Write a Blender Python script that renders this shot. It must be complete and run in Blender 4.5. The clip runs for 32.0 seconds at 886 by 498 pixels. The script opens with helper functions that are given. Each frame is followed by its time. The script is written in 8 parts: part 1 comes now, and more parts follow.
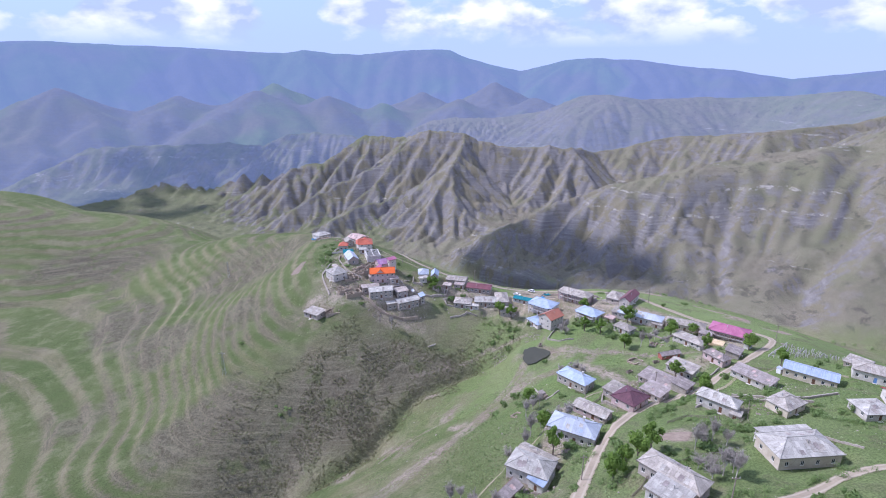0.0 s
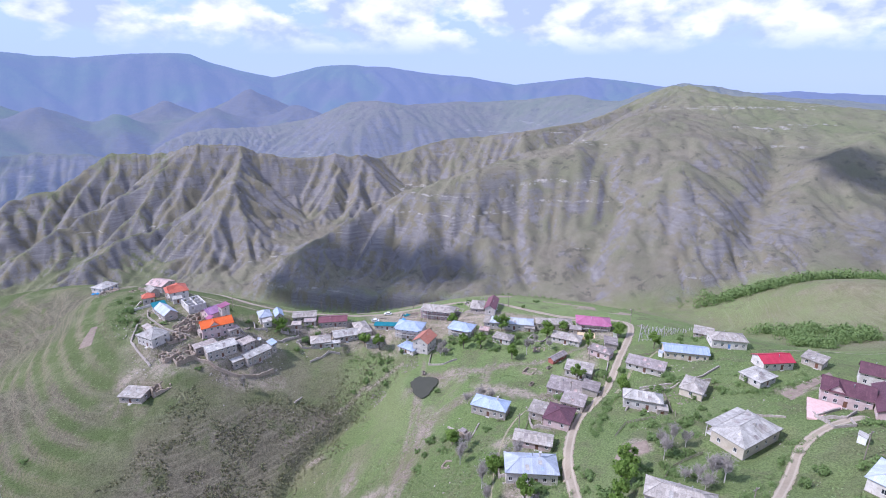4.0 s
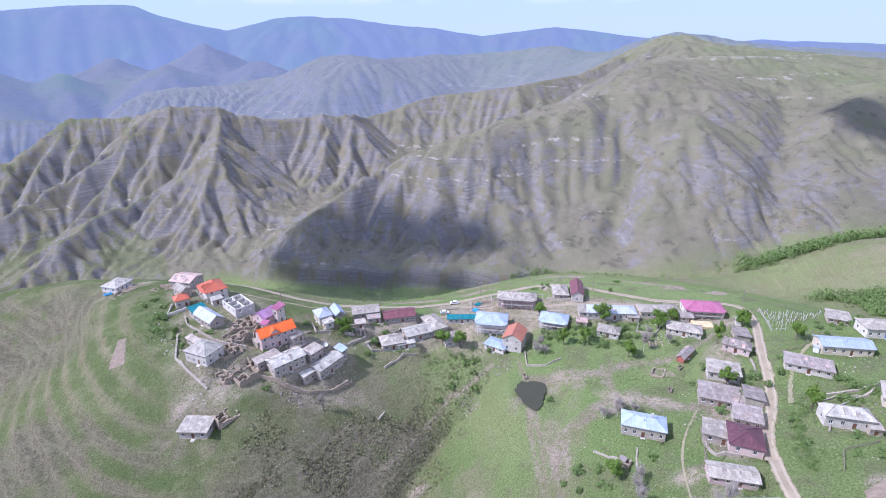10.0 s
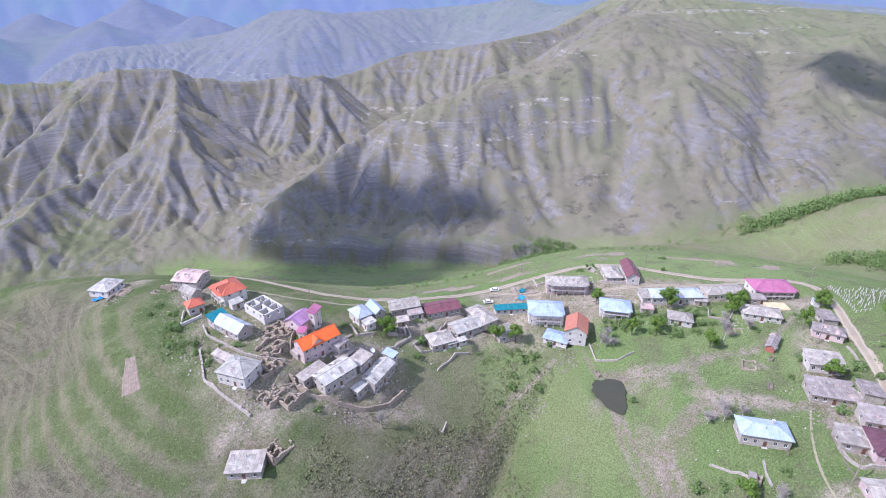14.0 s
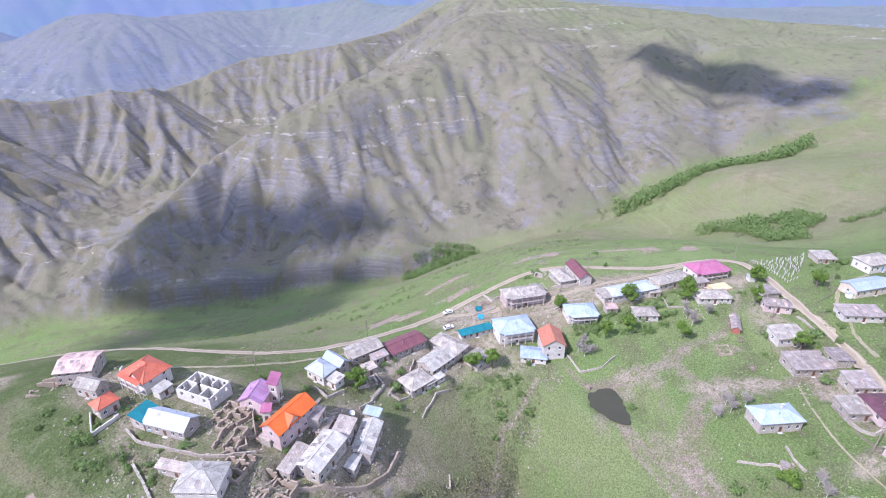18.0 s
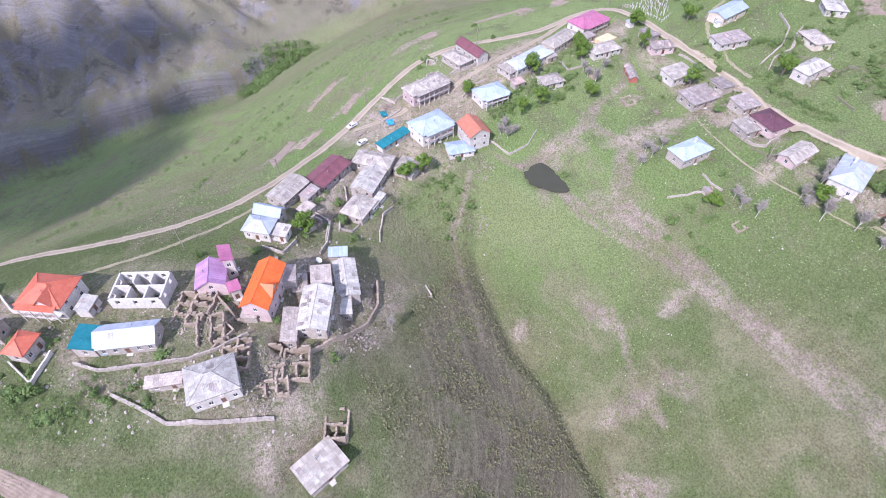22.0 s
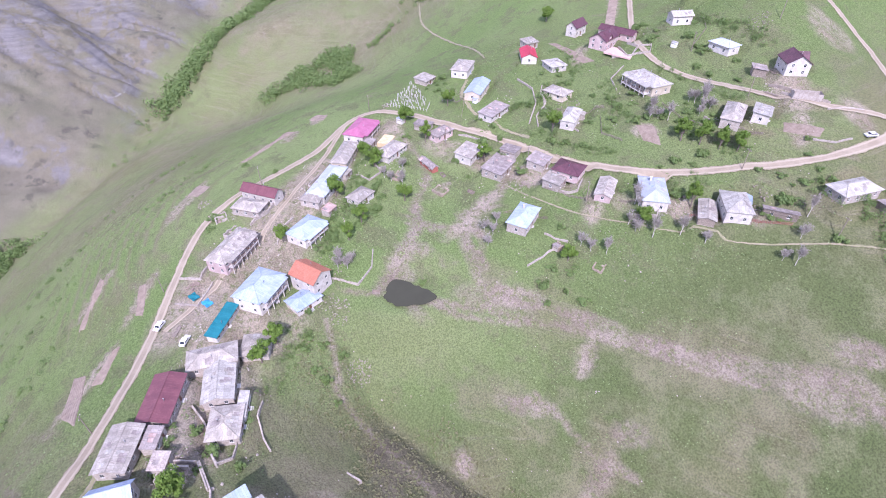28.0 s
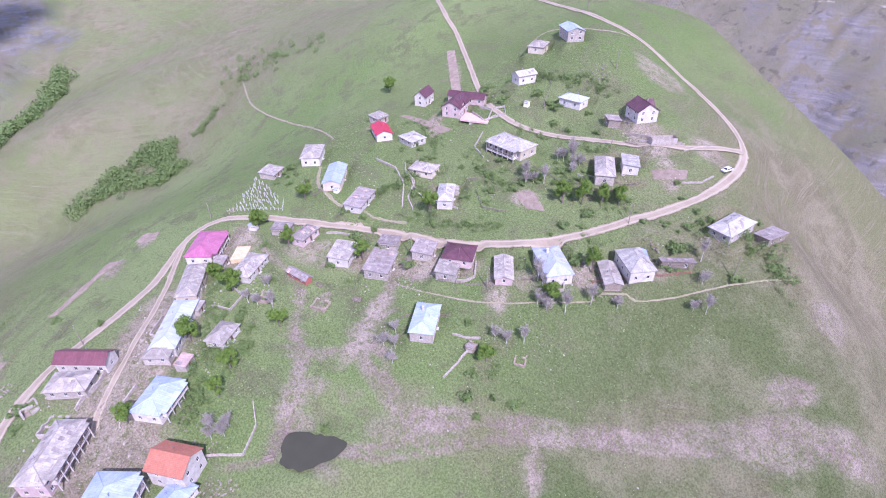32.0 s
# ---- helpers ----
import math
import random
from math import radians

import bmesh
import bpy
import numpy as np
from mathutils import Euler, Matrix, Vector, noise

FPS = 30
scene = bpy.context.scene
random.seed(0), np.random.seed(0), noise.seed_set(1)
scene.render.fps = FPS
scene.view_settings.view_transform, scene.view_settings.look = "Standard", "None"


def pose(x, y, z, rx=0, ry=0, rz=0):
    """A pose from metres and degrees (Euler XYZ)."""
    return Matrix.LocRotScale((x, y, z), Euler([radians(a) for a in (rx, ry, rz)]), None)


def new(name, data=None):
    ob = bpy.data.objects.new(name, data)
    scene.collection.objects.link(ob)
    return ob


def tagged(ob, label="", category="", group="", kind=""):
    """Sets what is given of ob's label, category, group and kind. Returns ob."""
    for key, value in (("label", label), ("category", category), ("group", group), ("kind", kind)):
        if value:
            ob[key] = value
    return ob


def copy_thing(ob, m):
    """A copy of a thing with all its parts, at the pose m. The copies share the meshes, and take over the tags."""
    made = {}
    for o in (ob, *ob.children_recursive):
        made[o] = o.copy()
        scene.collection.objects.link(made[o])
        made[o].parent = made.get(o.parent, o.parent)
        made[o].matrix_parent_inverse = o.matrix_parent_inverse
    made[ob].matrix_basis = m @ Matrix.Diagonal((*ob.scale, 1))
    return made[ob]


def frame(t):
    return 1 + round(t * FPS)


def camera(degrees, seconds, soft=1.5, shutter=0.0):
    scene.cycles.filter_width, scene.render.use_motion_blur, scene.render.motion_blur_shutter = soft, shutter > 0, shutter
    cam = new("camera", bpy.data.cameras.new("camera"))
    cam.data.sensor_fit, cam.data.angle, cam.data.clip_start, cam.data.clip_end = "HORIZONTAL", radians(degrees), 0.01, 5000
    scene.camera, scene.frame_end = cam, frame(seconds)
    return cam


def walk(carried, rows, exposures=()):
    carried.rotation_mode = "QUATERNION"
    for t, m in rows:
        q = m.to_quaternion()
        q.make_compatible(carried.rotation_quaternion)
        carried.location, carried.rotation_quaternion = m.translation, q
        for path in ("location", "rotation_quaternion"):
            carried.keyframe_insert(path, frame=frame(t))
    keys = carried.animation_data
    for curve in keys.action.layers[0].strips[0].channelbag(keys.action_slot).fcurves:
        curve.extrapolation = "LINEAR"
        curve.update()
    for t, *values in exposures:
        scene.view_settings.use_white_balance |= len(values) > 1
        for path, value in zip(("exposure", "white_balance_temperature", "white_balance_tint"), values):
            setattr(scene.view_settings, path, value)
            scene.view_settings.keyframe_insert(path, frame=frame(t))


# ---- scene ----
cam = camera(79.2, 32.0, soft=1.0)
METRES, EYE, TILT, LEAN, TURN = 340.0, 128.0, -18.5, 0.0, 0.0
ROWS = [
    (0.0, 0.0, 0.0, 0.0, 0.0, 0.0, -0.0),
    (0.5, -0.0147, 0.0115, 0.0035, -3.62, 0.01, 1.06),
    (1.0, -0.0316, 0.0235, 0.0076, -5.31, -0.02, 1.56),
    (1.5, -0.0442, 0.0355, 0.0108, -10.87, -0.14, 3.28),
    (2.0, -0.0601, 0.0496, 0.015, -18.47, -0.61, 5.51),
    (2.5, -0.0741, 0.0623, 0.0196, -21.19, -0.87, 6.32),
    (4.5, -0.1177, 0.1153, 0.039, -24.62, -1.16, 7.9),
    (5.0, -0.128, 0.1276, 0.0373, -25.19, -2.62, 8.06),
    (5.5, -0.1351, 0.1433, 0.0479, -25.69, -4.32, 8.31),
    (6.0, -0.1428, 0.1567, 0.0519, -26.01, -4.36, 8.42),
    (6.5, -0.1516, 0.171, 0.0544, -26.27, -4.91, 8.54),
    (7.0, -0.1581, 0.1854, 0.0607, -26.45, -6.03, 8.66),
    (7.5, -0.1653, 0.2006, 0.0653, -26.63, -6.05, 8.76),
    (8.0, -0.1723, 0.2148, 0.0697, -26.75, -6.06, 8.83),
    (8.5, -0.1792, 0.2302, 0.0749, -26.84, -6.07, 8.9),
    (9.0, -0.1858, 0.2446, 0.079, -27.55, -6.1, 9.08),
    (9.5, -0.193, 0.2605, 0.084, -27.66, -6.1, 9.08),
    (10.0, -0.1973, 0.2743, 0.0886, -27.94, -6.13, 9.23),
    (10.5, -0.2062, 0.2912, 0.0939, -28.56, -6.17, 9.28),
    (11.0, -0.2118, 0.3058, 0.0985, -29.29, -6.25, 9.48),
    (11.5, -0.2189, 0.3222, 0.1042, -29.82, -6.34, 9.62),
    (12.0, -0.2252, 0.3372, 0.1089, -30.78, -6.43, 9.88),
    (12.5, -0.2315, 0.3534, 0.1141, -31.45, -6.53, 10.1),
    (13.0, -0.237, 0.3686, 0.1185, -32.09, -8.24, 10.33),
    (13.5, -0.2431, 0.3852, 0.1234, -32.71, -11.16, 10.5),
    (14.0, -0.2484, 0.4003, 0.1284, -32.99, -11.24, 10.57),
    (14.5, -0.254, 0.4166, 0.1333, -33.11, -11.61, 10.62),
    (16.5, -0.274, 0.4791, 0.1538, -38.78, -12.63, 12.1),
    (17.0, -0.2777, 0.493, 0.1583, -40.77, -13.01, 12.63),
    (17.5, -0.2819, 0.509, 0.1628, -45.46, -13.98, 13.73),
    (18.0, -0.2886, 0.5272, 0.1679, -50.6, -15.04, 14.59),
    (18.5, -0.296, 0.542, 0.1671, -52.62, -24.25, 14.87),
    (19.0, -0.2957, 0.5581, 0.1777, -54.0, -25.4, 15.1),
    (19.5, -0.2985, 0.5722, 0.1819, -55.7, -26.59, 15.39),
    (20.0, -0.3002, 0.587, 0.1858, -60.89, -27.82, 16.25),
    (20.5, -0.307, 0.6013, 0.1854, -64.81, -32.96, 16.56),
    (21.0, -0.3103, 0.6166, 0.1879, -67.82, -40.66, 16.77),
    (21.5, -0.3027, 0.6288, 0.1981, -70.59, -43.23, 17.19),
    (22.0, -0.3028, 0.6431, 0.2023, -75.01, -44.37, 17.5),
    (22.5, -0.3013, 0.6551, 0.2057, -77.55, -45.03, 17.68),
    (23.0, -0.2984, 0.6688, 0.2096, -85.32, -47.25, 17.98),
    (23.5, -0.2958, 0.6815, 0.2126, -93.17, -49.36, 18.02),
    (24.0, -0.2912, 0.6934, 0.2156, -99.78, -51.09, 17.9),
    (24.5, -0.2864, 0.7026, 0.2179, -103.85, -52.05, 17.71),
    (25.0, -0.2801, 0.7102, 0.2202, -105.87, -47.94, 17.71),
    (25.5, -0.2735, 0.7155, 0.2217, -106.29, -47.36, 17.75),
    (27.5, -0.24, 0.7228, 0.224, -109.97, -46.67, 17.74),
    (28.0, -0.2313, 0.7238, 0.2227, -109.74, -45.99, 17.71),
    (28.5, -0.2194, 0.7223, 0.2239, -111.91, -45.93, 17.61),
    (29.0, -0.2095, 0.7221, 0.2216, -113.99, -45.56, 17.38),
    (29.5, -0.1983, 0.7211, 0.221, -116.26, -46.1, 17.11),
    (30.0, -0.1859, 0.7207, 0.221, -117.21, -44.96, 16.85),
    (30.5, -0.1738, 0.7179, 0.2207, -119.89, -45.66, 16.58),
    (31.0, -0.1616, 0.7132, 0.2187, -121.64, -45.37, 16.43),
    (31.5, -0.1492, 0.7113, 0.218, -125.3, -45.55, 15.89),
    (32.0, -0.1356, 0.7069, 0.2168, -129.1, -46.46, 15.31),
]
EXPOSURES = [(0.0, 0.32, 5700.0, 23.0), (9.0, 0.52, 5700.0, 22.0), (14.0, 0.61, 5750.0, 22.0), (19.0, 0.71, 5850.0, 23.0), (23.0, 0.71, 5900.0, 27.0),
             (28.0, 0.71, 5800.0, 32.0), (32.0, 0.67, 5600.0, 40.0)]
walk(cam, [(t, pose(0, 0, EYE, TILT, LEAN, TURN) @ pose(METRES * x, METRES * y, METRES * z, 90 + pitch, roll, yaw)) for t, x, y, z, yaw, pitch, roll in ROWS], EXPOSURES)

# ---- sky and sun ----
SUN_YAW, SUN_HEIGHT = 75.0, 46.0            # degrees: the way to the sun, counted from +y towards -x; above the horizon
sky = bpy.data.worlds.new("sky")
sky.use_nodes = True
scene.world = sky
nt = sky.node_tree
nt.nodes.clear()
out = nt.nodes.new("ShaderNodeOutputWorld")
bg = nt.nodes.new("ShaderNodeBackground")
tex = nt.nodes.new("ShaderNodeTexSky")
tex.sky_type, tex.sun_disc = "NISHITA", False
tex.sun_elevation, tex.sun_rotation = radians(SUN_HEIGHT), radians(-SUN_YAW)
tex.altitude, tex.air_density, tex.dust_density, tex.ozone_density = 1500, 1.2, 0.3, 2.0
bg.inputs["Strength"].default_value = 0.15
geo = nt.nodes.new("ShaderNodeTexCoord")
sep = nt.nodes.new("ShaderNodeSeparateXYZ")
nt.links.new(geo.outputs["Generated"], sep.inputs[0])
# cumulus: noise over the directions, flattened towards the horizon
deck = nt.nodes.new("ShaderNodeMapping")
deck.inputs["Scale"].default_value = (1.0, 1.0, 1.9)
nt.links.new(geo.outputs["Generated"], deck.inputs["Vector"])
puff = nt.nodes.new("ShaderNodeTexNoise")
puff.inputs["Scale"].default_value, puff.inputs["Detail"].default_value, puff.inputs["Roughness"].default_value = 4.4, 10.0, 0.52
nt.links.new(deck.outputs[0], puff.inputs["Vector"])
shape = nt.nodes.new("ShaderNodeValToRGB")
shape.color_ramp.elements[0].position, shape.color_ramp.elements[1].position = 0.45, 0.50
nt.links.new(puff.outputs["Fac"], shape.inputs[0])
lowfade = nt.nodes.new("ShaderNodeMapRange")
lowfade.inputs["From Min"].default_value, lowfade.inputs["From Max"].default_value = 0.035, 0.075
nt.links.new(sep.outputs["Z"], lowfade.inputs["Value"])
cover = nt.nodes.new("ShaderNodeMath")
cover.operation = "MULTIPLY"
nt.links.new(shape.outputs["Color"], cover.inputs[0])
nt.links.new(lowfade.outputs[0], cover.inputs[1])
fluff = nt.nodes.new("ShaderNodeTexNoise")
fluff.inputs["Scale"].default_value, fluff.inputs["Detail"].default_value = 14.0, 7.0
nt.links.new(deck.outputs[0], fluff.inputs["Vector"])
tint = nt.nodes.new("ShaderNodeValToRGB")
tint.color_ramp.elements[0].position, tint.color_ramp.elements[0].color = 0.38, (2.9, 3.5, 5.0, 1)
tint.color_ramp.elements[1].position, tint.color_ramp.elements[1].color = 0.58, (5.6, 5.8, 6.4, 1)
nt.links.new(fluff.outputs["Fac"], tint.inputs[0])
# a pale blue haze lies low over the horizon
low_air = nt.nodes.new("ShaderNodeMapRange")
low_air.interpolation_type = "SMOOTHSTEP"
for key, v in (("From Min", 0.02), ("From Max", 0.42), ("To Min", 0.95), ("To Max", 0.0)):
    low_air.inputs[key].default_value = v
nt.links.new(sep.outputs["Z"], low_air.inputs["Value"])
veil = nt.nodes.new("ShaderNodeMix")
veil.data_type = "RGBA"
veil.inputs[7].default_value = (2.7, 3.5, 5.4, 1)
nt.links.new(low_air.outputs[0], veil.inputs[0])
nt.links.new(tex.outputs[0], veil.inputs[6])
mixc = nt.nodes.new("ShaderNodeMix")
mixc.data_type = "RGBA"
nt.links.new(cover.outputs[0], mixc.inputs[0])
nt.links.new(veil.outputs[2], mixc.inputs[6])
nt.links.new(tint.outputs["Color"], mixc.inputs[7])
nt.links.new(mixc.outputs[2], bg.inputs["Color"])
nt.links.new(bg.outputs[0], out.inputs[0])
sun_data = bpy.data.lights.new("sun", "SUN")
sun_data.energy, sun_data.angle, sun_data.color = 3.6, radians(1.2), (1.0, 0.95, 0.88)
sun = new("sun", sun_data)
sun.matrix_world = Matrix.Translation((0, 0, 900)) @ Euler((radians(90 - SUN_HEIGHT), 0, radians(180 + SUN_YAW))).to_matrix().to_4x4()
TO_SUN = Vector((-math.sin(radians(SUN_YAW)) * math.cos(radians(SUN_HEIGHT)), math.cos(radians(SUN_YAW)) * math.cos(radians(SUN_HEIGHT)), math.sin(radians(SUN_HEIGHT))))

# ---- materials ----
def fresh(name):
    m = bpy.data.materials.new(name)
    m.use_nodes = True
    t = m.node_tree
    return m, t, t.nodes["Principled BSDF"]


def node(t, kind, **values):
    n = t.nodes.new("ShaderNode" + kind)
    for key, v in values.items():
        n.inputs[key.replace("_", " ")].default_value = v
    return n


def mix(t, fac, a, b, mode="MIX"):
    n = t.nodes.new("ShaderNodeMix")
    n.data_type, n.blend_type = "RGBA", mode
    for v, i in ((fac, 0), (a, 6), (b, 7)):
        if isinstance(v, bpy.types.NodeSocket):
            t.links.new(v, n.inputs[i])
        elif i == 0:
            n.inputs[0].default_value = v
        else:
            n.inputs[i].default_value = (*v, 1)
    return n.outputs[2]


def ramp(t, fac, lo, hi):
    n = t.nodes.new("ShaderNodeMapRange")
    n.interpolation_type = "SMOOTHSTEP"
    n.inputs["From Min"].default_value, n.inputs["From Max"].default_value = lo, hi
    t.links.new(fac, n.inputs["Value"])
    return n.outputs[0]


def noise_out(t, vec, scale, detail=4.0, rough=0.55):
    n = node(t, "TexNoise", Scale=scale, Detail=detail, Roughness=rough)
    if vec is not None:
        t.links.new(vec, n.inputs["Vector"])
    return n.outputs["Fac"]


def bump(t, bsdf, height, strength, distance):
    n = node(t, "Bump", Strength=strength, Distance=distance)
    t.links.new(height, n.inputs["Height"])
    t.links.new(n.outputs[0], bsdf.inputs["Normal"])


def plain(name, dark, light, scale=0.8, fine=9.0, rough=0.85, stain=None, relief=0.03, metal=0.0, own=0.12):
    """A surface with grain, patches and a little difference from object to object."""
    m, t, b = fresh(name)
    pos = t.nodes.new("ShaderNodeTexCoord").outputs["Object"]
    info = t.nodes.new("ShaderNodeObjectInfo").outputs["Random"]
    patch, grain = noise_out(t, pos, scale, 5, 0.65), noise_out(t, pos, fine, 3, 0.6)
    col = mix(t, ramp(t, patch, 0.33, 0.67), dark, light)
    col = mix(t, 0.22, col, mix(t, grain, (0.05, 0.05, 0.05), (0.95, 0.95, 0.95)), "OVERLAY")
    if stain:
        col = mix(t, ramp(t, noise_out(t, pos, scale * 1.9, 6, 0.7), 0.56, 0.70), col, stain)
    tone = t.nodes.new("ShaderNodeMapRange")
    tone.inputs["To Min"].default_value, tone.inputs["To Max"].default_value = 1 - own, 1 + own
    t.links.new(info, tone.inputs["Value"])
    hsv = t.nodes.new("ShaderNodeHueSaturation")
    t.links.new(tone.outputs[0], hsv.inputs["Value"])
    t.links.new(col, hsv.inputs["Color"])
    t.links.new(hsv.outputs[0], b.inputs["Base Color"])
    b.inputs["Roughness"].default_value, b.inputs["Metallic"].default_value = rough, metal
    bump(t, b, grain, 0.5, relief)
    return m


def roofing(name, dark, light, stain, rough=0.6, sheet=(1.1, 1.7), seam=0.55, wavy=0.18, spec=0.4, fade=0.35):
    """Roof sheets laid in courses: u runs along the eave and v up the slope, in metres."""
    m, t, b = fresh(name)
    uv = t.nodes.new("ShaderNodeUVMap").outputs[0]
    pos = t.nodes.new("ShaderNodeTexCoord").outputs["Object"]
    tiles = node(t, "TexBrick", Scale=1.0, Mortar_Size=0.03, Brick_Width=sheet[0], Row_Height=sheet[1])
    tiles.inputs["Color1"].default_value, tiles.inputs["Color2"].default_value, tiles.inputs["Mortar"].default_value = (0.32, 0.32, 0.32, 1), (0.72, 0.72, 0.72, 1), (0.1, 0.1, 0.1, 1)
    t.links.new(uv, tiles.inputs["Vector"])
    wide, fine = noise_out(t, pos, 0.35, 5, 0.65), noise_out(t, pos, 3.0, 5, 0.7)
    col = mix(t, ramp(t, wide, 0.3, 0.7), dark, light)
    col = mix(t, seam * 0.7, col, tiles.outputs["Color"], "OVERLAY")
    stretch = node(t, "Mapping", Scale=(1.6, 0.25, 1.0))
    t.links.new(uv, stretch.inputs["Vector"])
    streak = noise_out(t, stretch.outputs[0], 1.3, 5, 0.7)
    col = mix(t, ramp(t, streak, 0.52, 0.75), col, stain)
    col = mix(t, fade, col, mix(t, fine, (0.1, 0.1, 0.1), (0.9, 0.9, 0.9)), "OVERLAY")
    hsv = t.nodes.new("ShaderNodeHueSaturation")
    tone = t.nodes.new("ShaderNodeMapRange")
    tone.inputs["To Min"].default_value, tone.inputs["To Max"].default_value = 0.86, 1.12
    t.links.new(t.nodes.new("ShaderNodeObjectInfo").outputs["Random"], tone.inputs["Value"])
    t.links.new(tone.outputs[0], hsv.inputs["Value"])
    t.links.new(col, hsv.inputs["Color"])
    t.links.new(hsv.outputs[0], b.inputs["Base Color"])
    b.inputs["Roughness"].default_value, b.inputs["Specular IOR Level"].default_value = rough, spec
    wave = node(t, "TexWave", Scale=math.pi / 2 / wavy / 10, Distortion=0.0)
    wave.bands_direction = "X"
    t.links.new(uv, wave.inputs["Vector"])
    bump(t, b, mix(t, 0.5, wave.outputs["Color"], tiles.outputs["Color"]), 0.35, 0.05)
    return m


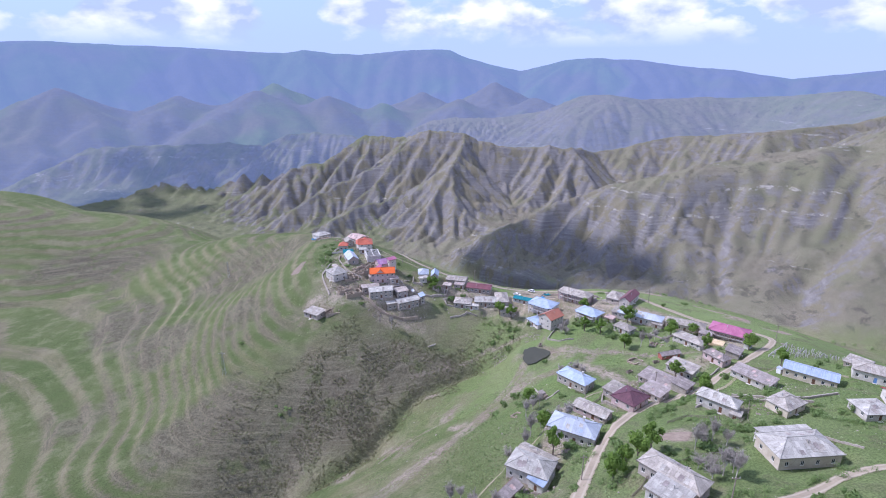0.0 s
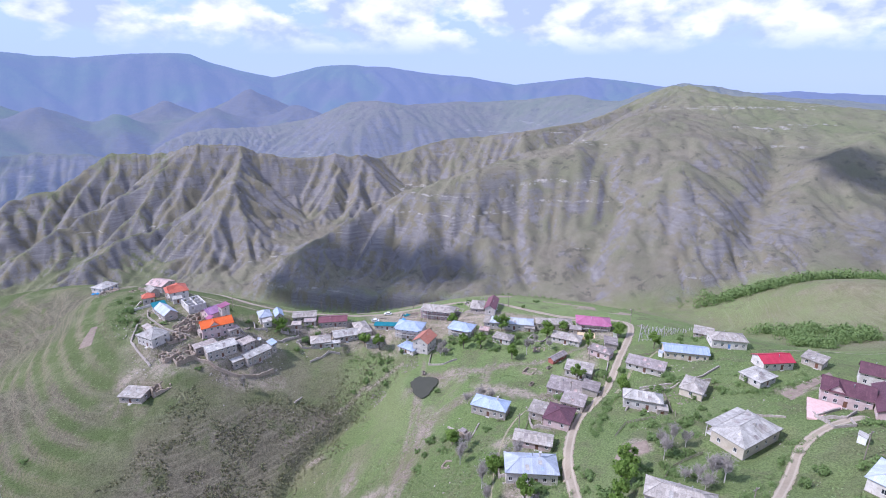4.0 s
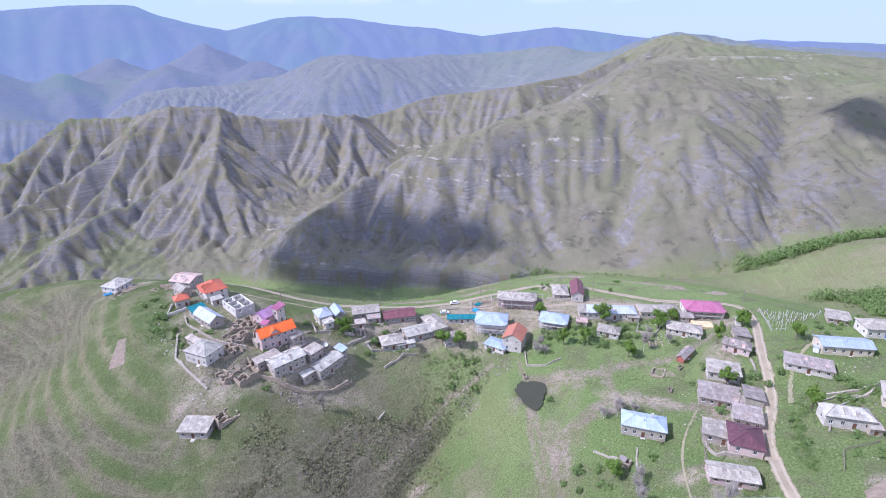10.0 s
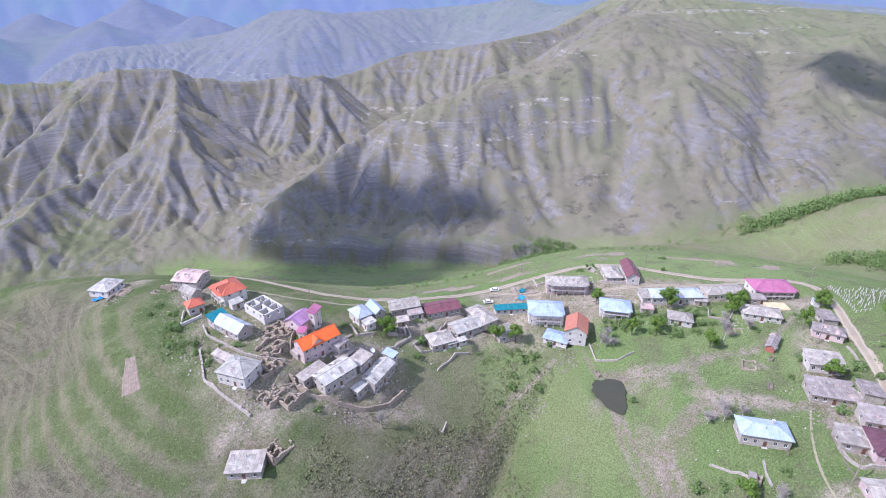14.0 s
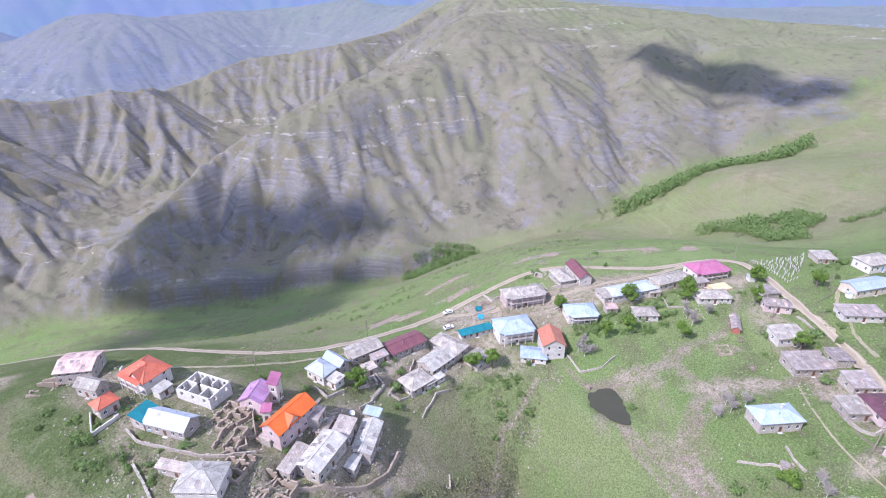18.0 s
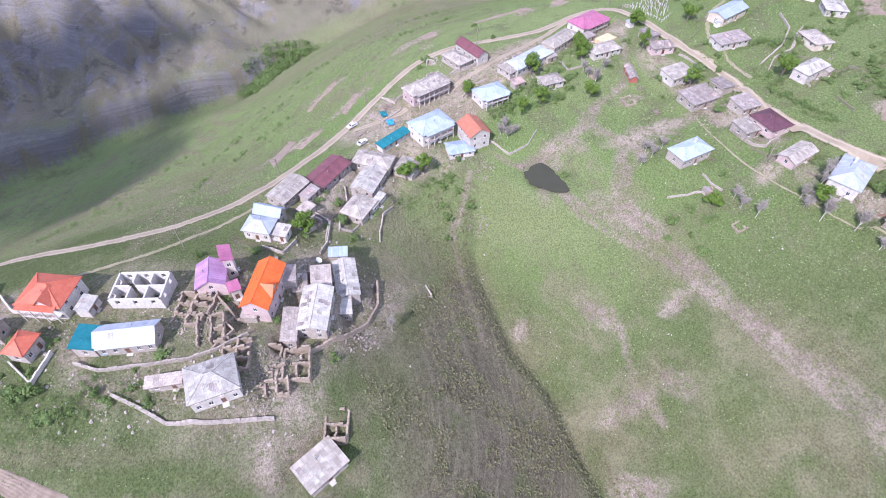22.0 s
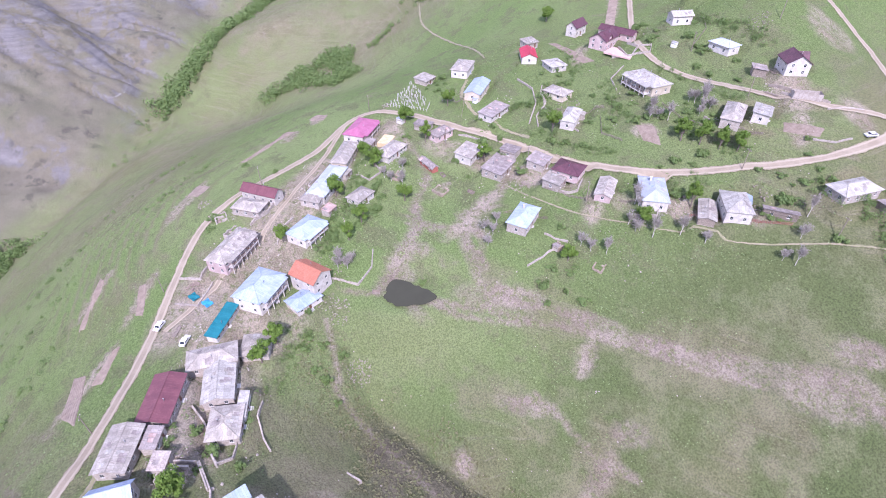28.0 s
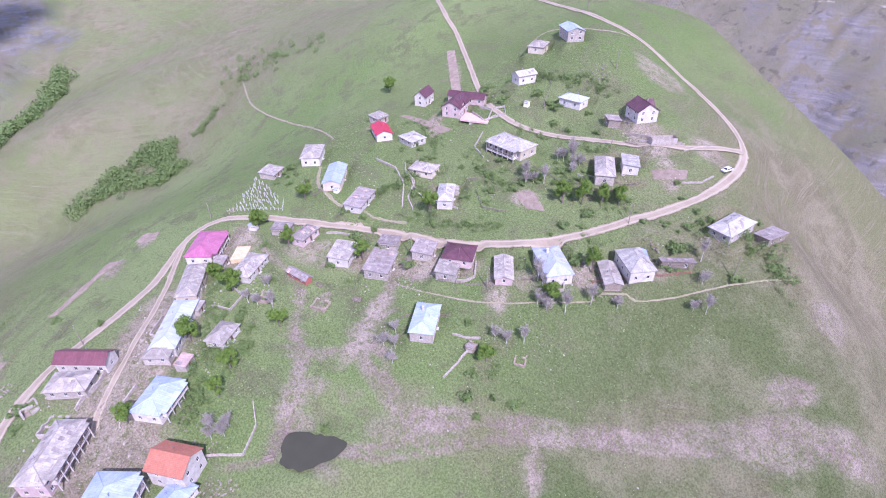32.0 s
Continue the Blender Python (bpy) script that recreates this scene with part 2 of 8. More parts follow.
MAT = dict(
    slate=roofing("asbestos slate", (0.285, 0.258, 0.230), (0.43, 0.395, 0.355), (0.20, 0.17, 0.145), 0.9, fade=0.6),
    slate_pale=roofing("pale slate", (0.34, 0.325, 0.300), (0.50, 0.480, 0.445), (0.24, 0.22, 0.195), 0.88, fade=0.6),
    slate_old=roofing("old brown slate", (0.24, 0.205, 0.195), (0.36, 0.32, 0.31), (0.16, 0.13, 0.12), 0.9, fade=0.6),
    blue=roofing("pale blue sheet metal", (0.30, 0.375, 0.50), (0.41, 0.485, 0.61), (0.52, 0.55, 0.60), 0.58, (0.6, 6.0), 0.35, spec=0.3),
    bluegrey=roofing("blue grey sheet metal", (0.26, 0.34, 0.48), (0.38, 0.45, 0.58), (0.45, 0.48, 0.52), 0.4, (0.6, 6.0), 0.35),
    white=roofing("galvanised sheet", (0.36, 0.405, 0.48), (0.47, 0.515, 0.59), (0.32, 0.33, 0.36), 0.58, (0.6, 5.0), 0.35, spec=0.3),
    maroon=roofing("maroon profiled sheet", (0.130, 0.048, 0.062), (0.180, 0.068, 0.082), (0.22, 0.10, 0.11), 0.5, (1.1, 5.0), 0.25),
    plum=roofing("dark plum metal tile", (0.085, 0.035, 0.05), (0.13, 0.055, 0.075), (0.17, 0.09, 0.10), 0.5, (0.6, 0.4), 0.3),
    pink=roofing("magenta pink sheet metal", (0.32, 0.095, 0.19), (0.39, 0.14, 0.24), (0.44, 0.22, 0.31), 0.55, (0.6, 6.0), 0.25),
    orange=roofing("bright orange metal tile", (0.68, 0.115, 0.02), (0.76, 0.155, 0.03), (0.60, 0.18, 0.085), 0.45, (0.6, 0.4), 0.2, fade=0.15),
    red=roofing("orange red metal tile", (0.48, 0.115, 0.07), (0.55, 0.15, 0.09), (0.46, 0.17, 0.12), 0.55, (0.6, 0.4), 0.3, fade=0.3),
    brick_red=roofing("brick red metal tile", (0.37, 0.135, 0.088), (0.44, 0.175, 0.115), (0.36, 0.17, 0.13), 0.5, (0.6, 0.4), 0.3),
    crimson=roofing("crimson profiled sheet", (0.36, 0.022, 0.05), (0.44, 0.035, 0.07), (0.42, 0.09, 0.10), 0.5, (1.1, 5.0), 0.2, fade=0.15),
    purple=roofing("faded purple sheet metal", (0.40, 0.20, 0.38), (0.50, 0.29, 0.48), (0.30, 0.34, 0.56), 0.45, (0.6, 5.0), 0.5),
    teal=roofing("teal profiled sheet", (0.015, 0.15, 0.19), (0.025, 0.20, 0.24), (0.04, 0.22, 0.26), 0.75, (1.1, 5.0), 0.25, spec=0.1),
    rust=roofing("rust streaked sheet", (0.42, 0.28, 0.25), (0.55, 0.44, 0.42), (0.32, 0.13, 0.08), 0.7, (0.8, 4.0), 0.5),
    clay=roofing("earth and rubble flat roof", (0.34, 0.29, 0.26), (0.46, 0.41, 0.38), (0.24, 0.19, 0.16), 0.95, (0.9, 0.7), 0.5, fade=0.7),
    plaster=plain("whitewashed plaster", (0.50, 0.46, 0.425), (0.66, 0.625, 0.59), 0.7, 7, 0.9, (0.38, 0.32, 0.275)),
    cream=plain("cream plaster", (0.50, 0.43, 0.345), (0.63, 0.56, 0.47), 0.5, 7, 0.9, (0.46, 0.38, 0.30)),
    rosy=plain("pinkish plaster", (0.46, 0.345, 0.34), (0.58, 0.46, 0.45), 0.5, 7, 0.9, (0.45, 0.36, 0.35)),
    stone=plain("field stone wall", (0.30, 0.26, 0.23), (0.47, 0.42, 0.38), 1.6, 4.0, 0.95, (0.20, 0.165, 0.14), 0.10),
    stone_pale=plain("dusty pale stone", (0.34, 0.30, 0.265), (0.48, 0.43, 0.395), 1.4, 4.5, 0.95, (0.33, 0.28, 0.25), 0.08),
    block=plain("grey concrete block", (0.48, 0.46, 0.44), (0.62, 0.60, 0.58), 1.2, 6.0, 0.95, (0.36, 0.34, 0.32), 0.05),
    adobe=plain("weathered earthen stone", (0.27, 0.215, 0.165), (0.39, 0.325, 0.265), 1.5, 4.0, 0.95, (0.19, 0.15, 0.115), 0.10),
    timber=plain("grey weathered timber", (0.20, 0.16, 0.13), (0.33, 0.28, 0.24), 2.5, 14.0, 0.85, None, 0.02),
    brown_wood=plain("brown stained timber", (0.13, 0.06, 0.04), (0.20, 0.10, 0.06), 2.0, 12.0, 0.7, None, 0.02),
    frame_white=plain("white painted frame", (0.68, 0.68, 0.68), (0.80, 0.80, 0.80), 2.0, 12.0, 0.6, None, 0.01),
    frame_blue=plain("blue painted boards", (0.10, 0.22, 0.50), (0.18, 0.32, 0.60), 2.0, 12.0, 0.6, None, 0.01),
    metal=plain("grey steel", (0.32, 0.33, 0.35), (0.45, 0.46, 0.48), 3.0, 15.0, 0.4, None, 0.005, 0.8),
    soil=plain("bare trodden soil", (0.27, 0.20, 0.17), (0.40, 0.32, 0.28), 0.25, 2.0, 1.0, (0.22, 0.16, 0.13), 0.10),
    gravestone=plain("pale grave stone", (0.40, 0.385, 0.36), (0.56, 0.54, 0.52), 2.0, 9.0, 0.9, (0.36, 0.34, 0.30), 0.02),
    bark=plain("grey brown bark", (0.13, 0.105, 0.085), (0.24, 0.20, 0.17), 3.0, 12.0, 0.95, None, 0.05),
    birch=plain("pale grey bark", (0.42, 0.39, 0.36), (0.60, 0.57, 0.54), 3.0, 10.0, 0.9, (0.20, 0.18, 0.16), 0.03),
    twig=plain("bare grey twigs", (0.27, 0.245, 0.22), (0.37, 0.34, 0.31), 2.0, 10.0, 0.95, None, 0.02),
    rubble=plain("loose rubble", (0.23, 0.195, 0.165), (0.36, 0.315, 0.275), 1.0, 3.0, 1.0, (0.26, 0.22, 0.19), 0.15),
    pink_paving=plain("pink paving slabs", (0.58, 0.38, 0.36), (0.68, 0.48, 0.45), 0.8, 4.0, 0.8, None, 0.02),
    sandy=plain("yellow sandy render", (0.50, 0.38, 0.22), (0.60, 0.48, 0.32), 0.8, 5.0, 0.9, None, 0.02),
    tilth=plain("dug garden soil", (0.22, 0.172, 0.135), (0.31, 0.25, 0.205), 0.5, 3.0, 1.0, (0.20, 0.16, 0.12), 0.12),
    tarp=plain("bright blue tarpaulin", (0.02, 0.22, 0.50), (0.04, 0.34, 0.66), 1.5, 6.0, 0.4, None, 0.05),
    car_white=plain("white car paint", (0.72, 0.72, 0.73), (0.80, 0.80, 0.81), 1.0, 20.0, 0.25, None, 0.001),
    rubber=plain("black rubber", (0.02, 0.02, 0.02), (0.035, 0.035, 0.035), 5.0, 20.0, 0.8, None, 0.005),
    red_board=plain("faded red boards", (0.30, 0.09, 0.07), (0.42, 0.15, 0.12), 1.5, 8.0, 0.85, (0.3, 0.2, 0.17), 0.02),
)


def leafy(name, a, b_, c):
    m, t, b = fresh(name)
    isle = t.nodes.new("ShaderNodeNewGeometry").outputs["Random Per Island"]
    pos = t.nodes.new("ShaderNodeTexCoord").outputs["Object"]
    col = mix(t, isle, a, b_)
    col = mix(t, ramp(t, noise_out(t, pos, 0.7, 3), 0.4, 0.7), col, c)
    t.links.new(col, b.inputs["Base Color"])
    b.inputs["Roughness"].default_value = 0.7
    b.inputs["Specular IOR Level"].default_value = 0.2
    through_leaf = node(t, "BsdfTranslucent")
    t.links.new(col, through_leaf.inputs["Color"])
    blend = node(t, "MixShader", Fac=0.3)
    t.links.new(b.outputs[0], blend.inputs[1])
    t.links.new(through_leaf.outputs[0], blend.inputs[2])
    t.links.new(blend.outputs[0], t.nodes["Material Output"].inputs["Surface"])
    return m


MAT["leaf"] = leafy("fresh spring leaves", (0.11, 0.20, 0.035), (0.20, 0.30, 0.065), (0.15, 0.24, 0.05))
MAT["leaf_dark"] = leafy("green bush leaves", (0.13, 0.21, 0.065), (0.23, 0.32, 0.12), (0.18, 0.26, 0.10))
MAT["scrub"] = leafy("dry scrub", (0.20, 0.20, 0.11), (0.32, 0.30, 0.19), (0.24, 0.26, 0.13))
MAT["weed"] = leafy("rank green weeds", (0.18, 0.26, 0.09), (0.34, 0.42, 0.22), (0.26, 0.34, 0.15))

glass, t, b = fresh("window glass")
b.inputs["Base Color"].default_value, b.inputs["Roughness"].default_value = (0.03, 0.035, 0.045, 1), 0.12
rip = noise_out(t, t.nodes.new("ShaderNodeTexCoord").outputs["Object"], 1.5, 2)
bump(t, b, rip, 0.1, 0.02)
MAT["glass"] = glass

water, t, b = fresh("muddy pond water")
pos = t.nodes.new("ShaderNodeTexCoord").outputs["Object"]
t.links.new(mix(t, noise_out(t, pos, 0.15, 3), (0.045, 0.046, 0.030), (0.075, 0.074, 0.050)), b.inputs["Base Color"])
b.inputs["Roughness"].default_value, b.inputs["Specular IOR Level"].default_value = 0.2, 0.25
bump(t, b, noise_out(t, pos, 1.2, 3), 0.15, 0.03)
MAT["water"] = water


def road_material(name, a, b_, rut, edge, fray):
    m, t, b = fresh(name)
    uv = t.nodes.new("ShaderNodeUVMap").outputs[0]
    pos = t.nodes.new("ShaderNodeTexCoord").outputs["Object"]
    split = t.nodes.new("ShaderNodeSeparateXYZ")
    t.links.new(uv, split.inputs[0])
    col = mix(t, ramp(t, noise_out(t, pos, 0.12, 5, 0.7), 0.35, 0.65), a, b_)
    lane = t.nodes.new("ShaderNodeMath")
    lane.operation = "PINGPONG"
    lane.inputs[1].default_value = 0.25
    t.links.new(split.outputs[0], lane.inputs[0])
    col = mix(t, ramp(t, lane.outputs[0], 0.13, 0.24), col, rut)
    col = mix(t, 0.3, col, mix(t, noise_out(t, pos, 2.2, 5, 0.7), (0.1, 0.1, 0.1), (0.9, 0.9, 0.9)), "OVERLAY")
    away = t.nodes.new("ShaderNodeMath")
    away.operation = "SUBTRACT"
    away.inputs[1].default_value = 0.5
    t.links.new(split.outputs[0], away.inputs[0])
    side = t.nodes.new("ShaderNodeMath")
    side.operation = "ABSOLUTE"
    t.links.new(away.outputs[0], side.inputs[0])
    wob = t.nodes.new("ShaderNodeMath")
    wob.operation = "MULTIPLY_ADD"
    wob.inputs[1].default_value = 0.45
    t.links.new(noise_out(t, pos, 0.5, 4, 0.6), wob.inputs[0])
    t.links.new(side.outputs[0], wob.inputs[2])
    col = mix(t, ramp(t, wob.outputs[0], 0.55, 0.68), col, edge)
    t.links.new(col, b.inputs["Base Color"])
    b.inputs["Roughness"].default_value = 1.0
    bump(t, b, noise_out(t, pos, 1.5, 5), 0.5, 0.08)
    # the edge breaks up into the grass
    gone = node(t, "BsdfTransparent")
    blend = node(t, "MixShader")
    t.links.new(ramp(t, wob.outputs[0], fray[0], fray[1]), blend.inputs[0])
    t.links.new(b.outputs[0], blend.inputs[1])
    t.links.new(gone.outputs[0], blend.inputs[2])
    t.links.new(blend.outputs[0], t.nodes["Material Output"].inputs["Surface"])
    return m


MAT["road"] = road_material("pale gravel road", (0.270, 0.222, 0.165), (0.335, 0.282, 0.215), (0.385, 0.332, 0.262), (0.235, 0.230, 0.130), (0.60, 0.68))
MAT["track"] = road_material("trodden earth track", (0.22, 0.22, 0.12), (0.29, 0.26, 0.17), (0.37, 0.32, 0.25), (0.17, 0.20, 0.09), (0.38, 0.56))

# the ground: grass, dry scrub, bare soil and layered shale, told apart by masks on the mesh
def ground_material(name, haze):
    m, t, b = fresh(name)
    pos = t.nodes.new("ShaderNodeTexCoord").outputs["Object"]

    def mask(key):
        n = t.nodes.new("ShaderNodeAttribute")
        n.attribute_name = key
        return n.outputs["Fac"]

    def squashed(x, y, z, detail=5, rough=0.6, vec=pos):
        n = node(t, "Mapping", Scale=(x, y, z))
        t.links.new(vec, n.inputs["Vector"])
        return noise_out(t, n.outputs[0], 1.0, detail, rough)
    wide, mid, fine = noise_out(t, pos, 0.012, 5, 0.6), noise_out(t, pos, 0.08, 7, 0.72), noise_out(t, pos, 1.9, 5, 0.75)
    clump = noise_out(t, pos, 0.55, 7, 0.8)
    # sheep tracks and old furrows run level along the slopes
    level = squashed(0.035, 0.035, 1.5, 4, 0.62)
    pale = mix(t, ramp(t, wide, 0.38, 0.62), (0.152, 0.218, 0.078), (0.186, 0.240, 0.100))
    grass = mix(t, ramp(t, wide, 0.38, 0.62), (0.088, 0.119, 0.046), (0.114, 0.140, 0.060))
    grass = mix(t, mask("lush"), pale, grass)
    grass = mix(t, ramp(t, mid, 0.49, 0.62), grass, (0.142, 0.162, 0.080))
    rank = mix(t, ramp(t, clump, 0.52, 0.70), grass, (0.168, 0.204, 0.100))
    rank = mix(t, ramp(t, clump, 0.46, 0.32), rank, (0.104, 0.142, 0.052))
    grass = mix(t, ramp(t, noise_out(t, pos, 0.035, 5, 0.7), 0.46, 0.60), grass, rank)
    scrub = mix(t, ramp(t, mid, 0.38, 0.62), (0.165, 0.148, 0.095), (0.235, 0.212, 0.145))
    scrub = mix(t, ramp(t, squashed(0.016, 0.016, 0.006, 4), 0.48, 0.60), scrub, (0.172, 0.170, 0.094))
    scrub = mix(t, ramp(t, fine, 0.54, 0.66), scrub, (0.160, 0.172, 0.082))
    near_by = t.nodes.new("ShaderNodeMath")
    near_by.operation = "MULTIPLY_ADD"
    near_by.inputs[1].default_value, near_by.inputs[2].default_value = -1.0, 1.0
    t.links.new(mask("ledge"), near_by.inputs[0])
    trod = t.nodes.new("ShaderNodeMath")
    trod.operation = "MULTIPLY"
    t.links.new(near_by.outputs[0], trod.inputs[0])
    t.links.new(ramp(t, level, 0.53, 0.62), trod.inputs[1])
    scrub = mix(t, trod.outputs[0], scrub, (0.212, 0.192, 0.132))
    # on the mountain sides dark runnels cut down through the dry grass
    runnel = squashed(0.075, 0.075, 0.010, 6, 0.7)
    cut = t.nodes.new("ShaderNodeMath")
    cut.operation = "MULTIPLY"
    t.links.new(mask("ledge"), cut.inputs[0])
    t.links.new(ramp(t, runnel, 0.57, 0.62), cut.inputs[1])
    scrub = mix(t, cut.outputs[0], scrub, (0.128, 0.118, 0.080))
    # dusty is the share of distance haze tinted into the mountain scrub colour
    dusty = t.nodes.new("ShaderNodeMath")
    dusty.operation = "MULTIPLY"
    dusty.inputs[1].default_value = 0.55
    t.links.new(mask("ledge"), dusty.inputs[0])
    scrub = mix(t, dusty.outputs[0], scrub, mix(t, ramp(t, wide, 0.36, 0.64), (0.142, 0.130, 0.119), (0.178, 0.163, 0.142)))
    heath = mix(t, ramp(t, clump, 0.40, 0.60), (0.092, 0.081, 0.062), (0.168, 0.149, 0.114))
    heath = mix(t, ramp(t, level, 0.50, 0.60), heath, (0.178, 0.162, 0.118))
    heath = mix(t, ramp(t, mid, 0.52, 0.64), heath, (0.098, 0.116, 0.054))
    soil = mix(t, ramp(t, mid, 0.35, 0.65), (0.240, 0.196, 0.154), (0.375, 0.320, 0.266))
    soil = mix(t, ramp(t, clump, 0.50, 0.60), soil, (0.150, 0.165, 0.080))
    soil = mix(t, ramp(t, noise_out(t, pos, 1.1, 5, 0.7), 0.60, 0.68), soil, (0.430, 0.385, 0.340))
    # shale: thin beds that follow the height, with scree between
    warp = t.nodes.new("ShaderNodeVectorMath")
    warp.operation = "MULTIPLY_ADD"
    warp.inputs[1].default_value = (0, 0, 26)
    shove = t.nodes.new("ShaderNodeCombineXYZ")
    t.links.new(noise_out(t, pos, 0.006, 3), shove.inputs[2])
    t.links.new(shove.outputs[0], warp.inputs[0])
    t.links.new(pos, warp.inputs[2])
    beds = squashed(0.012, 0.012, 0.62, 5, 0.68, warp.outputs[0])
    ledge = squashed(0.002, 0.002, 0.16, 2, 0.5, warp.outputs[0])
    chute = squashed(0.06, 0.06, 0.008, 6, 0.7)
    rock = mix(t, ramp(t, beds, 0.38, 0.66), (0.158, 0.151, 0.154), (0.222, 0.212, 0.214))
    rock = mix(t, ramp(t, chute, 0.46, 0.58), rock, (0.178, 0.162, 0.118))
    col = mix(t, mask("scrub"), grass, scrub)
    col = mix(t, mask("heath"), col, heath)
    col = mix(t, mask("rock"), col, rock)
    # pale ledges crop out here and there on the mountain sides
    broken = t.nodes.new("ShaderNodeMath")
    broken.operation = "MULTIPLY"
    t.links.new(ramp(t, ledge, 0.668, 0.676), broken.inputs[0])
    t.links.new(ramp(t, noise_out(t, pos, 0.09, 6, 0.78), 0.52, 0.56), broken.inputs[1])
    shown = t.nodes.new("ShaderNodeMath")
    shown.operation = "MULTIPLY"
    t.links.new(broken.outputs[0], shown.inputs[0])
    t.links.new(mask("ledge"), shown.inputs[1])
    col = mix(t, shown.outputs[0], col, (0.300, 0.284, 0.258))
    scar = mix(t, ramp(t, mid, 0.38, 0.62), (0.212, 0.174, 0.142), (0.310, 0.262, 0.222))
    scar = mix(t, ramp(t, clump, 0.50, 0.58), scar, (0.172, 0.176, 0.096))
    col = mix(t, mask("scar"), col, scar)
    col = mix(t, mask("soil"), col, soil)
    col = mix(t, cut.outputs[0], col, mix(t, 0.45, col, (0.085, 0.080, 0.062)))
    grit = t.nodes.new("ShaderNodeMath")
    grit.operation = "MULTIPLY_ADD"
    grit.inputs[1].default_value, grit.inputs[2].default_value = 0.10, 0.50
    t.links.new(mask("ledge"), grit.inputs[0])
    col = mix(t, grit.outputs[0], col, mix(t, ramp(t, fine, 0.32, 0.66), (0.18, 0.18, 0.18), (0.90, 0.90, 0.90)), "OVERLAY")
    t.links.new(col, b.inputs["Base Color"])
    b.inputs["Roughness"].default_value, b.inputs["Specular IOR Level"].default_value = 1.0, 0.1
    bump(t, b, noise_out(t, pos, 0.45, 8, 0.8), 1.0, 0.9)
    # distance haze is painted on: a blue emission mixed over the ground colour
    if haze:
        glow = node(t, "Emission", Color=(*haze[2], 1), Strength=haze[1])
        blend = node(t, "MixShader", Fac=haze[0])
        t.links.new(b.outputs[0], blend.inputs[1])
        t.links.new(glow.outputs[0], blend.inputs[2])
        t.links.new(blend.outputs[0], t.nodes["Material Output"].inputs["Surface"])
    return m


MAT["ground"] = ground_material("hillside ground", None)
# three steps of painted haze: share of glow, its strength, its blue
MAT["distance"] = ground_material("distant hills with haze glow", (0.34, 0.66, (0.30, 0.43, 0.80)))
MAT["mid_haze"] = ground_material("nearer hills with blue haze glow", (0.56, 0.53, (0.29, 0.42, 0.80)))
MAT["far_haze"] = ground_material("far ranges with blue haze glow", (0.74, 0.60, (0.29, 0.43, 0.84)))


# ---- the lie of the land: crest lines, benches, gullies and valley floors (x, y, z) ----
UPPER = [(99, 52, 63), (77, 23, 47), (72, -20, 42), (37, 51, 38), (60, 78, 43), (90, 84, 42), (131, 111, 37.0), (142, 141, 30.1),
         (91, 114, 33.3), (104, 94, 43.4), (108, 144, 27.2), (127, 136, 30.4), (68, 128, 28.8), (175, 72, 49), (214, 56, 60), (170, 10, 66), (106, -35, 58), (8, 93, 25), (19, 109, 22), (0, 76, 22), (132, 78, 48)]
LANE = [(62, 163, 16.2), (48, 156, 16), (41, 143, 17.8), (81, 181, 11.2), (101, 164, 19.5), (133, 170, 21.3), (156, 168, 22.2), (114, 169, 20.9), (106, 198, 13.2), (146, 211, 14), (129, 222, 10), (92, 250, 8),
        (104, 296, 3), (64, 256, 1), (47, 229, -1.5), (48, 186, 9), (29, 170, 7), (7, 157, 1), (75, 215, 6), (89, 148, 24.8)]
BOWL = [(-20, 128, 1), (-49, 126, -12), (-53, 160, -30), (-22, 188, -26), (-32, 202, -46), (-1, 223, -24), (19, 249, -22),
        (-15, 255, -11), (-28, 262, -5), (-41, 218, -27), (-66, 231, -14), (-76, 267, -1), (-102, 199, -37), (-70, 176, -56), (20, 215, -14), (35, 262, -8)]
HILL = [(-90, 376, 10), (-101, 369, 8), (-129, 368, -12), (-50, 334, 15), (-60, 312, 14), (-63, 287, 12), (-36, 292, 11), (-11, 308, 7),
        (24, 302, 1), (-55, 263, 4), (-120, 440, -4), (-112, 320, 0), (-110, 259, -11), (41, 340, -14), (0, 345, -3), (-45, 372, 4)]
TERRACES = [(-137, 241, -34), (-171, 236, -48), (-191, 312, -38), (-210, 402, -36), (-295, 441, -50), (-383, 432, -44), (-304, 328, -52), (-247, 252, -58),
            (-190, 201, -54), (-148, 193, -47), (-63, 170, -34), (-571, 681, -23), (-514, 660, -21), (-438, 625, -31), (-363, 602, -31), (-295, 556, -30), (-186, 465, -14),
            (-330, 720, -105), (-480, 800, -100), (-250, 640, -85), (-110, 140, -70), (-700, 600, -24), (-450, 300, -70)]
GORGE = [(196, 392, -62), (182, 448, -90), (115, 568, -98), (-14, 631, -106), (363, 342, -62), (300, 367, -66), (13, 721, -97), (75, 737, -95),
         (-200, 640, -112), (-400, 760, -125), (-600, 900, -130), (450, 330, -52), (60, 470, -85), (-60, 520, -75), (-160, 540, -62), (-300, 900, -135), (-450, 950, -140), (-100, 740, -112), (230, 800, -86), (330, 822, -66), (250, 430, -80), (150, 350, -28)]
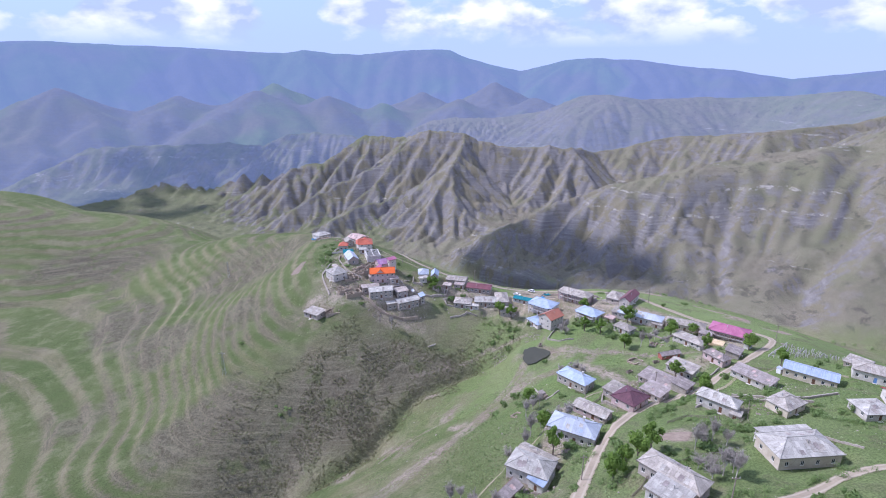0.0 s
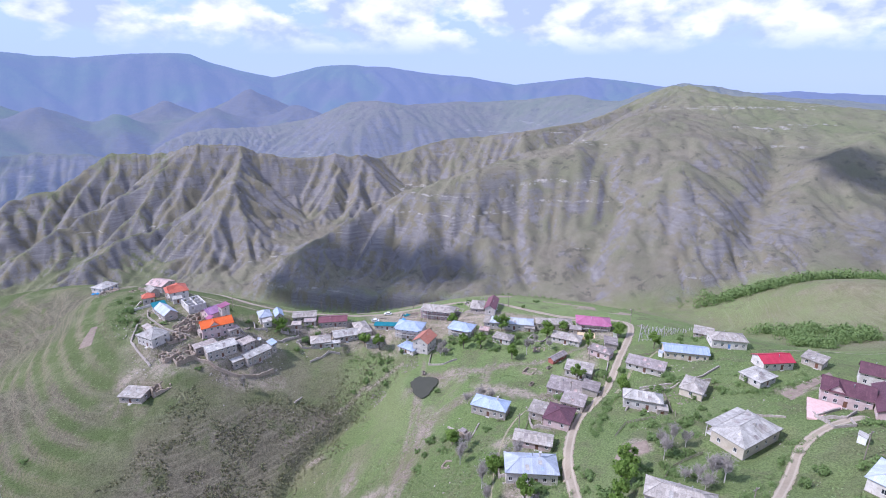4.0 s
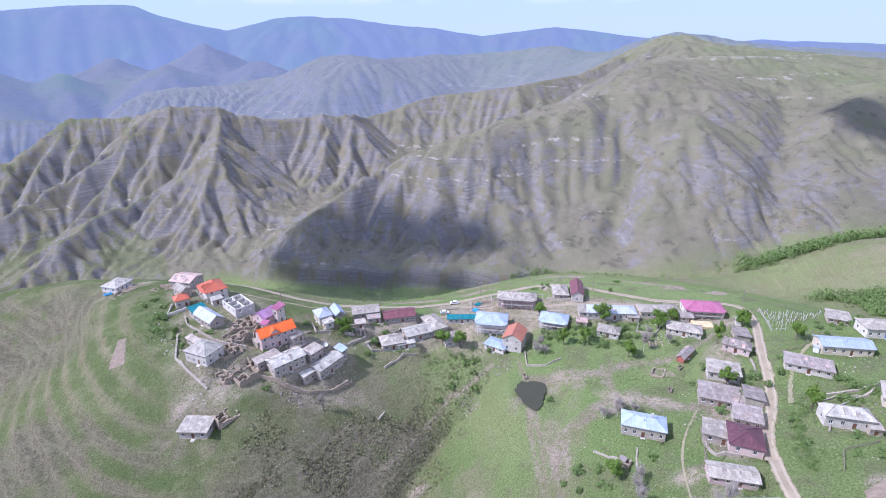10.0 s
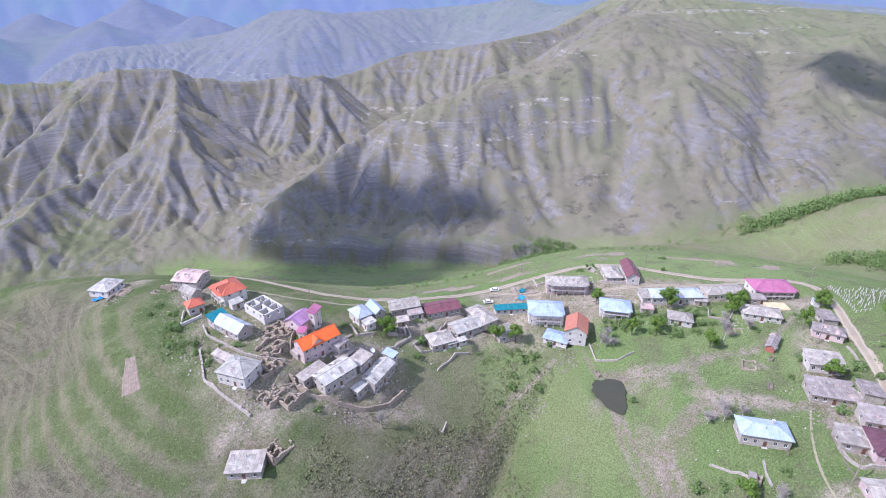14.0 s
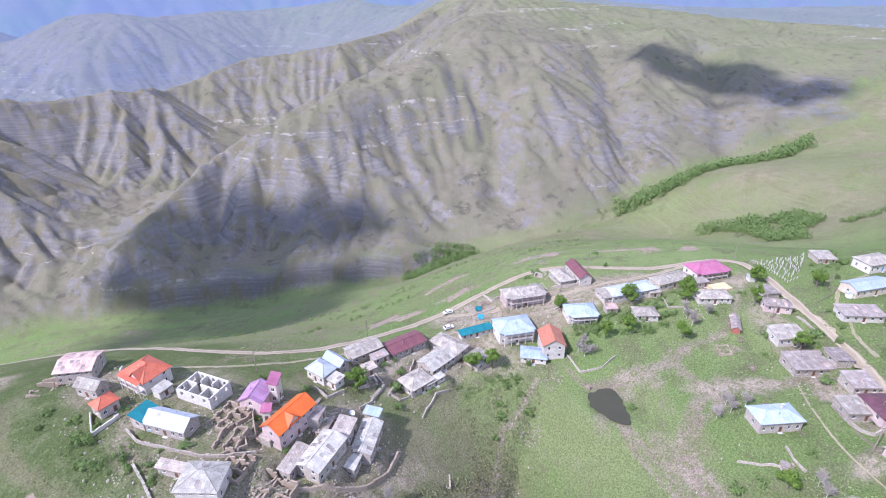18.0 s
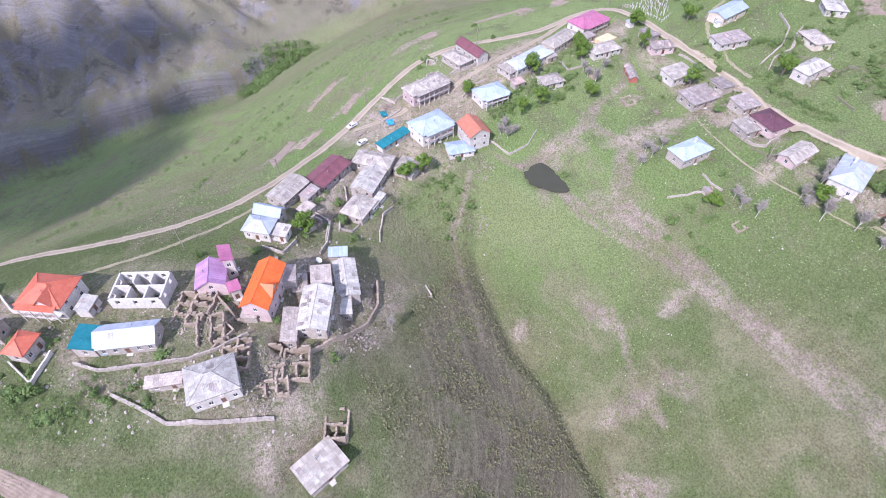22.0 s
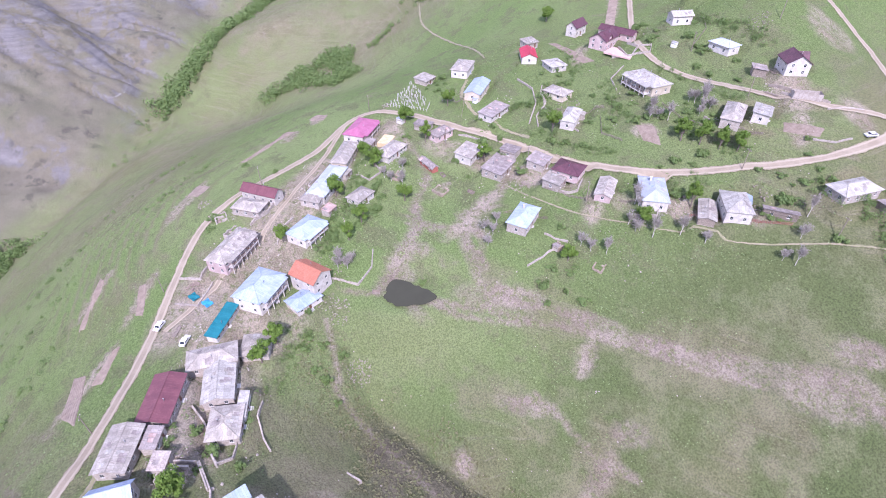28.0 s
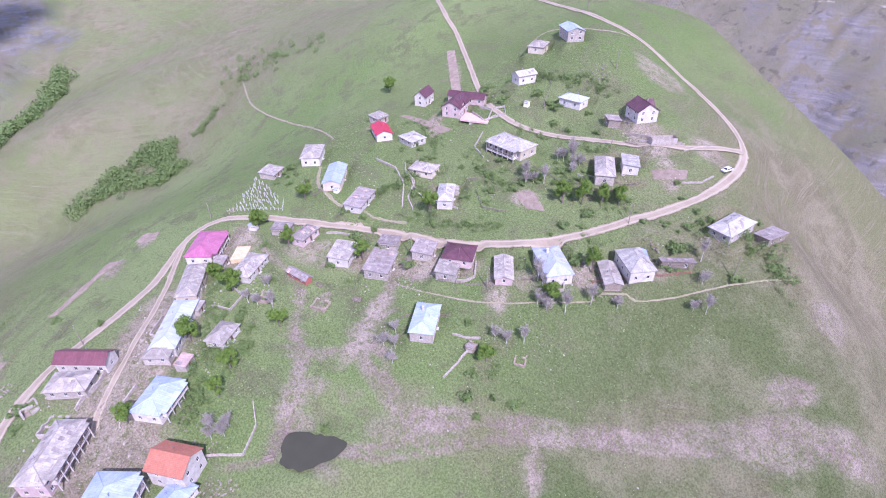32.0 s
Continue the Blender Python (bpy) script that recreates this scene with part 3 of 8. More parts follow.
FACE = [(296, 625, 8), (165, 642, -38), (191, 645, -24), (305, 574, -33), (308, 500, -65), (370, 455, -68), (510, 509, 6), (463, 487, -18), (558, 398, -20), (508, 666, 40), (269, 507, -68), (494, 482, -6), (464, 536, 2), (699, 518, 24), (516, 412, -45), (531, 296, -48), (651, 417, -14),
        (200, 762, -92), (300, 785, -74), (400, 790, -52), (490, 790, -24), (429, 672, 24), (496, 650, 40), (621, 727, 62), (920, 897, 106), (780, 790, 78),
        (964, 801, 90), (1034, 709, 80), (1098, 586, 72), (753, 650, 58)]
RIBS = [(-104, 867, -92), (-230, 945, -114), (-60, 790, -96), (62, 848, -72), (120, 806, -98), (190, 850, -84), (-170, 820, -104), (0, 1085, -72), (150, 1070, -62), (290, 1060, -46), (370, 900, -44), (-140, 1010, -84),
        (190, 1217, -38), (640, 900, 4), (-330, 1090, -118), (-480, 1060, -128), (-650, 1100, -130), (514, 1100, -36), (450, 860, -30)]
BEYOND = [(-111, 1700, -71), (-45, 1700, -48), (116, 1700, -34), (251, 1650, -30), (330, 1700, 14), (396, 1640, 49), (483, 1610, 58), (600, 1614, 49), (742, 1560, 50), (860, 1500, 46), (924, 1420, 56), (982, 1330, 75), (1072, 1300, 56),
          (245, 1450, -40), (318, 1372, -24), (407, 1352, -22), (506, 1342, -26), (579, 1332, -20), (628, 1420, 5), (300, 1315, -64), (420, 1300, -70), (600, 1265, -58), (763, 1372, -15), (882, 1160, 32),
          (-150, 1560, -190), (-300, 1720, -240), (-620, 1700, -250), (-420, 1480, -190), (60, 1480, -120), (480, 1900, -60), (800, 1800, -40), (-900, 1500, -190), (-1000, 1100, -150), (-700, 980, -132), (1400, 1000, 60), (1400, 500, 60)]
SOUTH = [(330, 59, 38), (316, 112, 20), (348, 186, -24), (261, 202, -20), (324, 194, -25), (308, 178, -18), (330, 288, -60), (584, 181, -25), (742, 208, -8), (367, 131, 2), (399, 251, -20), (60, -170, -95), (200, -150, -70), (20, -40, 8), (230, -60, 38), (0, 45, 3),
         (-40, 101, -3), (150, -330, -25), (182, -500, 60), (-40, -300, -40), (70, -62, 22), (-40, 20, -30), (-120, 60, -70), (-200, -100, -110), (500, -50, 20), (800, -100, 30),
         (500, -500, 20), (-100, -500, -60), (240, 250, -22), (220, 150, 12), (270, 300, -48)]


def spline(points, smooth):
    """A thin plate bent over the given points."""
    p = np.array(points, float)
    xy, n = p[:, :2] / 100.0, len(p)

    def bend(d2):
        return d2 * np.log(d2 + 1e-9)
    k = bend(((xy[:, None] - xy[None]) ** 2).sum(-1)) + smooth * np.eye(n)
    q = np.c_[np.ones(n), xy]
    w = np.linalg.solve(np.block([[k, q], [q.T, np.zeros((3, 3))]]), np.r_[p[:, 2], np.zeros(3)])

    last = []

    def height(x, y):
        if last and last[0] is x and last[1] is y:
            return last[2].copy()
        u, v = x / 100, y / 100
        out = w[n] + w[n + 1] * u + w[n + 2] * v
        for (cx, cy), a in zip(xy, w):
            out = out + a * bend((u - cx) ** 2 + (v - cy) ** 2)
        last[:] = [x, y, out]
        return np.array(out)
    return height


bare = spline(UPPER + LANE + BOWL + HILL + TERRACES + GORGE + FACE + RIBS + BEYOND + SOUTH, 0.02)


# ---- noise on arrays ----
def lattice(ix, iy, seed):
    n = (ix.astype(np.int64) * 374761393 + iy.astype(np.int64) * 668265263 + seed * 974634777) & 0xFFFFFFFF
    n = ((n ^ (n >> 13)) * 1274126177) & 0xFFFFFFFF
    return ((n ^ (n >> 16)) & 0xFFFFFF) / float(0xFFFFFF)


def grain(x, y, size, seed=0, octaves=4, gain=0.5):
    """Noise from -1 to 1 whose largest lumps are size metres."""
    total, amp, norm = 0.0, 1.0, 0.0
    x, y = np.asarray(x, float), np.asarray(y, float)
    for o in range(octaves):
        u, v = x / size + 17.3 * o, y / size - 9.1 * o
        iu, iv = np.floor(u), np.floor(v)
        fu, fv = u - iu, v - iv
        fu, fv = fu * fu * (3 - 2 * fu), fv * fv * (3 - 2 * fv)
        a, b_ = lattice(iu, iv, seed + o), lattice(iu + 1, iv, seed + o)
        c, d = lattice(iu, iv + 1, seed + o), lattice(iu + 1, iv + 1, seed + o)
        total = total + amp * ((a * (1 - fu) + b_ * fu) * (1 - fv) + (c * (1 - fu) + d * fu) * fv)
        norm, amp, size = norm + amp, amp * gain, size / 2
    return 2 * total / norm - 1


def smooth(x, lo, hi):
    u = np.clip((x - lo) / (hi - lo), 0, 1)
    return u * u * (3 - 2 * u)


def blurred(a, n):
    for axis in (0, 1):
        pad = [(n, n) if k == axis else (0, 0) for k in (0, 1)]
        c = np.cumsum(np.pad(a, pad, mode="edge"), axis=axis)
        lead = np.take(c, np.arange(2 * n, c.shape[axis]), axis=axis)
        tail = np.concatenate([np.zeros_like(np.take(c, [0], axis=axis)), np.take(c, np.arange(0, c.shape[axis] - 2 * n - 1), axis=axis)], axis=axis)
        a = (lead - tail) / (2 * n + 1)
    return a


# ---- ridges: the crests and spurs of the mountains (points, fall to the sides, rounding of the top) ----
RIDGES = [
    ([(-28, 975, 14), (-11, 975, 16), (17, 963, 14), (39, 950, 10), (58, 945, -1), (120, 940, -7), (152, 930, -4), (172, 922, 0), (210, 918, -8)], 0.80, 5),
    ([(210, 918, -8), (275, 990, -18), (349, 985, -2), (425, 986, 11), (538, 910, 22), (650, 905, 36), (770, 900, 62), (850, 895, 86), (920, 897, 106)], 0.55, 10),
    ([(8, 664, -117), (34, 655, -100), (64, 650, -70), (107, 664, -54), (137, 670, -44), (179, 676, -32), (212, 674, -20), (294, 685, -1), (342, 690, 6), (406, 684, 20), (524, 680, 41), (611, 705, 47)], 0.66, 9),
    ([(-28, 975, 14), (-90, 950, -26), (-133, 940, -48), (-170, 925, -66), (-208, 900, -81), (-250, 870, -97)], 0.66, 5),
    ([(-37, 1010, 9), (-69, 1090, -10), (-166, 1110, -11), (-232, 1060, -51), (-292, 1040, -62), (-363, 1010, -105), (-406, 990, -132)], 0.60, 6),
    ([(-943, 1200, -123), (-913, 1260, -91), (-851, 1300, -58), (-686, 1300, -50), (-518, 1290, -46), (-421, 1280, -47), (-368, 1290, -26), (-300, 1290, -20), (-191, 1270, -30), (-120, 1190, -40), (-69, 1090, -10)], 0.50, 14),
    ([(-518, 1290, -46), (-560, 1200, -80), (-640, 1110, -120)], 0.55, 8),
    ([(-368, 1290, -26), (-420, 1190, -74), (-470, 1110, -118)], 0.55, 8),
    ([(-851, 1300, -58), (-880, 1210, -90), (-930, 1130, -125)], 0.55, 8),
    ([(39, 950, 10), (30, 895, -17), (15, 835, -31), (-15, 850, -50), (-41, 865, -64), (-95, 850, -76), (-132, 810, -85), (-165, 765, -93), (-188, 740, -106)], 0.58, 8),
    ([(15, 835, -31), (23, 800, -63), (40, 770, -87), (74, 745, -98)], 0.62, 5),
    ([(152, 930, -4), (132, 900, -32), (132, 860, -74), (150, 830, -94)], 0.85, 3),
    ([(210, 918, -8), (220, 880, -47), (229, 840, -79)], 0.85, 3),
    ([(58, 945, -1), (76, 880, -55), (101, 840, -89), (110, 820, -98)], 0.85, 3),
    ([(611, 569, 44), (505, 505, 12), (410, 462, -30), (335, 436, -60)], 0.42, 8),
    ([(880, 480, 52), (700, 455, 24), (590, 425, -6), (540, 398, -24)], 0.42, 10),
    ([(869, 369, 28), (715, 308, -8), (600, 270, -34)], 0.40, 10),
    ([(120, 940, -7), (112, 905, -36), (108, 870, -66)], 0.90, 3),
    ([(172, 922, 0), (180, 890, -34), (186, 860, -66)], 0.90, 3),
]


def ridged(x, y, ground):
    """The ground with the ridges laid over it."""
    total = np.exp(ground / 5.0)
    for line, fall, top in RIDGES:
        best = np.full(np.shape(x), -1e3)
        for (ax, ay, az_), (bx, by, bz) in zip(line, line[1:]):
            ex, ey = bx - ax, by - ay
            k = np.clip(((x - ax) * ex + (y - ay) * ey) / (ex * ex + ey * ey), 0, 1)
            away = np.hypot(x - ax - k * ex, y - ay - k * ey)
            best = np.maximum(best, az_ + k * (bz - az_) - fall * (np.hypot(away, top) - top))
        total = total + np.exp(best / 5.0)
    return 5.0 * np.log(total)


# ---- gullies: water wears the mountain sides down along its own streams ----
def eroded(z, step, turns, pull, most, talus):
    """A grid of heights after running water has cut its branching ravines and scree has slid down to straight sides."""
    ny, nx = z.shape
    z = z.ravel().copy()
    inner = np.zeros((ny, nx), bool)
    inner[1:-1, 1:-1] = True
    inner = inner.ravel()
    index = np.arange(nx * ny)
    for _ in range(turns):
        best, target = np.full(nx * ny, 0.02), index.copy()
        for dy, dx in ((-1, -1), (-1, 0), (-1, 1), (0, -1), (0, 1), (1, -1), (1, 0), (1, 1)):
            other = np.clip(index + dy * nx + dx, 0, nx * ny - 1)
            fall = (z - z[other]) / (step * math.hypot(dx, dy))
            better = inner & (fall > best)
            best[better], target[better] = fall[better], other[better]
        order = np.argsort(z)
        area = [1.0] * (nx * ny)
        down = target.tolist()
        for i in order[::-1].tolist():
            if down[i] != i:
                area[down[i]] += area[i]
        rest, level = (pull * np.minimum(np.array(area), most) ** 0.56).tolist(), z.tolist()
        for i in order.tolist():
            j = down[i]
            if j != i:
                level[i] = (level[i] + rest[i] * level[j]) / (1 + rest[i])
        plane = np.array(level).reshape(ny, nx)
        for _ in range(4):
            move = np.zeros_like(plane)
            for dy, dx in ((0, 1), (1, 0), (1, 1), (1, -1)):
                here = plane[:ny - dy, max(0, -dx):nx - max(0, dx)]
                there = plane[dy:, max(0, dx):nx + min(0, dx)]
                steep = talus * step * math.hypot(dx, dy)
                slide = 0.18 * (np.maximum(here - there - steep, 0) - np.maximum(there - here - steep, 0))
                move[:ny - dy, max(0, -dx):nx - max(0, dx)] -= slide
                move[dy:, max(0, dx):nx + min(0, dx)] += slide
            plane = plane + move
        z = plane.ravel()
    return z.reshape(ny, nx)


def sampled(grid, u, v):
    """A grid read between its points."""
    u, v = np.clip(u, 0, grid.shape[1] - 1.001), np.clip(v, 0, grid.shape[0] - 1.001)
    i, j = u.astype(int), v.astype(int)
    fu, fv = u - i, v - j
    return (grid[j, i] * (1 - fu) + grid[j, i + 1] * fu) * (1 - fv) + (grid[j + 1, i] * (1 - fu) + grid[j + 1, i + 1] * fu) * fv


STEP, GX0, GY0, NX, NY = 7.0, -960.0, 330.0, 320, 200
gx, gy = np.meshgrid(GX0 + STEP * np.arange(NX), GY0 + STEP * np.arange(NY))
first = ridged(gx, gy, bare(gx, gy))
worn = eroded(first + 15.0 * grain(gx, gy, 130, 3, 5, 0.6) + 1.5 * np.random.rand(NY, NX), STEP, 16, 0.060, 900.0, 0.80)
wear = worn - first
wear = np.clip(0.80 * (wear - blurred(blurred(wear, 9), 9)), -24, 20)
# a second, finer wear cuts runnels into the first
fx_, fy_ = np.meshgrid(np.arange(0, NX - 1, 0.5), np.arange(0, NY - 1, 0.5))
wx_, wy_ = GX0 + STEP * fx_, GY0 + STEP * fy_
once = sampled(first + wear, fx_, fy_)
twice = eroded(once + 2.2 * grain(wx_, wy_, 36, 9, 4) + 0.5 * np.random.rand(*once.shape), STEP / 2, 7, 0.075, 160.0, 0.95)
runnels = twice - once
runnels = np.clip(1.4 * (runnels - blurred(blurred(runnels, 5), 5)), -9, 6)
wear = sampled(wear, fx_, fy_) + runnels


def gullies(x, y):
    x, y = x + 4 * grain(x, y, 60, 61, 3), y + 4 * grain(x, y, 60, 67, 3)
    return sampled(wear, 2 * (x - GX0) / STEP, 2 * (y - GY0) / STEP)


POND = (44.0, 229.0, -2.0)
GULLY = [(46, 250), (34, 250), (14, 245), (-1, 235), (-13, 227), (-21, 215), (-34, 202), (-52, 188), (-75, 172), (-110, 142)]

RILL = [(14, 192), (3, 197.5), (-6, 202), (-15, 206), (-22, 213)]


def from_line(x, y, line):
    """The distance of points from a polyline."""
    best = np.full(np.shape(x), 1e9)
    for (ax, ay), (bx, by) in zip(line, line[1:]):
        ex, ey = bx - ax, by - ay
        s = np.clip(((x - ax) * ex + (y - ay) * ey) / (ex * ex + ey * ey), 0, 1)
        best = np.minimum(best, np.hypot(x - ax - s * ex, y - ay - s * ey))
    return best


STREAM = [(-2400, 1500), (-600, 900), (-400, 770), (-200, 690), (-14, 631), (40, 588), (144, 500), (192, 448), (240, 412), (300, 370), (363, 342), (450, 322), (531, 285), (700, 215), (900, 150), (2500, -200)]


# ravines down the great slope (points, depth, width)
RAVINES = [([(520, 660), (487, 629), (426, 525), (352, 475), (300, 414)], 11, 17), ([(760, 560), (704, 520), (587, 449), (468, 385), (406, 343)], 11, 18), ([(348, 612), (318, 575), (291, 537), (262, 465)], 6, 7), ([(240, 610), (215, 560), (200, 500)], 4, 7), ([(860, 420), (770, 370), (660, 330), (560, 300)], 9, 16)]


def over_stream(x, y):
    """How far beyond the stream in the gorge a spot lies."""
    return y - np.interp(x, [p[0] for p in STREAM], [p[1] for p in STREAM])


def mountain(x, y):
    """1 on the far side of the stream in the gorge, 0 on the village's side."""
    return smooth(over_stream(x, y) + 10 * grain(x, y, 40, 5), -4, 34)


def undercut(x, y):
    """The stretch of the gorge where the stream has cut a cliff."""
    return smooth(x, 0, 50) * (1 - smooth(x, 205, 240))


def riser(x, y):
    """Where a spot lies between one old field terrace and the next: 0 at its foot, towards 1 on the bank."""
    lift = (bare(x, y) + 6.0 * grain(x, y, 110, 31, 2)) / 3.8
    return lift - np.floor(lift)


def brow(x):
    """Where the ground breaks off behind the village, along x."""
    return np.interp(x, [-60, 20, 65, 105, 150, 200], [420, 318, 304, 284, 225, 215])


def shelf(x, y):
    """Where a spot lies between two of the small grass terraces on the back slope."""
    lift = (bare(x, y) + 3.2 * grain(x, y, 70, 131, 3)) / 2.4
    return lift - np.floor(lift)


def terracettes(x, y):
    """How far the small terraces shape the slope behind the village."""
    return smooth(y - brow(x), 6, 22) * (1 - smooth(x, 190, 240)) * smooth(x, -70, -30) * (1 - smooth(over_stream(x, y), -30, -8)) * smooth(grain(x, y, 60, 133, 3), -0.35, 0.1)


def land(x, y):
    """The height of the ground, levelled under the houses."""
    x, y = np.asarray(x, float), np.asarray(y, float)
    z = np.array(wild(x, y))
    for px, py, turn, half_w, half_d, level in PADS:
        reach = half_w + half_d + 4
        near = (np.abs(x - px) < reach) & (np.abs(y - py) < reach)
        if near.any():
            qx, qy = x[near] - px, y[near] - py
            u, v = qx * math.cos(turn) + qy * math.sin(turn), qy * math.cos(turn) - qx * math.sin(turn)
            out_ = np.hypot(np.maximum(np.abs(u) - half_w, 0), np.maximum(np.abs(v) - half_d, 0))
            k = 1 - smooth(out_, 0.0, 2.8)
            z[near] = z[near] * (1 - k) + level * k
    return z


def wild(x, y):
    """The height of the hillsides before anyone built on them."""
    far = mountain(x, y)
    z = bare(x, y)
    z = z * (1 - far) + ridged(x, y, z) * far
    calm = (1 - 0.62 * smooth(x, 120, 300) * smooth(-y, -840, -700)) * (1 - 0.45 * smooth(x, 240, 330) * smooth(y, 820, 900)) * (1 - 0.4 * smooth(y, 1180, 1300))
    z = z + far * calm * gullies(x, y) - 7.0 * np.exp(-(from_line(x, y, STREAM) / 16.0) ** 2) + (0.6 + 1.2 * far) * grain(x, y, 22, 11, 5) * 0.8
    z = z + 0.35 * grain(x, y, 7, 23, 3)
    z = z + smooth(-y, 100, 180) * 46 * (0.3 - np.abs(grain(x, y, 150, 29, 5)))
    chute = np.abs(grain(x * 0.8 - y * 0.6, (x * 0.6 + y * 0.8) * 0.16 + 14 * grain(x, y, 70, 43, 2) * 0.2, 30, 53, 3))
    z = z - far * 4.0 * (1 - smooth(chute, 0.0, 0.07)) * smooth(grain(x, y, 120, 109, 2), -0.1, 0.4) * smooth(x, 120, 220) * smooth(-y, -900, -760)
    for line, depth, wide in RAVINES:
        z = z - far * depth * np.exp(-(from_line(x + 6 * grain(x, y, 30, 121, 3), y, line) / wide) ** 2)
    beyond = over_stream(x, y) + 5 * grain(x, y, 18, 123, 3)
    z = z + 10 * undercut(x, y) * smooth(beyond, 9, 14) * (1 - smooth(beyond, 16, 100))
    face = smooth(x, 150, 260)
    z = z + far * (6 - 4.5 * face) * (0.25 - np.abs(grain(x * 1.5 + 0.4 * y, y * 0.6, 46, 37, 4)))
    z = z + far * face * 9 * grain(x + 0.3 * y, 0.3 * y, 150, 111, 2)
    wx, wy = x + 12 * grain(x, y, 40, 97, 2), y + 12 * grain(x, y, 40, 99, 2)
    z = z + far * (5.5 - 3.2 * face) * (0.3 - np.abs(grain(wx, wy, 32, 101, 4, 0.6)))
    steps = smooth(-x, 62, 100) * smooth(y, 150, 200) * (1 - smooth(y, 560, 640)) * smooth(-bare(x, y), -9, 4)
    saw = riser(x, y)
    z = z + steps * 3.1 * (smooth(saw, 0.60, 0.98) - saw)
    z = z + terracettes(x, y) * 1.1 * (smooth(shelf(x, y), 0.55, 0.98) - shelf(x, y))
    z = z + 6.0 * np.exp(-((x + 30) / 28.0) ** 2 - ((y - 208) / 18.0) ** 2)
    z = z - 3.0 * np.exp(-(from_line(x, y, GULLY) / 3.4) ** 2) * smooth(-x, -44, -32) - 1.6 * np.exp(-(from_line(x, y, RILL) / 2.4) ** 2)
    z = z - 1.6 * np.exp(-(((x - 5.2) * 0.64 - (y - 182.2) * 0.77) / 4.6) ** 2 - (((x - 5.2) * 0.77 + (y - 182.2) * 0.64) / 1.9) ** 2)
    px, py, pz = POND
    near = 1 - smooth(np.hypot((x - px) / 1.0, (y - py) / 1.25), 7.0, 17.0)
    return z * (1 - near) + (pz - 0.6 - 0.35 * (1 - smooth(np.hypot(x - px, y - py), 4, 8))) * near


PADS = []


def pad(x, y, turn, w, d):
    """Levels the ground under a house, with a bank round it."""
    PADS.append((x, y, radians(turn), w / 2 + 0.9, d / 2 + 0.9, height(x, y)))


def height(x, y):
    return float(land(np.array([x]), np.array([y]))[0])


# ---- what covers the ground ----
SCRUB_SLOPES = [(-124, 382, 28, 46), (-26, 238, 36, 22), (-54, 220, 40, 30), (-84, 203, 40, 34), (2, 246, 16, 9), (-5, 40, 60, 60), (30, -90, 90, 60)]
HEATHS = [(-160, 385, 26, 34, 30), (-178, 300, 20, 26, 40), (-122, 296, 10, 20, 30), (-306, 467, 60, 24, 20), (-116, 214, 26, 16, 20), (-230, 350, 22, 44, 30)]
SLABS = [(520, 400, 60, 45), (470, 440, 60, 40), (620, 330, 60, 40), (740, 260, 90, 60), (90, -180, 160, 70)]
SCARS = [(31, 197, 12, 3.6, 50), (15, 179, 12, 2.8, 48), (-2, 161, 12, 2.6, 48), (-15, 146, 11, 3.4, 48), (-30, 128, 13, 6, 50), (-26, 115, 8, 4, 60), (-43, 115, 9, 6, 45), (-20, 84, 5, 8, 20), (3, 204, 5, 2.6, 60), (-22, 192, 3, 8, 35), (6, 183, 5.5, 2.4, 130), (6, 183, 4.5, 1.8, 130)]
TRAMPLED = [(-16, 180, 2.6, 5, -30), (-42, 186, 5, 7, 10), (3, 205, 7, 2.4, 60), (-22, 137, 12, 3, 46), (-6, 227, 4, 3, 0), (54, 228, 2.6, 5, -40), (60, 221, 2.4, 6, -35), (66, 212, 2.0, 5, -25), (58, 199, 7, 2.0, 10), (46, 203, 6, 2.0, -30), (67, 200, 2.4, 3, 0), (35, 207, 7, 3, 48), (53, 231, 4, 3, -40), (58, 226, 6, 2.4, -45), (67, 219, 7, 2.2, -32), (77, 215, 7, 1.8, -18), (89, 208, 7, 1.4, -32), (98, 206, 5, 1.4, 0), (50, 204, 9, 2.2, 4), (62, 202, 6, 2.6, -10), (66, 194, 2.2, 7, -8), (76, 181, 8, 1.8, -38), (84, 203, 1.2, 6, 30)]
FIELDS = [(120, 298, 15, 3.2, -32), (72, 312, 12, 2.2, -28), (49, 322, 9, 2.2, -30), (39, 329, 8, 2.2, -30), (89, 331, 12, 2.0, -30), (153, 253, 7, 3, -30), (164, 239, 6, 3, -20), (68, 129, 4.5, 4.0, 30), (39.6, 88.7, 8, 3, -40), (161, 87, 14, 2.4, -30), (129, 122.4, 9, 3, -35)]
YARDS = [(56, 296, 12, 5, -35), (65, 285, 10, 5, -35), (62, 203, 3, 8, 20), (70, 190, 3, 6, 10), (-52, 286, 9, 14, 20), (-46, 304, 8, 8, 0), (30, 281, 10, 3, 5), (44, 268, 14, 5, -40), (82, 262, 16, 4, -45),
         (-28, 268, 10, 6, 30), (-60, 272, 14, 4, 10), (-86, 384, 12, 8, 20), (62, 80, 12, 4, -10)]
PLOTS = [(-71, 282, 5, 12, -20), (-27, 268, 7, 5, 20), (-60, 276, 12, 4, 15), (38, 68, 9, 6, 0), (76, 44, 10, 7, 0), (48, 160, 9, 4, -40), (92, 147, 7, 3, 0), (-16, 267, 7, 6, 20), (-60, 330, 8, 5, 0), (45, 152, 5, 4, 0)]

# thin dry grass on the meadow
BROWNED = [(2, 208, 14, 11, 30), (-8, 222, 9, 12, 40), (-18, 184, 14, 11, 30), (18, 186, 26, 8, 50), (-8, 155, 22, 12, 50), (-34, 150, 16, 26, 20), (-30, 196, 14, 20, 30), (40, 204, 10, 8, 40)]
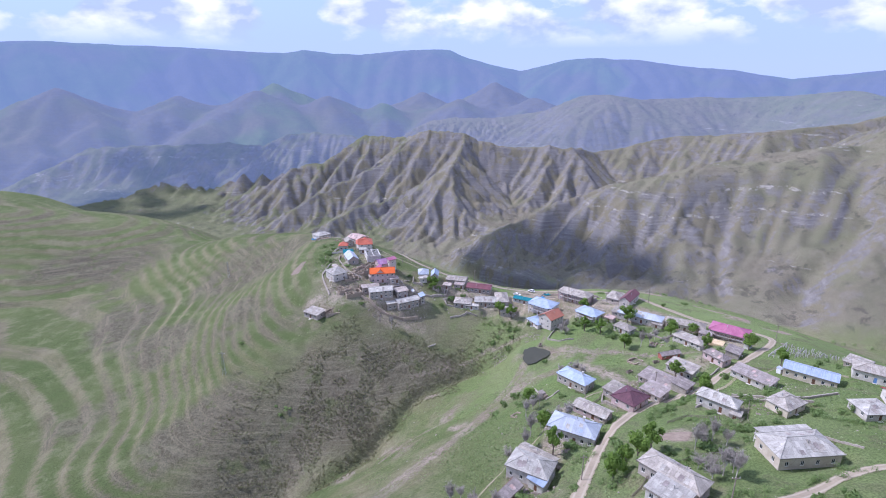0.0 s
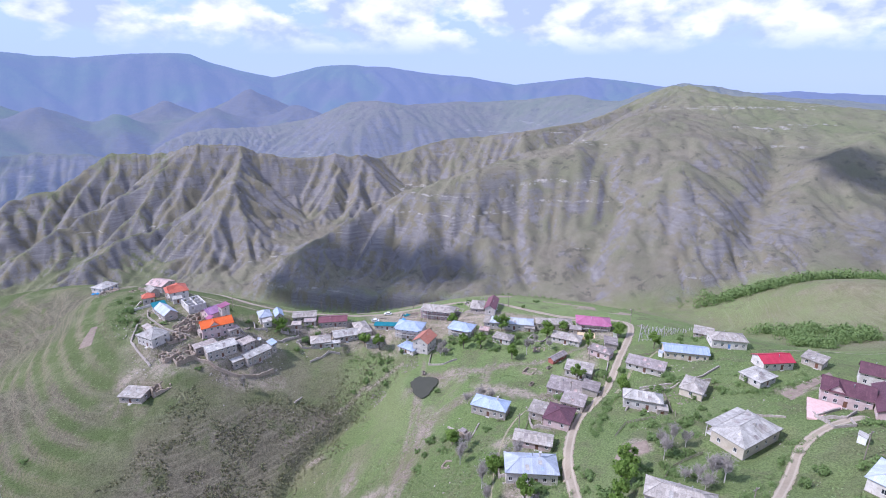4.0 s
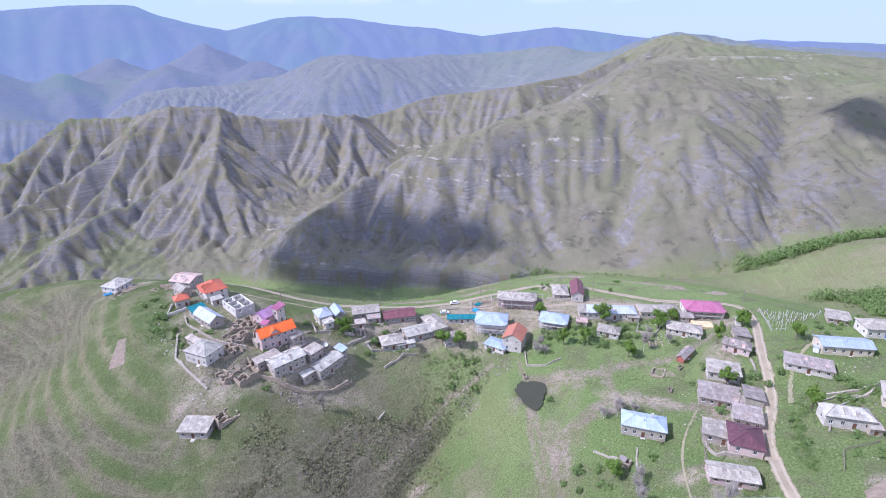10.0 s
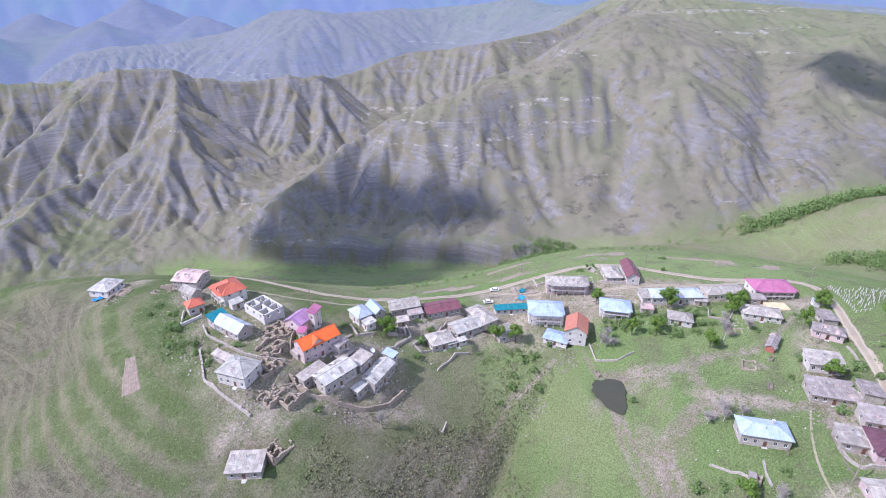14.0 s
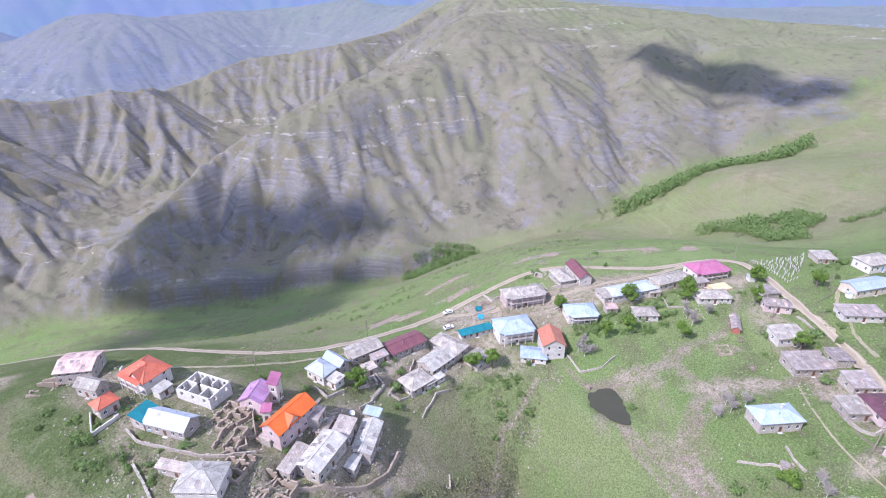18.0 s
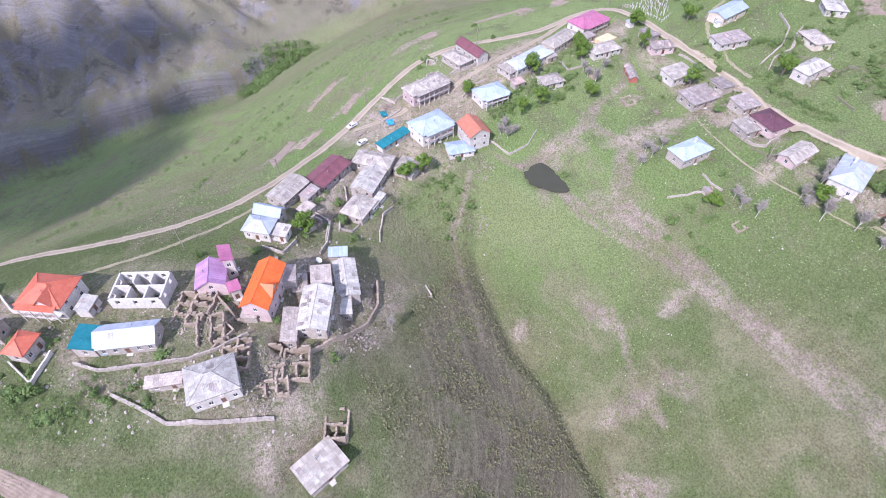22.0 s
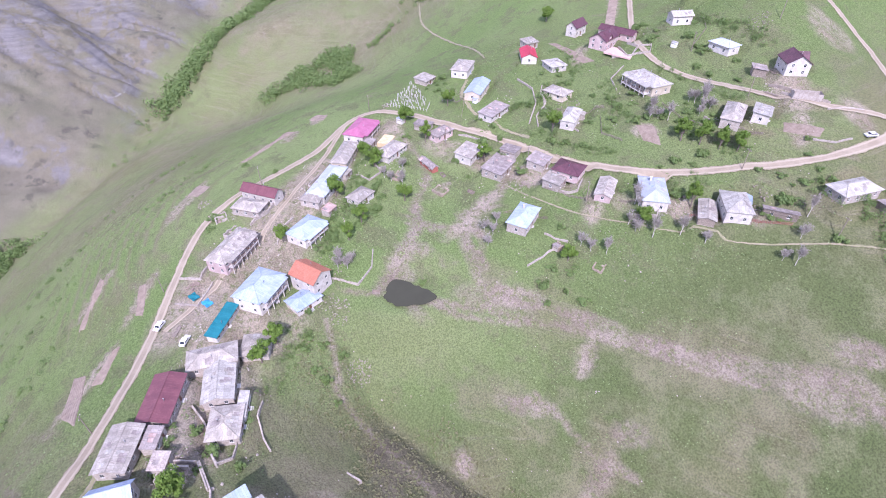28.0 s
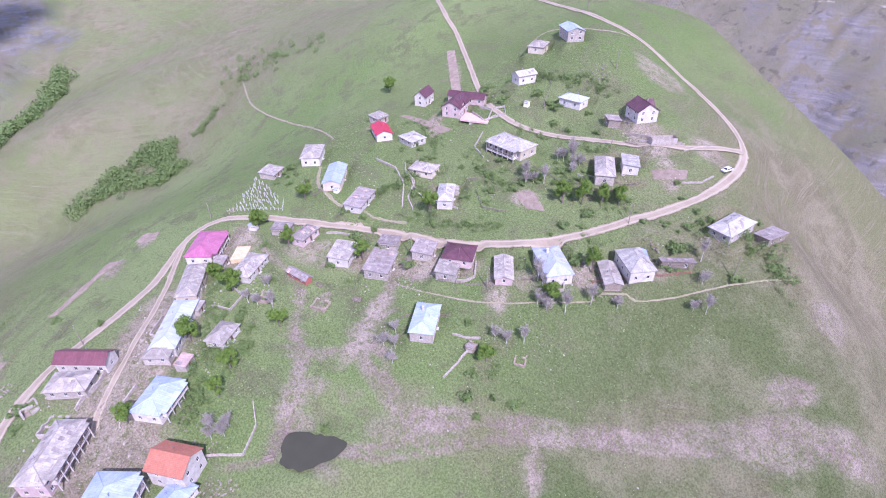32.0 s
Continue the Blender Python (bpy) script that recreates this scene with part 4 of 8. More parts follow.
# foot trails and cattle tracks worn through the grass: half width, then the line
TRAILS = [(2.6, [(50, 236), (56, 230), (63, 223), (69, 216)]), (0.7, [(71, 220), (81, 215), (87, 209), (98, 206), (115, 207), (130, 209)]),
          (2.0, [(61, 201), (67, 198), (70, 190)]), (1.2, [(70, 190), (76, 179)]), (0.5, [(61, 202), (51, 203), (43, 205), (36, 203)]), (0.5, [(60, 200), (50, 200), (42, 202)]),
          (0.7, [(53, 249), (49, 240), (43, 230), (34, 216), (24, 199), (18, 186), (8, 174), (-3, 164), (-11, 155), (-22, 143)]),
          (0.6, [(43, 228), (36, 214), (27, 200), (14, 183), (4, 172)]), (0.7, [(4, 200), (-3, 196), (-9, 194), (-17, 190), (-26, 182)]),
          (0.7, [(45, 256), (35, 255), (24, 257), (11, 251), (-3, 244), (-16, 237)])]


def trails(x, y, wobble):
    total = np.zeros_like(x)
    for wide, line in TRAILS:
        for (ax, ay), (bx, by) in zip(line, line[1:]):
            dx, dy = bx - ax, by - ay
            u = np.clip(((x - ax) * dx + (y - ay) * dy) / (dx * dx + dy * dy), 0, 1)
            off = np.hypot(x - ax - u * dx, y - ay - u * dy) + wobble * min(wide, 1.2)
            total = np.maximum(total, 1 - smooth(off, 0.5 * wide, wide + 0.5))
    return total


def patches(x, y, spots, wobble, soft):
    """1 inside a set of turned ellipses with ragged rims."""
    total = np.zeros_like(x)
    for cx, cy, rx, ry, turn_ in spots:
        c, s = math.cos(radians(turn_)), math.sin(radians(turn_))
        u, v = (x - cx) * c + (y - cy) * s, -(x - cx) * s + (y - cy) * c
        total = np.maximum(total, 1 - smooth(np.hypot(u / rx, v / ry) + wobble, 1 - soft, 1 + soft))
    return total


def cover(x, y, slope):
    far = np.maximum(mountain(x, y), smooth(-y, 90, 150))
    ragged, rough = grain(x, y, 40, 41, 5), grain(x, y, 9, 47, 4)
    shreds = grain(x * 0.8 + y * 0.6, (y * 0.8 - x * 0.6) * 2.2, 14, 57, 5, 0.65)
    scrub = np.zeros_like(x)
    hill = smooth(-x, 62, 100) * smooth(y, 150, 200) * (1 - smooth(y, 560, 640))
    for cx, cy, rx, ry in SCRUB_SLOPES:
        scrub = np.maximum(scrub, 1 - smooth(np.hypot((x - cx) / rx, (y - cy) / ry) + 0.45 * ragged + 0.2 * rough, 0.6, 1.3))
    scrub = np.maximum(scrub, 0.8 * smooth(slope + 0.25 * ragged, 0.42, 0.75) * (1 - far) * (1 - 0.7 * hill) * (1 - 0.75 * smooth(x, 40, 90)) * (0.2 + 0.8 * smooth(np.hypot((x - 0) / 62, (y - 165) / 58), 0.8, 1.15)))
    scrub = np.maximum(scrub, far * (0.90 + 0.10 * smooth(ragged, -0.3, 0.3)) * (1 - 0.25 * smooth(x, 700, 900)))
    scrub = np.maximum(scrub, 0.3 * smooth(-x, 60, 160) * smooth(0.5 + ragged, 0.3, 0.8))
    scrub = np.maximum(scrub, 0.9 * smooth(x + 0.5 * (y - 230), 150, 230) * np.clip(0.62 + 0.6 * ragged, 0, 1) * smooth(x, 110, 170))
    scrub = np.maximum(scrub, 0.55 * smooth(shreds + 0.5 * ragged, 0.22, 0.6))
    scrub = np.maximum(scrub, 0.75 * terracettes(x, y) * smooth(shelf(x, y) + 0.15 * rough, 0.55, 0.75))
    scrub = np.maximum(scrub, smooth(y - brow(x), 2, 25) * (1 - far) * np.clip(0.05 + 0.8 * ragged, 0, 0.55))
    bank = hill * smooth(riser(x, y), 0.55, 0.7)
    scrub = np.maximum(scrub * (1 - 0.5 * (x < -70)), np.clip(0.8 + 0.3 * rough, 0, 1) * bank)
    heath = hill * np.maximum(0.9 * smooth(ragged + 0.15 * rough + 0.5 * (slope - 0.5), 0.08, 0.30), 0.5 * bank * smooth(ragged, -0.2, 0.2))
    heath = np.maximum(heath * 0.8, 0.85 * patches(x, y, HEATHS, 0.5 * ragged + 0.3 * rough, 0.35))
    for cx, cy, rx, ry in SCRUB_SLOPES[:5]:
        heath = np.maximum(heath, 0.75 * (1 - smooth(np.hypot((x - cx) / rx, (y - cy) / ry) + 0.5 * ragged + 0.25 * rough, 0.35, 1.25)))
    west = smooth(y - np.interp(x, [p[0] for p in GULLY[::-1]], [p[1] for p in GULLY[::-1]]) + 6 * rough + 5 * shreds, -6, 9) * (1 - smooth(x + 8 * ragged, 8, 34))
    meadow = smooth(x, -115, -95) * smooth(-y, -300, -262) * (1 - far)
    heath = heath * (1 - meadow * (1 - west))
    scrub = scrub * (1 - 0.75 * meadow * (1 - west) * smooth(y, 90, 140))
    scrub = np.maximum(scrub, 0.72 * patches(x, y, BROWNED, 0.7 * shreds + 0.6 * ragged, 0.5) * smooth(rough + 0.5 * shreds, -0.45, 0.1))
    scrub = np.maximum(scrub, smooth(x + 0.3 * (y - 250), 215, 300) * (1 - far) * np.clip(0.68 + 0.5 * ragged + 0.25 * rough, 0, 0.95))
    rock = 0.95 * far * smooth(slope + 0.45 * ragged + 0.12 * rough, 0.50, 0.82) * (1 - 0.6 * smooth(x, 560, 800)) * (1 - 0.35 * smooth(x, 200, 330) * smooth(-y, -900, -780) * smooth(y, 540, 660))
    for cx, cy, rx, ry in SLABS:
        rock = np.maximum(rock, 0.8 * (1 - smooth(np.hypot((x - cx) / rx, (y - cy) / ry) + 0.5 * ragged, 0.7, 1.2)))
    rock = np.maximum(rock, smooth(slope + 0.2 * ragged, 1.0, 1.3) * far)
    beyond = over_stream(x, y) + 5 * grain(x, y, 18, 123, 3)
    rock = np.maximum(rock, undercut(x, y) * smooth(beyond, 6, 9) * (1 - smooth(beyond + 6 * rough, 15, 24)))
    worn_thin = 0.62 + 0.38 * smooth(shreds + 0.4 * rough, -0.3, 0.2)
    scar = patches(x, y, SCARS + TRAMPLED, 0.55 * shreds + 0.35 * rough, 0.30) * worn_thin
    scar = np.maximum(scar, 0.9 * trails(x, y, 0.9 * rough))
    soil = 0.85 * patches(x, y, FIELDS, 0.12 * rough, 0.12)
    soil = np.maximum(soil, 0.9 * patches(x, y, YARDS + PLOTS, 0.5 * rough, 0.25) * worn_thin)
    soil = np.maximum(soil, 0.9 * patches(x, y, VILLAGE, 0.25 * rough, 0.25) * smooth(rough + 0.35 * ragged, -0.75, -0.2))
    soil = soil * (1 - 0.45 * smooth(-x, 14, 30) * (1 - smooth(shreds, -0.1, 0.3)))
    scar = np.maximum(scar, 0.6 * smooth(shreds + 0.5 * ragged, 0.5, 0.85) * (1 - far))
    lush = (1 - smooth(y - brow(x), -6, 14) * (x > -60)) * (1 - smooth(x, 165, 215)) * (1 - 0.65 * smooth(x + 8 * ragged, 0, 45)) * (1 - 0.5 * smooth(y, 160, 210) * smooth(x, -30, 10))
    return scrub, rock, soil, heath, far, lush, scar


VILLAGE = [(44, 284, 30, 10, -25), (58, 297, 16, 9, -30), (104, 252, 20, 8, -38), (72, 270, 30, 13, -40), (22, 292, 28, 10, -12), (-36, 284, 26, 15, 10), (-52, 312, 26, 20, 70), (-50, 292, 24, 20, 20), (100, 248, 24, 9, -40), (128, 216, 12, 8, -40), (96, 188, 20, 6, 40), (70, 168, 16, 6, 40), (56, 80, 12, 6, -20), (30, 132, 20, 5, 50), (-60, 350, 12, 14, 0)]


def axis_line(*runs):
    parts = [np.arange(a, b_, s) for a, b_, s in runs]
    return np.concatenate(parts)


def mesh_from(name, verts, faces, smooth_faces=False):
    me = bpy.data.meshes.new(name)
    me.from_pydata(verts, [], faces)
    if smooth_faces:
        me.polygons.foreach_set("use_smooth", [True] * len(me.polygons))
    me.update()
    return me


def grid_mesh(name, x, y, z, keep=None):
    """A sheet of quads over a grid, or over those of its cells that are kept, and which points it uses."""
    rows_, cols = z.shape
    me = bpy.data.meshes.new(name)
    base = np.arange((rows_ - 1) * cols).reshape(rows_ - 1, cols)[:, :-1]
    base = base.ravel() if keep is None else base[keep]
    quads = np.stack([base, base + 1, base + 1 + cols, base + cols], 1)
    used_points, quads = np.unique(quads, return_inverse=True)
    quads = quads.reshape(-1, 4)
    co = np.stack([x, y, z], -1).reshape(-1, 3)[used_points]
    me.vertices.add(len(co))
    me.vertices.foreach_set("co", co.ravel())
    me.loops.add(quads.size)
    me.loops.foreach_set("vertex_index", quads.ravel())
    me.polygons.add(len(quads))
    me.polygons.foreach_set("loop_start", np.arange(0, quads.size, 4))
    me.polygons.foreach_set("use_smooth", np.ones(len(quads), bool))
    me.update(calc_edges=True)
    return me, used_points


def put_mask(me, key, values):
    me.attributes.new(key, "FLOAT", "POINT").data.foreach_set("value", np.ascontiguousarray(values, np.float32).ravel())




# ---- building blocks ----
def part(name, me, material, parent=None, label=""):
    """Links a mesh as one object under a thing or a part."""
    if material is not None and not me.materials:
        me.materials.append(material)
    ob = new(name, me)
    ob.parent = parent
    if label:
        ob["label"] = label
    return ob


def thing(name, place, label, category, group="", kind=""):
    ob = new(name)
    ob.empty_display_size = 0.5
    ob.matrix_basis = place
    return tagged(ob, label, category, group, kind)


class Shape:
    """Faces gathered for one mesh."""

    def __init__(self):
        self.v, self.f, self.uv = [], [], []

    def face(self, pts, uv=None):
        n = len(self.v)
        self.v += [tuple(p) for p in pts]
        self.f.append(tuple(range(n, n + len(pts))))
        self.uv += uv if uv else [(p[0] + p[1], p[2]) for p in pts]
        return self

    def box(self, x0, x1, y0, y1, z0, z1):
        a, b_, c, d = (x0, y0), (x1, y0), (x1, y1), (x0, y1)
        for p, q in ((a, b_), (b_, c), (c, d), (d, a)):
            self.face([(*p, z0), (*q, z0), (*q, z1), (*p, z1)])
        self.face([(*a, z1), (*b_, z1), (*c, z1), (*d, z1)])
        self.face([(*d, z0), (*c, z0), (*b_, z0), (*a, z0)])
        return self

    def beam(self, p, q, r, r2=None, sides=5):
        p, q = Vector(p), Vector(q)
        r2 = r if r2 is None else r2
        turn_ = (q - p).to_track_quat("Z", "Y").to_matrix()
        ring = [turn_ @ Vector((math.cos(2 * math.pi * k / sides), math.sin(2 * math.pi * k / sides), 0)) for k in range(sides)]
        for k in range(sides):
            a, b_ = ring[k], ring[(k + 1) % sides]
            self.face([p + a * r, p + b_ * r, q + b_ * r2, q + a * r2])
        self.face([q + a * r2 for a in ring])
        return self

    def mesh(self, name, smooth_faces=False):
        me = mesh_from(name, self.v, self.f, smooth_faces)
        if self.uv:
            layer = me.uv_layers.new(name="UVMap")
            layer.data.foreach_set("uv", np.array(self.uv, np.float32).ravel())
        return me


def wall_side(s, p, q, z0, z1, holes, thick, apex=None):
    """One wall from p to q (its outer face on the right hand of the way), with openings (u0, u1, v0, v1) right through it."""
    p, q = Vector((*p, 0)), Vector((*q, 0))
    run = (q - p).length
    along = (q - p) / run
    inward = Vector((-along.y, along.x, 0))
    for depth, flip in ((0.0, False), (thick, True)):
        def at(u, v, depth=depth):
            return p + along * u + inward * depth + Vector((0, 0, v))

        def quad(u0, u1, v0, v1, flip=flip):
            if u1 - u0 > 1e-4 and v1 - v0 > 1e-4:
                pts = [at(u0, v0), at(u1, v0), at(u1, v1), at(u0, v1)]
                s.face(pts[::-1] if flip else pts)
        cuts = sorted({0.0, run, *[h[0] for h in holes], *[h[1] for h in holes]})
        for u0, u1 in zip(cuts, cuts[1:]):
            v = z0
            for h in sorted((h for h in holes if h[0] <= u0 + 1e-5 and h[1] >= u1 - 1e-5), key=lambda h: h[2]):
                quad(u0, u1, v, h[2])
                v = h[3]
            quad(u0, u1, v, z1)
        if apex:
            pts = [at(0, z1), at(run, z1), at(run * apex[1], z1 + apex[0])]
            s.face(pts[::-1] if flip else pts)
    for u0, u1, v0, v1 in holes:
        a = [p + along * u + Vector((0, 0, v)) for u, v in ((u0, v0), (u1, v0), (u1, v1), (u0, v1))]
        for k in range(4):
            m, n = a[k], a[(k + 1) % 4]
            s.face([n, m, m + inward * thick, n + inward * thick])
    return along, inward


WINDOW_MESHES = {}


def window_meshes(w, h):
    key = (round(w, 1), round(h, 1))
    if key not in WINDOW_MESHES:
        s = Shape()
        for x0, x1, z0, z1 in ((0, w, 0, 0.09), (0, w, h - 0.09, h), (0, 0.09, 0.09, h - 0.09), (w - 0.09, w, 0.09, h - 0.09), (w / 2 - 0.035, w / 2 + 0.035, 0.09, h - 0.09)):
            s.box(x0, x1, 0.06, 0.14, z0, z1)
        g = Shape().box(0.05, w - 0.05, 0.09, 0.11, 0.05, h - 0.05)
        l = Shape().box(-0.08, w + 0.08, -0.09, 0.02, -0.08, -0.01)
        f, g, l = s.mesh("window_frame"), g.mesh("pane"), l.mesh("sill")
        f.materials.append(MAT["frame_white"])
        g.materials.append(MAT["glass"])
        l.materials.append(MAT["block"])
        WINDOW_MESHES[key] = (f, g, l)
    return WINDOW_MESHES[key]


DOOR_MESHES = {}


def door_meshes(h, mat):
    if mat not in DOOR_MESHES:
        s = Shape().box(0.02, 0.98, 0.08, 0.14, 0.02, 2.0)
        s.box(0.14, 0.45, 0.06, 0.08, 1.1, 1.85).box(0.55, 0.86, 0.06, 0.08, 1.1, 1.85).box(0.14, 0.86, 0.06, 0.08, 0.2, 0.95)
        k = Shape().box(0.86, 0.92, 0.02, 0.06, 0.98, 1.1)
        a, b_ = s.mesh("door"), k.mesh("door_handle")
        a.materials.append(MAT[mat])
        b_.materials.append(MAT["metal"])
        DOOR_MESHES[mat] = (a, b_)
    return DOOR_MESHES[mat]


def slope_uv(pts, eave_dir):
    e = Vector(eave_dir).normalized()
    o = Vector(pts[0])
    out_ = []
    for p in pts:
        r = Vector(p) - o
        u = r.dot(e)
        out_.append((u + 50, (r - e * u).length + 50))
    return out_


def roof_slab(s, pts, eave_dir, thick=0.14):
    """A roof plane with its underside and edges."""
    drop = Vector((0, 0, -thick))
    pts = [Vector(p) for p in pts]
    s.face(pts, slope_uv(pts, eave_dir))
    s.face([p + drop for p in pts][::-1], slope_uv(pts[::-1], eave_dir))
    for k in range(len(pts)):
        a, b_ = pts[k], pts[(k + 1) % len(pts)]
        s.face([b_, a, a + drop, b_ + drop])


def make_roof(kind, w, d, e, rise, over):
    """The roof planes and the ridge lines for a house of w by d whose eaves are e high."""
    s, ridges = Shape(), []
    X_, Y_ = w / 2 + over, d / 2 + over
    lo = e - over * rise / (d / 2)
    if kind == "hip":
        r = max(w - d, 0.02) / 2 if w - d > 0.5 else 0.0
        a, b_, c, f = (-X_, -Y_, lo), (X_, -Y_, lo), (X_, Y_, lo), (-X_, Y_, lo)
        t1, t2 = (-r, 0, e + rise), (r, 0, e + rise)
        if r > 0:
            roof_slab(s, [a, b_, t2, t1], (1, 0, 0))
            roof_slab(s, [c, f, t1, t2], (-1, 0, 0))
            ridges.append((t1, t2))
        else:
            t2 = t1
            roof_slab(s, [a, b_, t1], (1, 0, 0))
            roof_slab(s, [c, f, t1], (-1, 0, 0))
        roof_slab(s, [b_, c, t2], (0, 1, 0))
        roof_slab(s, [f, a, t1], (0, -1, 0))
        ridges += [(a, t1), (b_, t2), (c, t2), (f, t1)]
    elif kind == "gable":
        a, b_, c, f = (-X_, -Y_, lo), (X_, -Y_, lo), (X_, Y_, lo), (-X_, Y_, lo)
        t1, t2 = (-X_, 0, e + rise), (X_, 0, e + rise)
        roof_slab(s, [a, b_, t2, t1], (1, 0, 0))
        roof_slab(s, [c, f, t1, t2], (-1, 0, 0))
        ridges.append((t1, t2))
    elif kind == "shed":
        tilt = rise / d
        roof_slab(s, [(-X_, -Y_, e + 0.15 - over * tilt), (X_, -Y_, e + 0.15 - over * tilt), (X_, Y_, e + 0.15 + (d + over) * tilt), (-X_, Y_, e + 0.15 + (d + over) * tilt)], (1, 0, 0))
    return s, ridges


SHEET_MESHES = {}
PATCH_OF = dict(slate=("slate_pale", "slate_old", "slate"), slate_pale=("slate", "slate_pale", "slate_old"), slate_old=("slate", "slate_old", "rust"), clay=("slate_old", "slate"), rust=("slate_old", "rust"), white=("bluegrey", "slate_pale"))


def sheet_mesh(mat, long):
    """One roof sheet, corrugated across, lying on its slope."""
    if (mat, long) not in SHEET_MESHES:
        s = Shape()
        n = 8
        for k in range(n):
            u0, u1 = -0.56 + 1.12 * k / n, -0.56 + 1.12 * (k + 1) / n
            z0, z1 = 0.03 + 0.03 * (k % 2), 0.03 + 0.03 * ((k + 1) % 2)
            s.face([(u0, -long / 2, z0), (u1, -long / 2, z1), (u1, long / 2, z1 + 0.01), (u0, long / 2, z0 + 0.01)], [(u0, 0), (u1, 0), (u1, long), (u0, long)])
        s.face([(-0.56, -long / 2, 0.0), (0.56, -long / 2, 0.0), (0.56, -long / 2, 0.05), (-0.56, -long / 2, 0.05)])
        me = s.mesh("roof_sheet")
        me.materials.append(MAT[mat])
        SHEET_MESHES[(mat, long)] = me
    return SHEET_MESHES[(mat, long)]


def patch_roof(rob, roof, w, d, e, rise, over, cover_, seed):
    """Replaced and shifted sheets on a mended roof, and a stove pipe."""
    rng = random.Random(seed)
    Y_ = d / 2 + over
    lo = e - over * rise / (d / 2)
    pick = PATCH_OF.get(cover_, ())
    count = int(w * d / 9) if pick else 0
    if cover_ == "white":
        count //= 3
    for _ in range(count):
        long = rng.choice((1.2, 1.7, 1.7))
        if roof == "shed":
            tilt = math.atan2(rise, d)
            x, y = rng.uniform(-w / 2 + 0.5, w / 2 - 0.5), rng.uniform(-d / 2 + 0.9, d / 2 - 0.9)
            m = pose(x, y, e + 0.155 + (y + d / 2) * rise / d, math.degrees(tilt), 0, rng.uniform(-3, 3))
        else:
            tilt = math.atan2(e + rise - lo, Y_)
            f = rng.uniform(0.22, 0.76)
            half = w / 2 - 0.4 if roof == "gable" else max(w / 2 * (1 - f) + max(w - d, 0) / 2 * f - 0.8, 0.3)
            x, y, z = rng.uniform(-half, half), -Y_ * (1 - f), lo + (e + rise - lo) * f
            m = pose(x, y, z + 0.005, math.degrees(tilt), 0, 0) @ pose(0, 0, 0, 0, 0, rng.uniform(-3, 3))
            if rng.random() < 0.5:
                m = pose(0, 0, 0, 0, 0, 180) @ m
        ob = part("roof_sheet", sheet_mesh(rng.choice(pick), long), None, rob)
        ob.matrix_basis = m
    if w * d > 35 and roof != "none":
        f = 0.35
        y = rng.choice((-1, 1)) * Y_ * f
        top = e + rise * (1 - f) if roof != "shed" else e + rise
        x = rng.uniform(-0.3, 0.3) * (w - d if w > d else w)
        part("stove_pipe", Shape().beam((x, y, top - 0.8), (x, y, top + 0.9), 0.09, 0.09, 7).beam((x, y, top + 0.9), (x, y, top + 1.0), 0.16, 0.05, 7).mesh("stove_pipe"), MAT["metal"], rob)


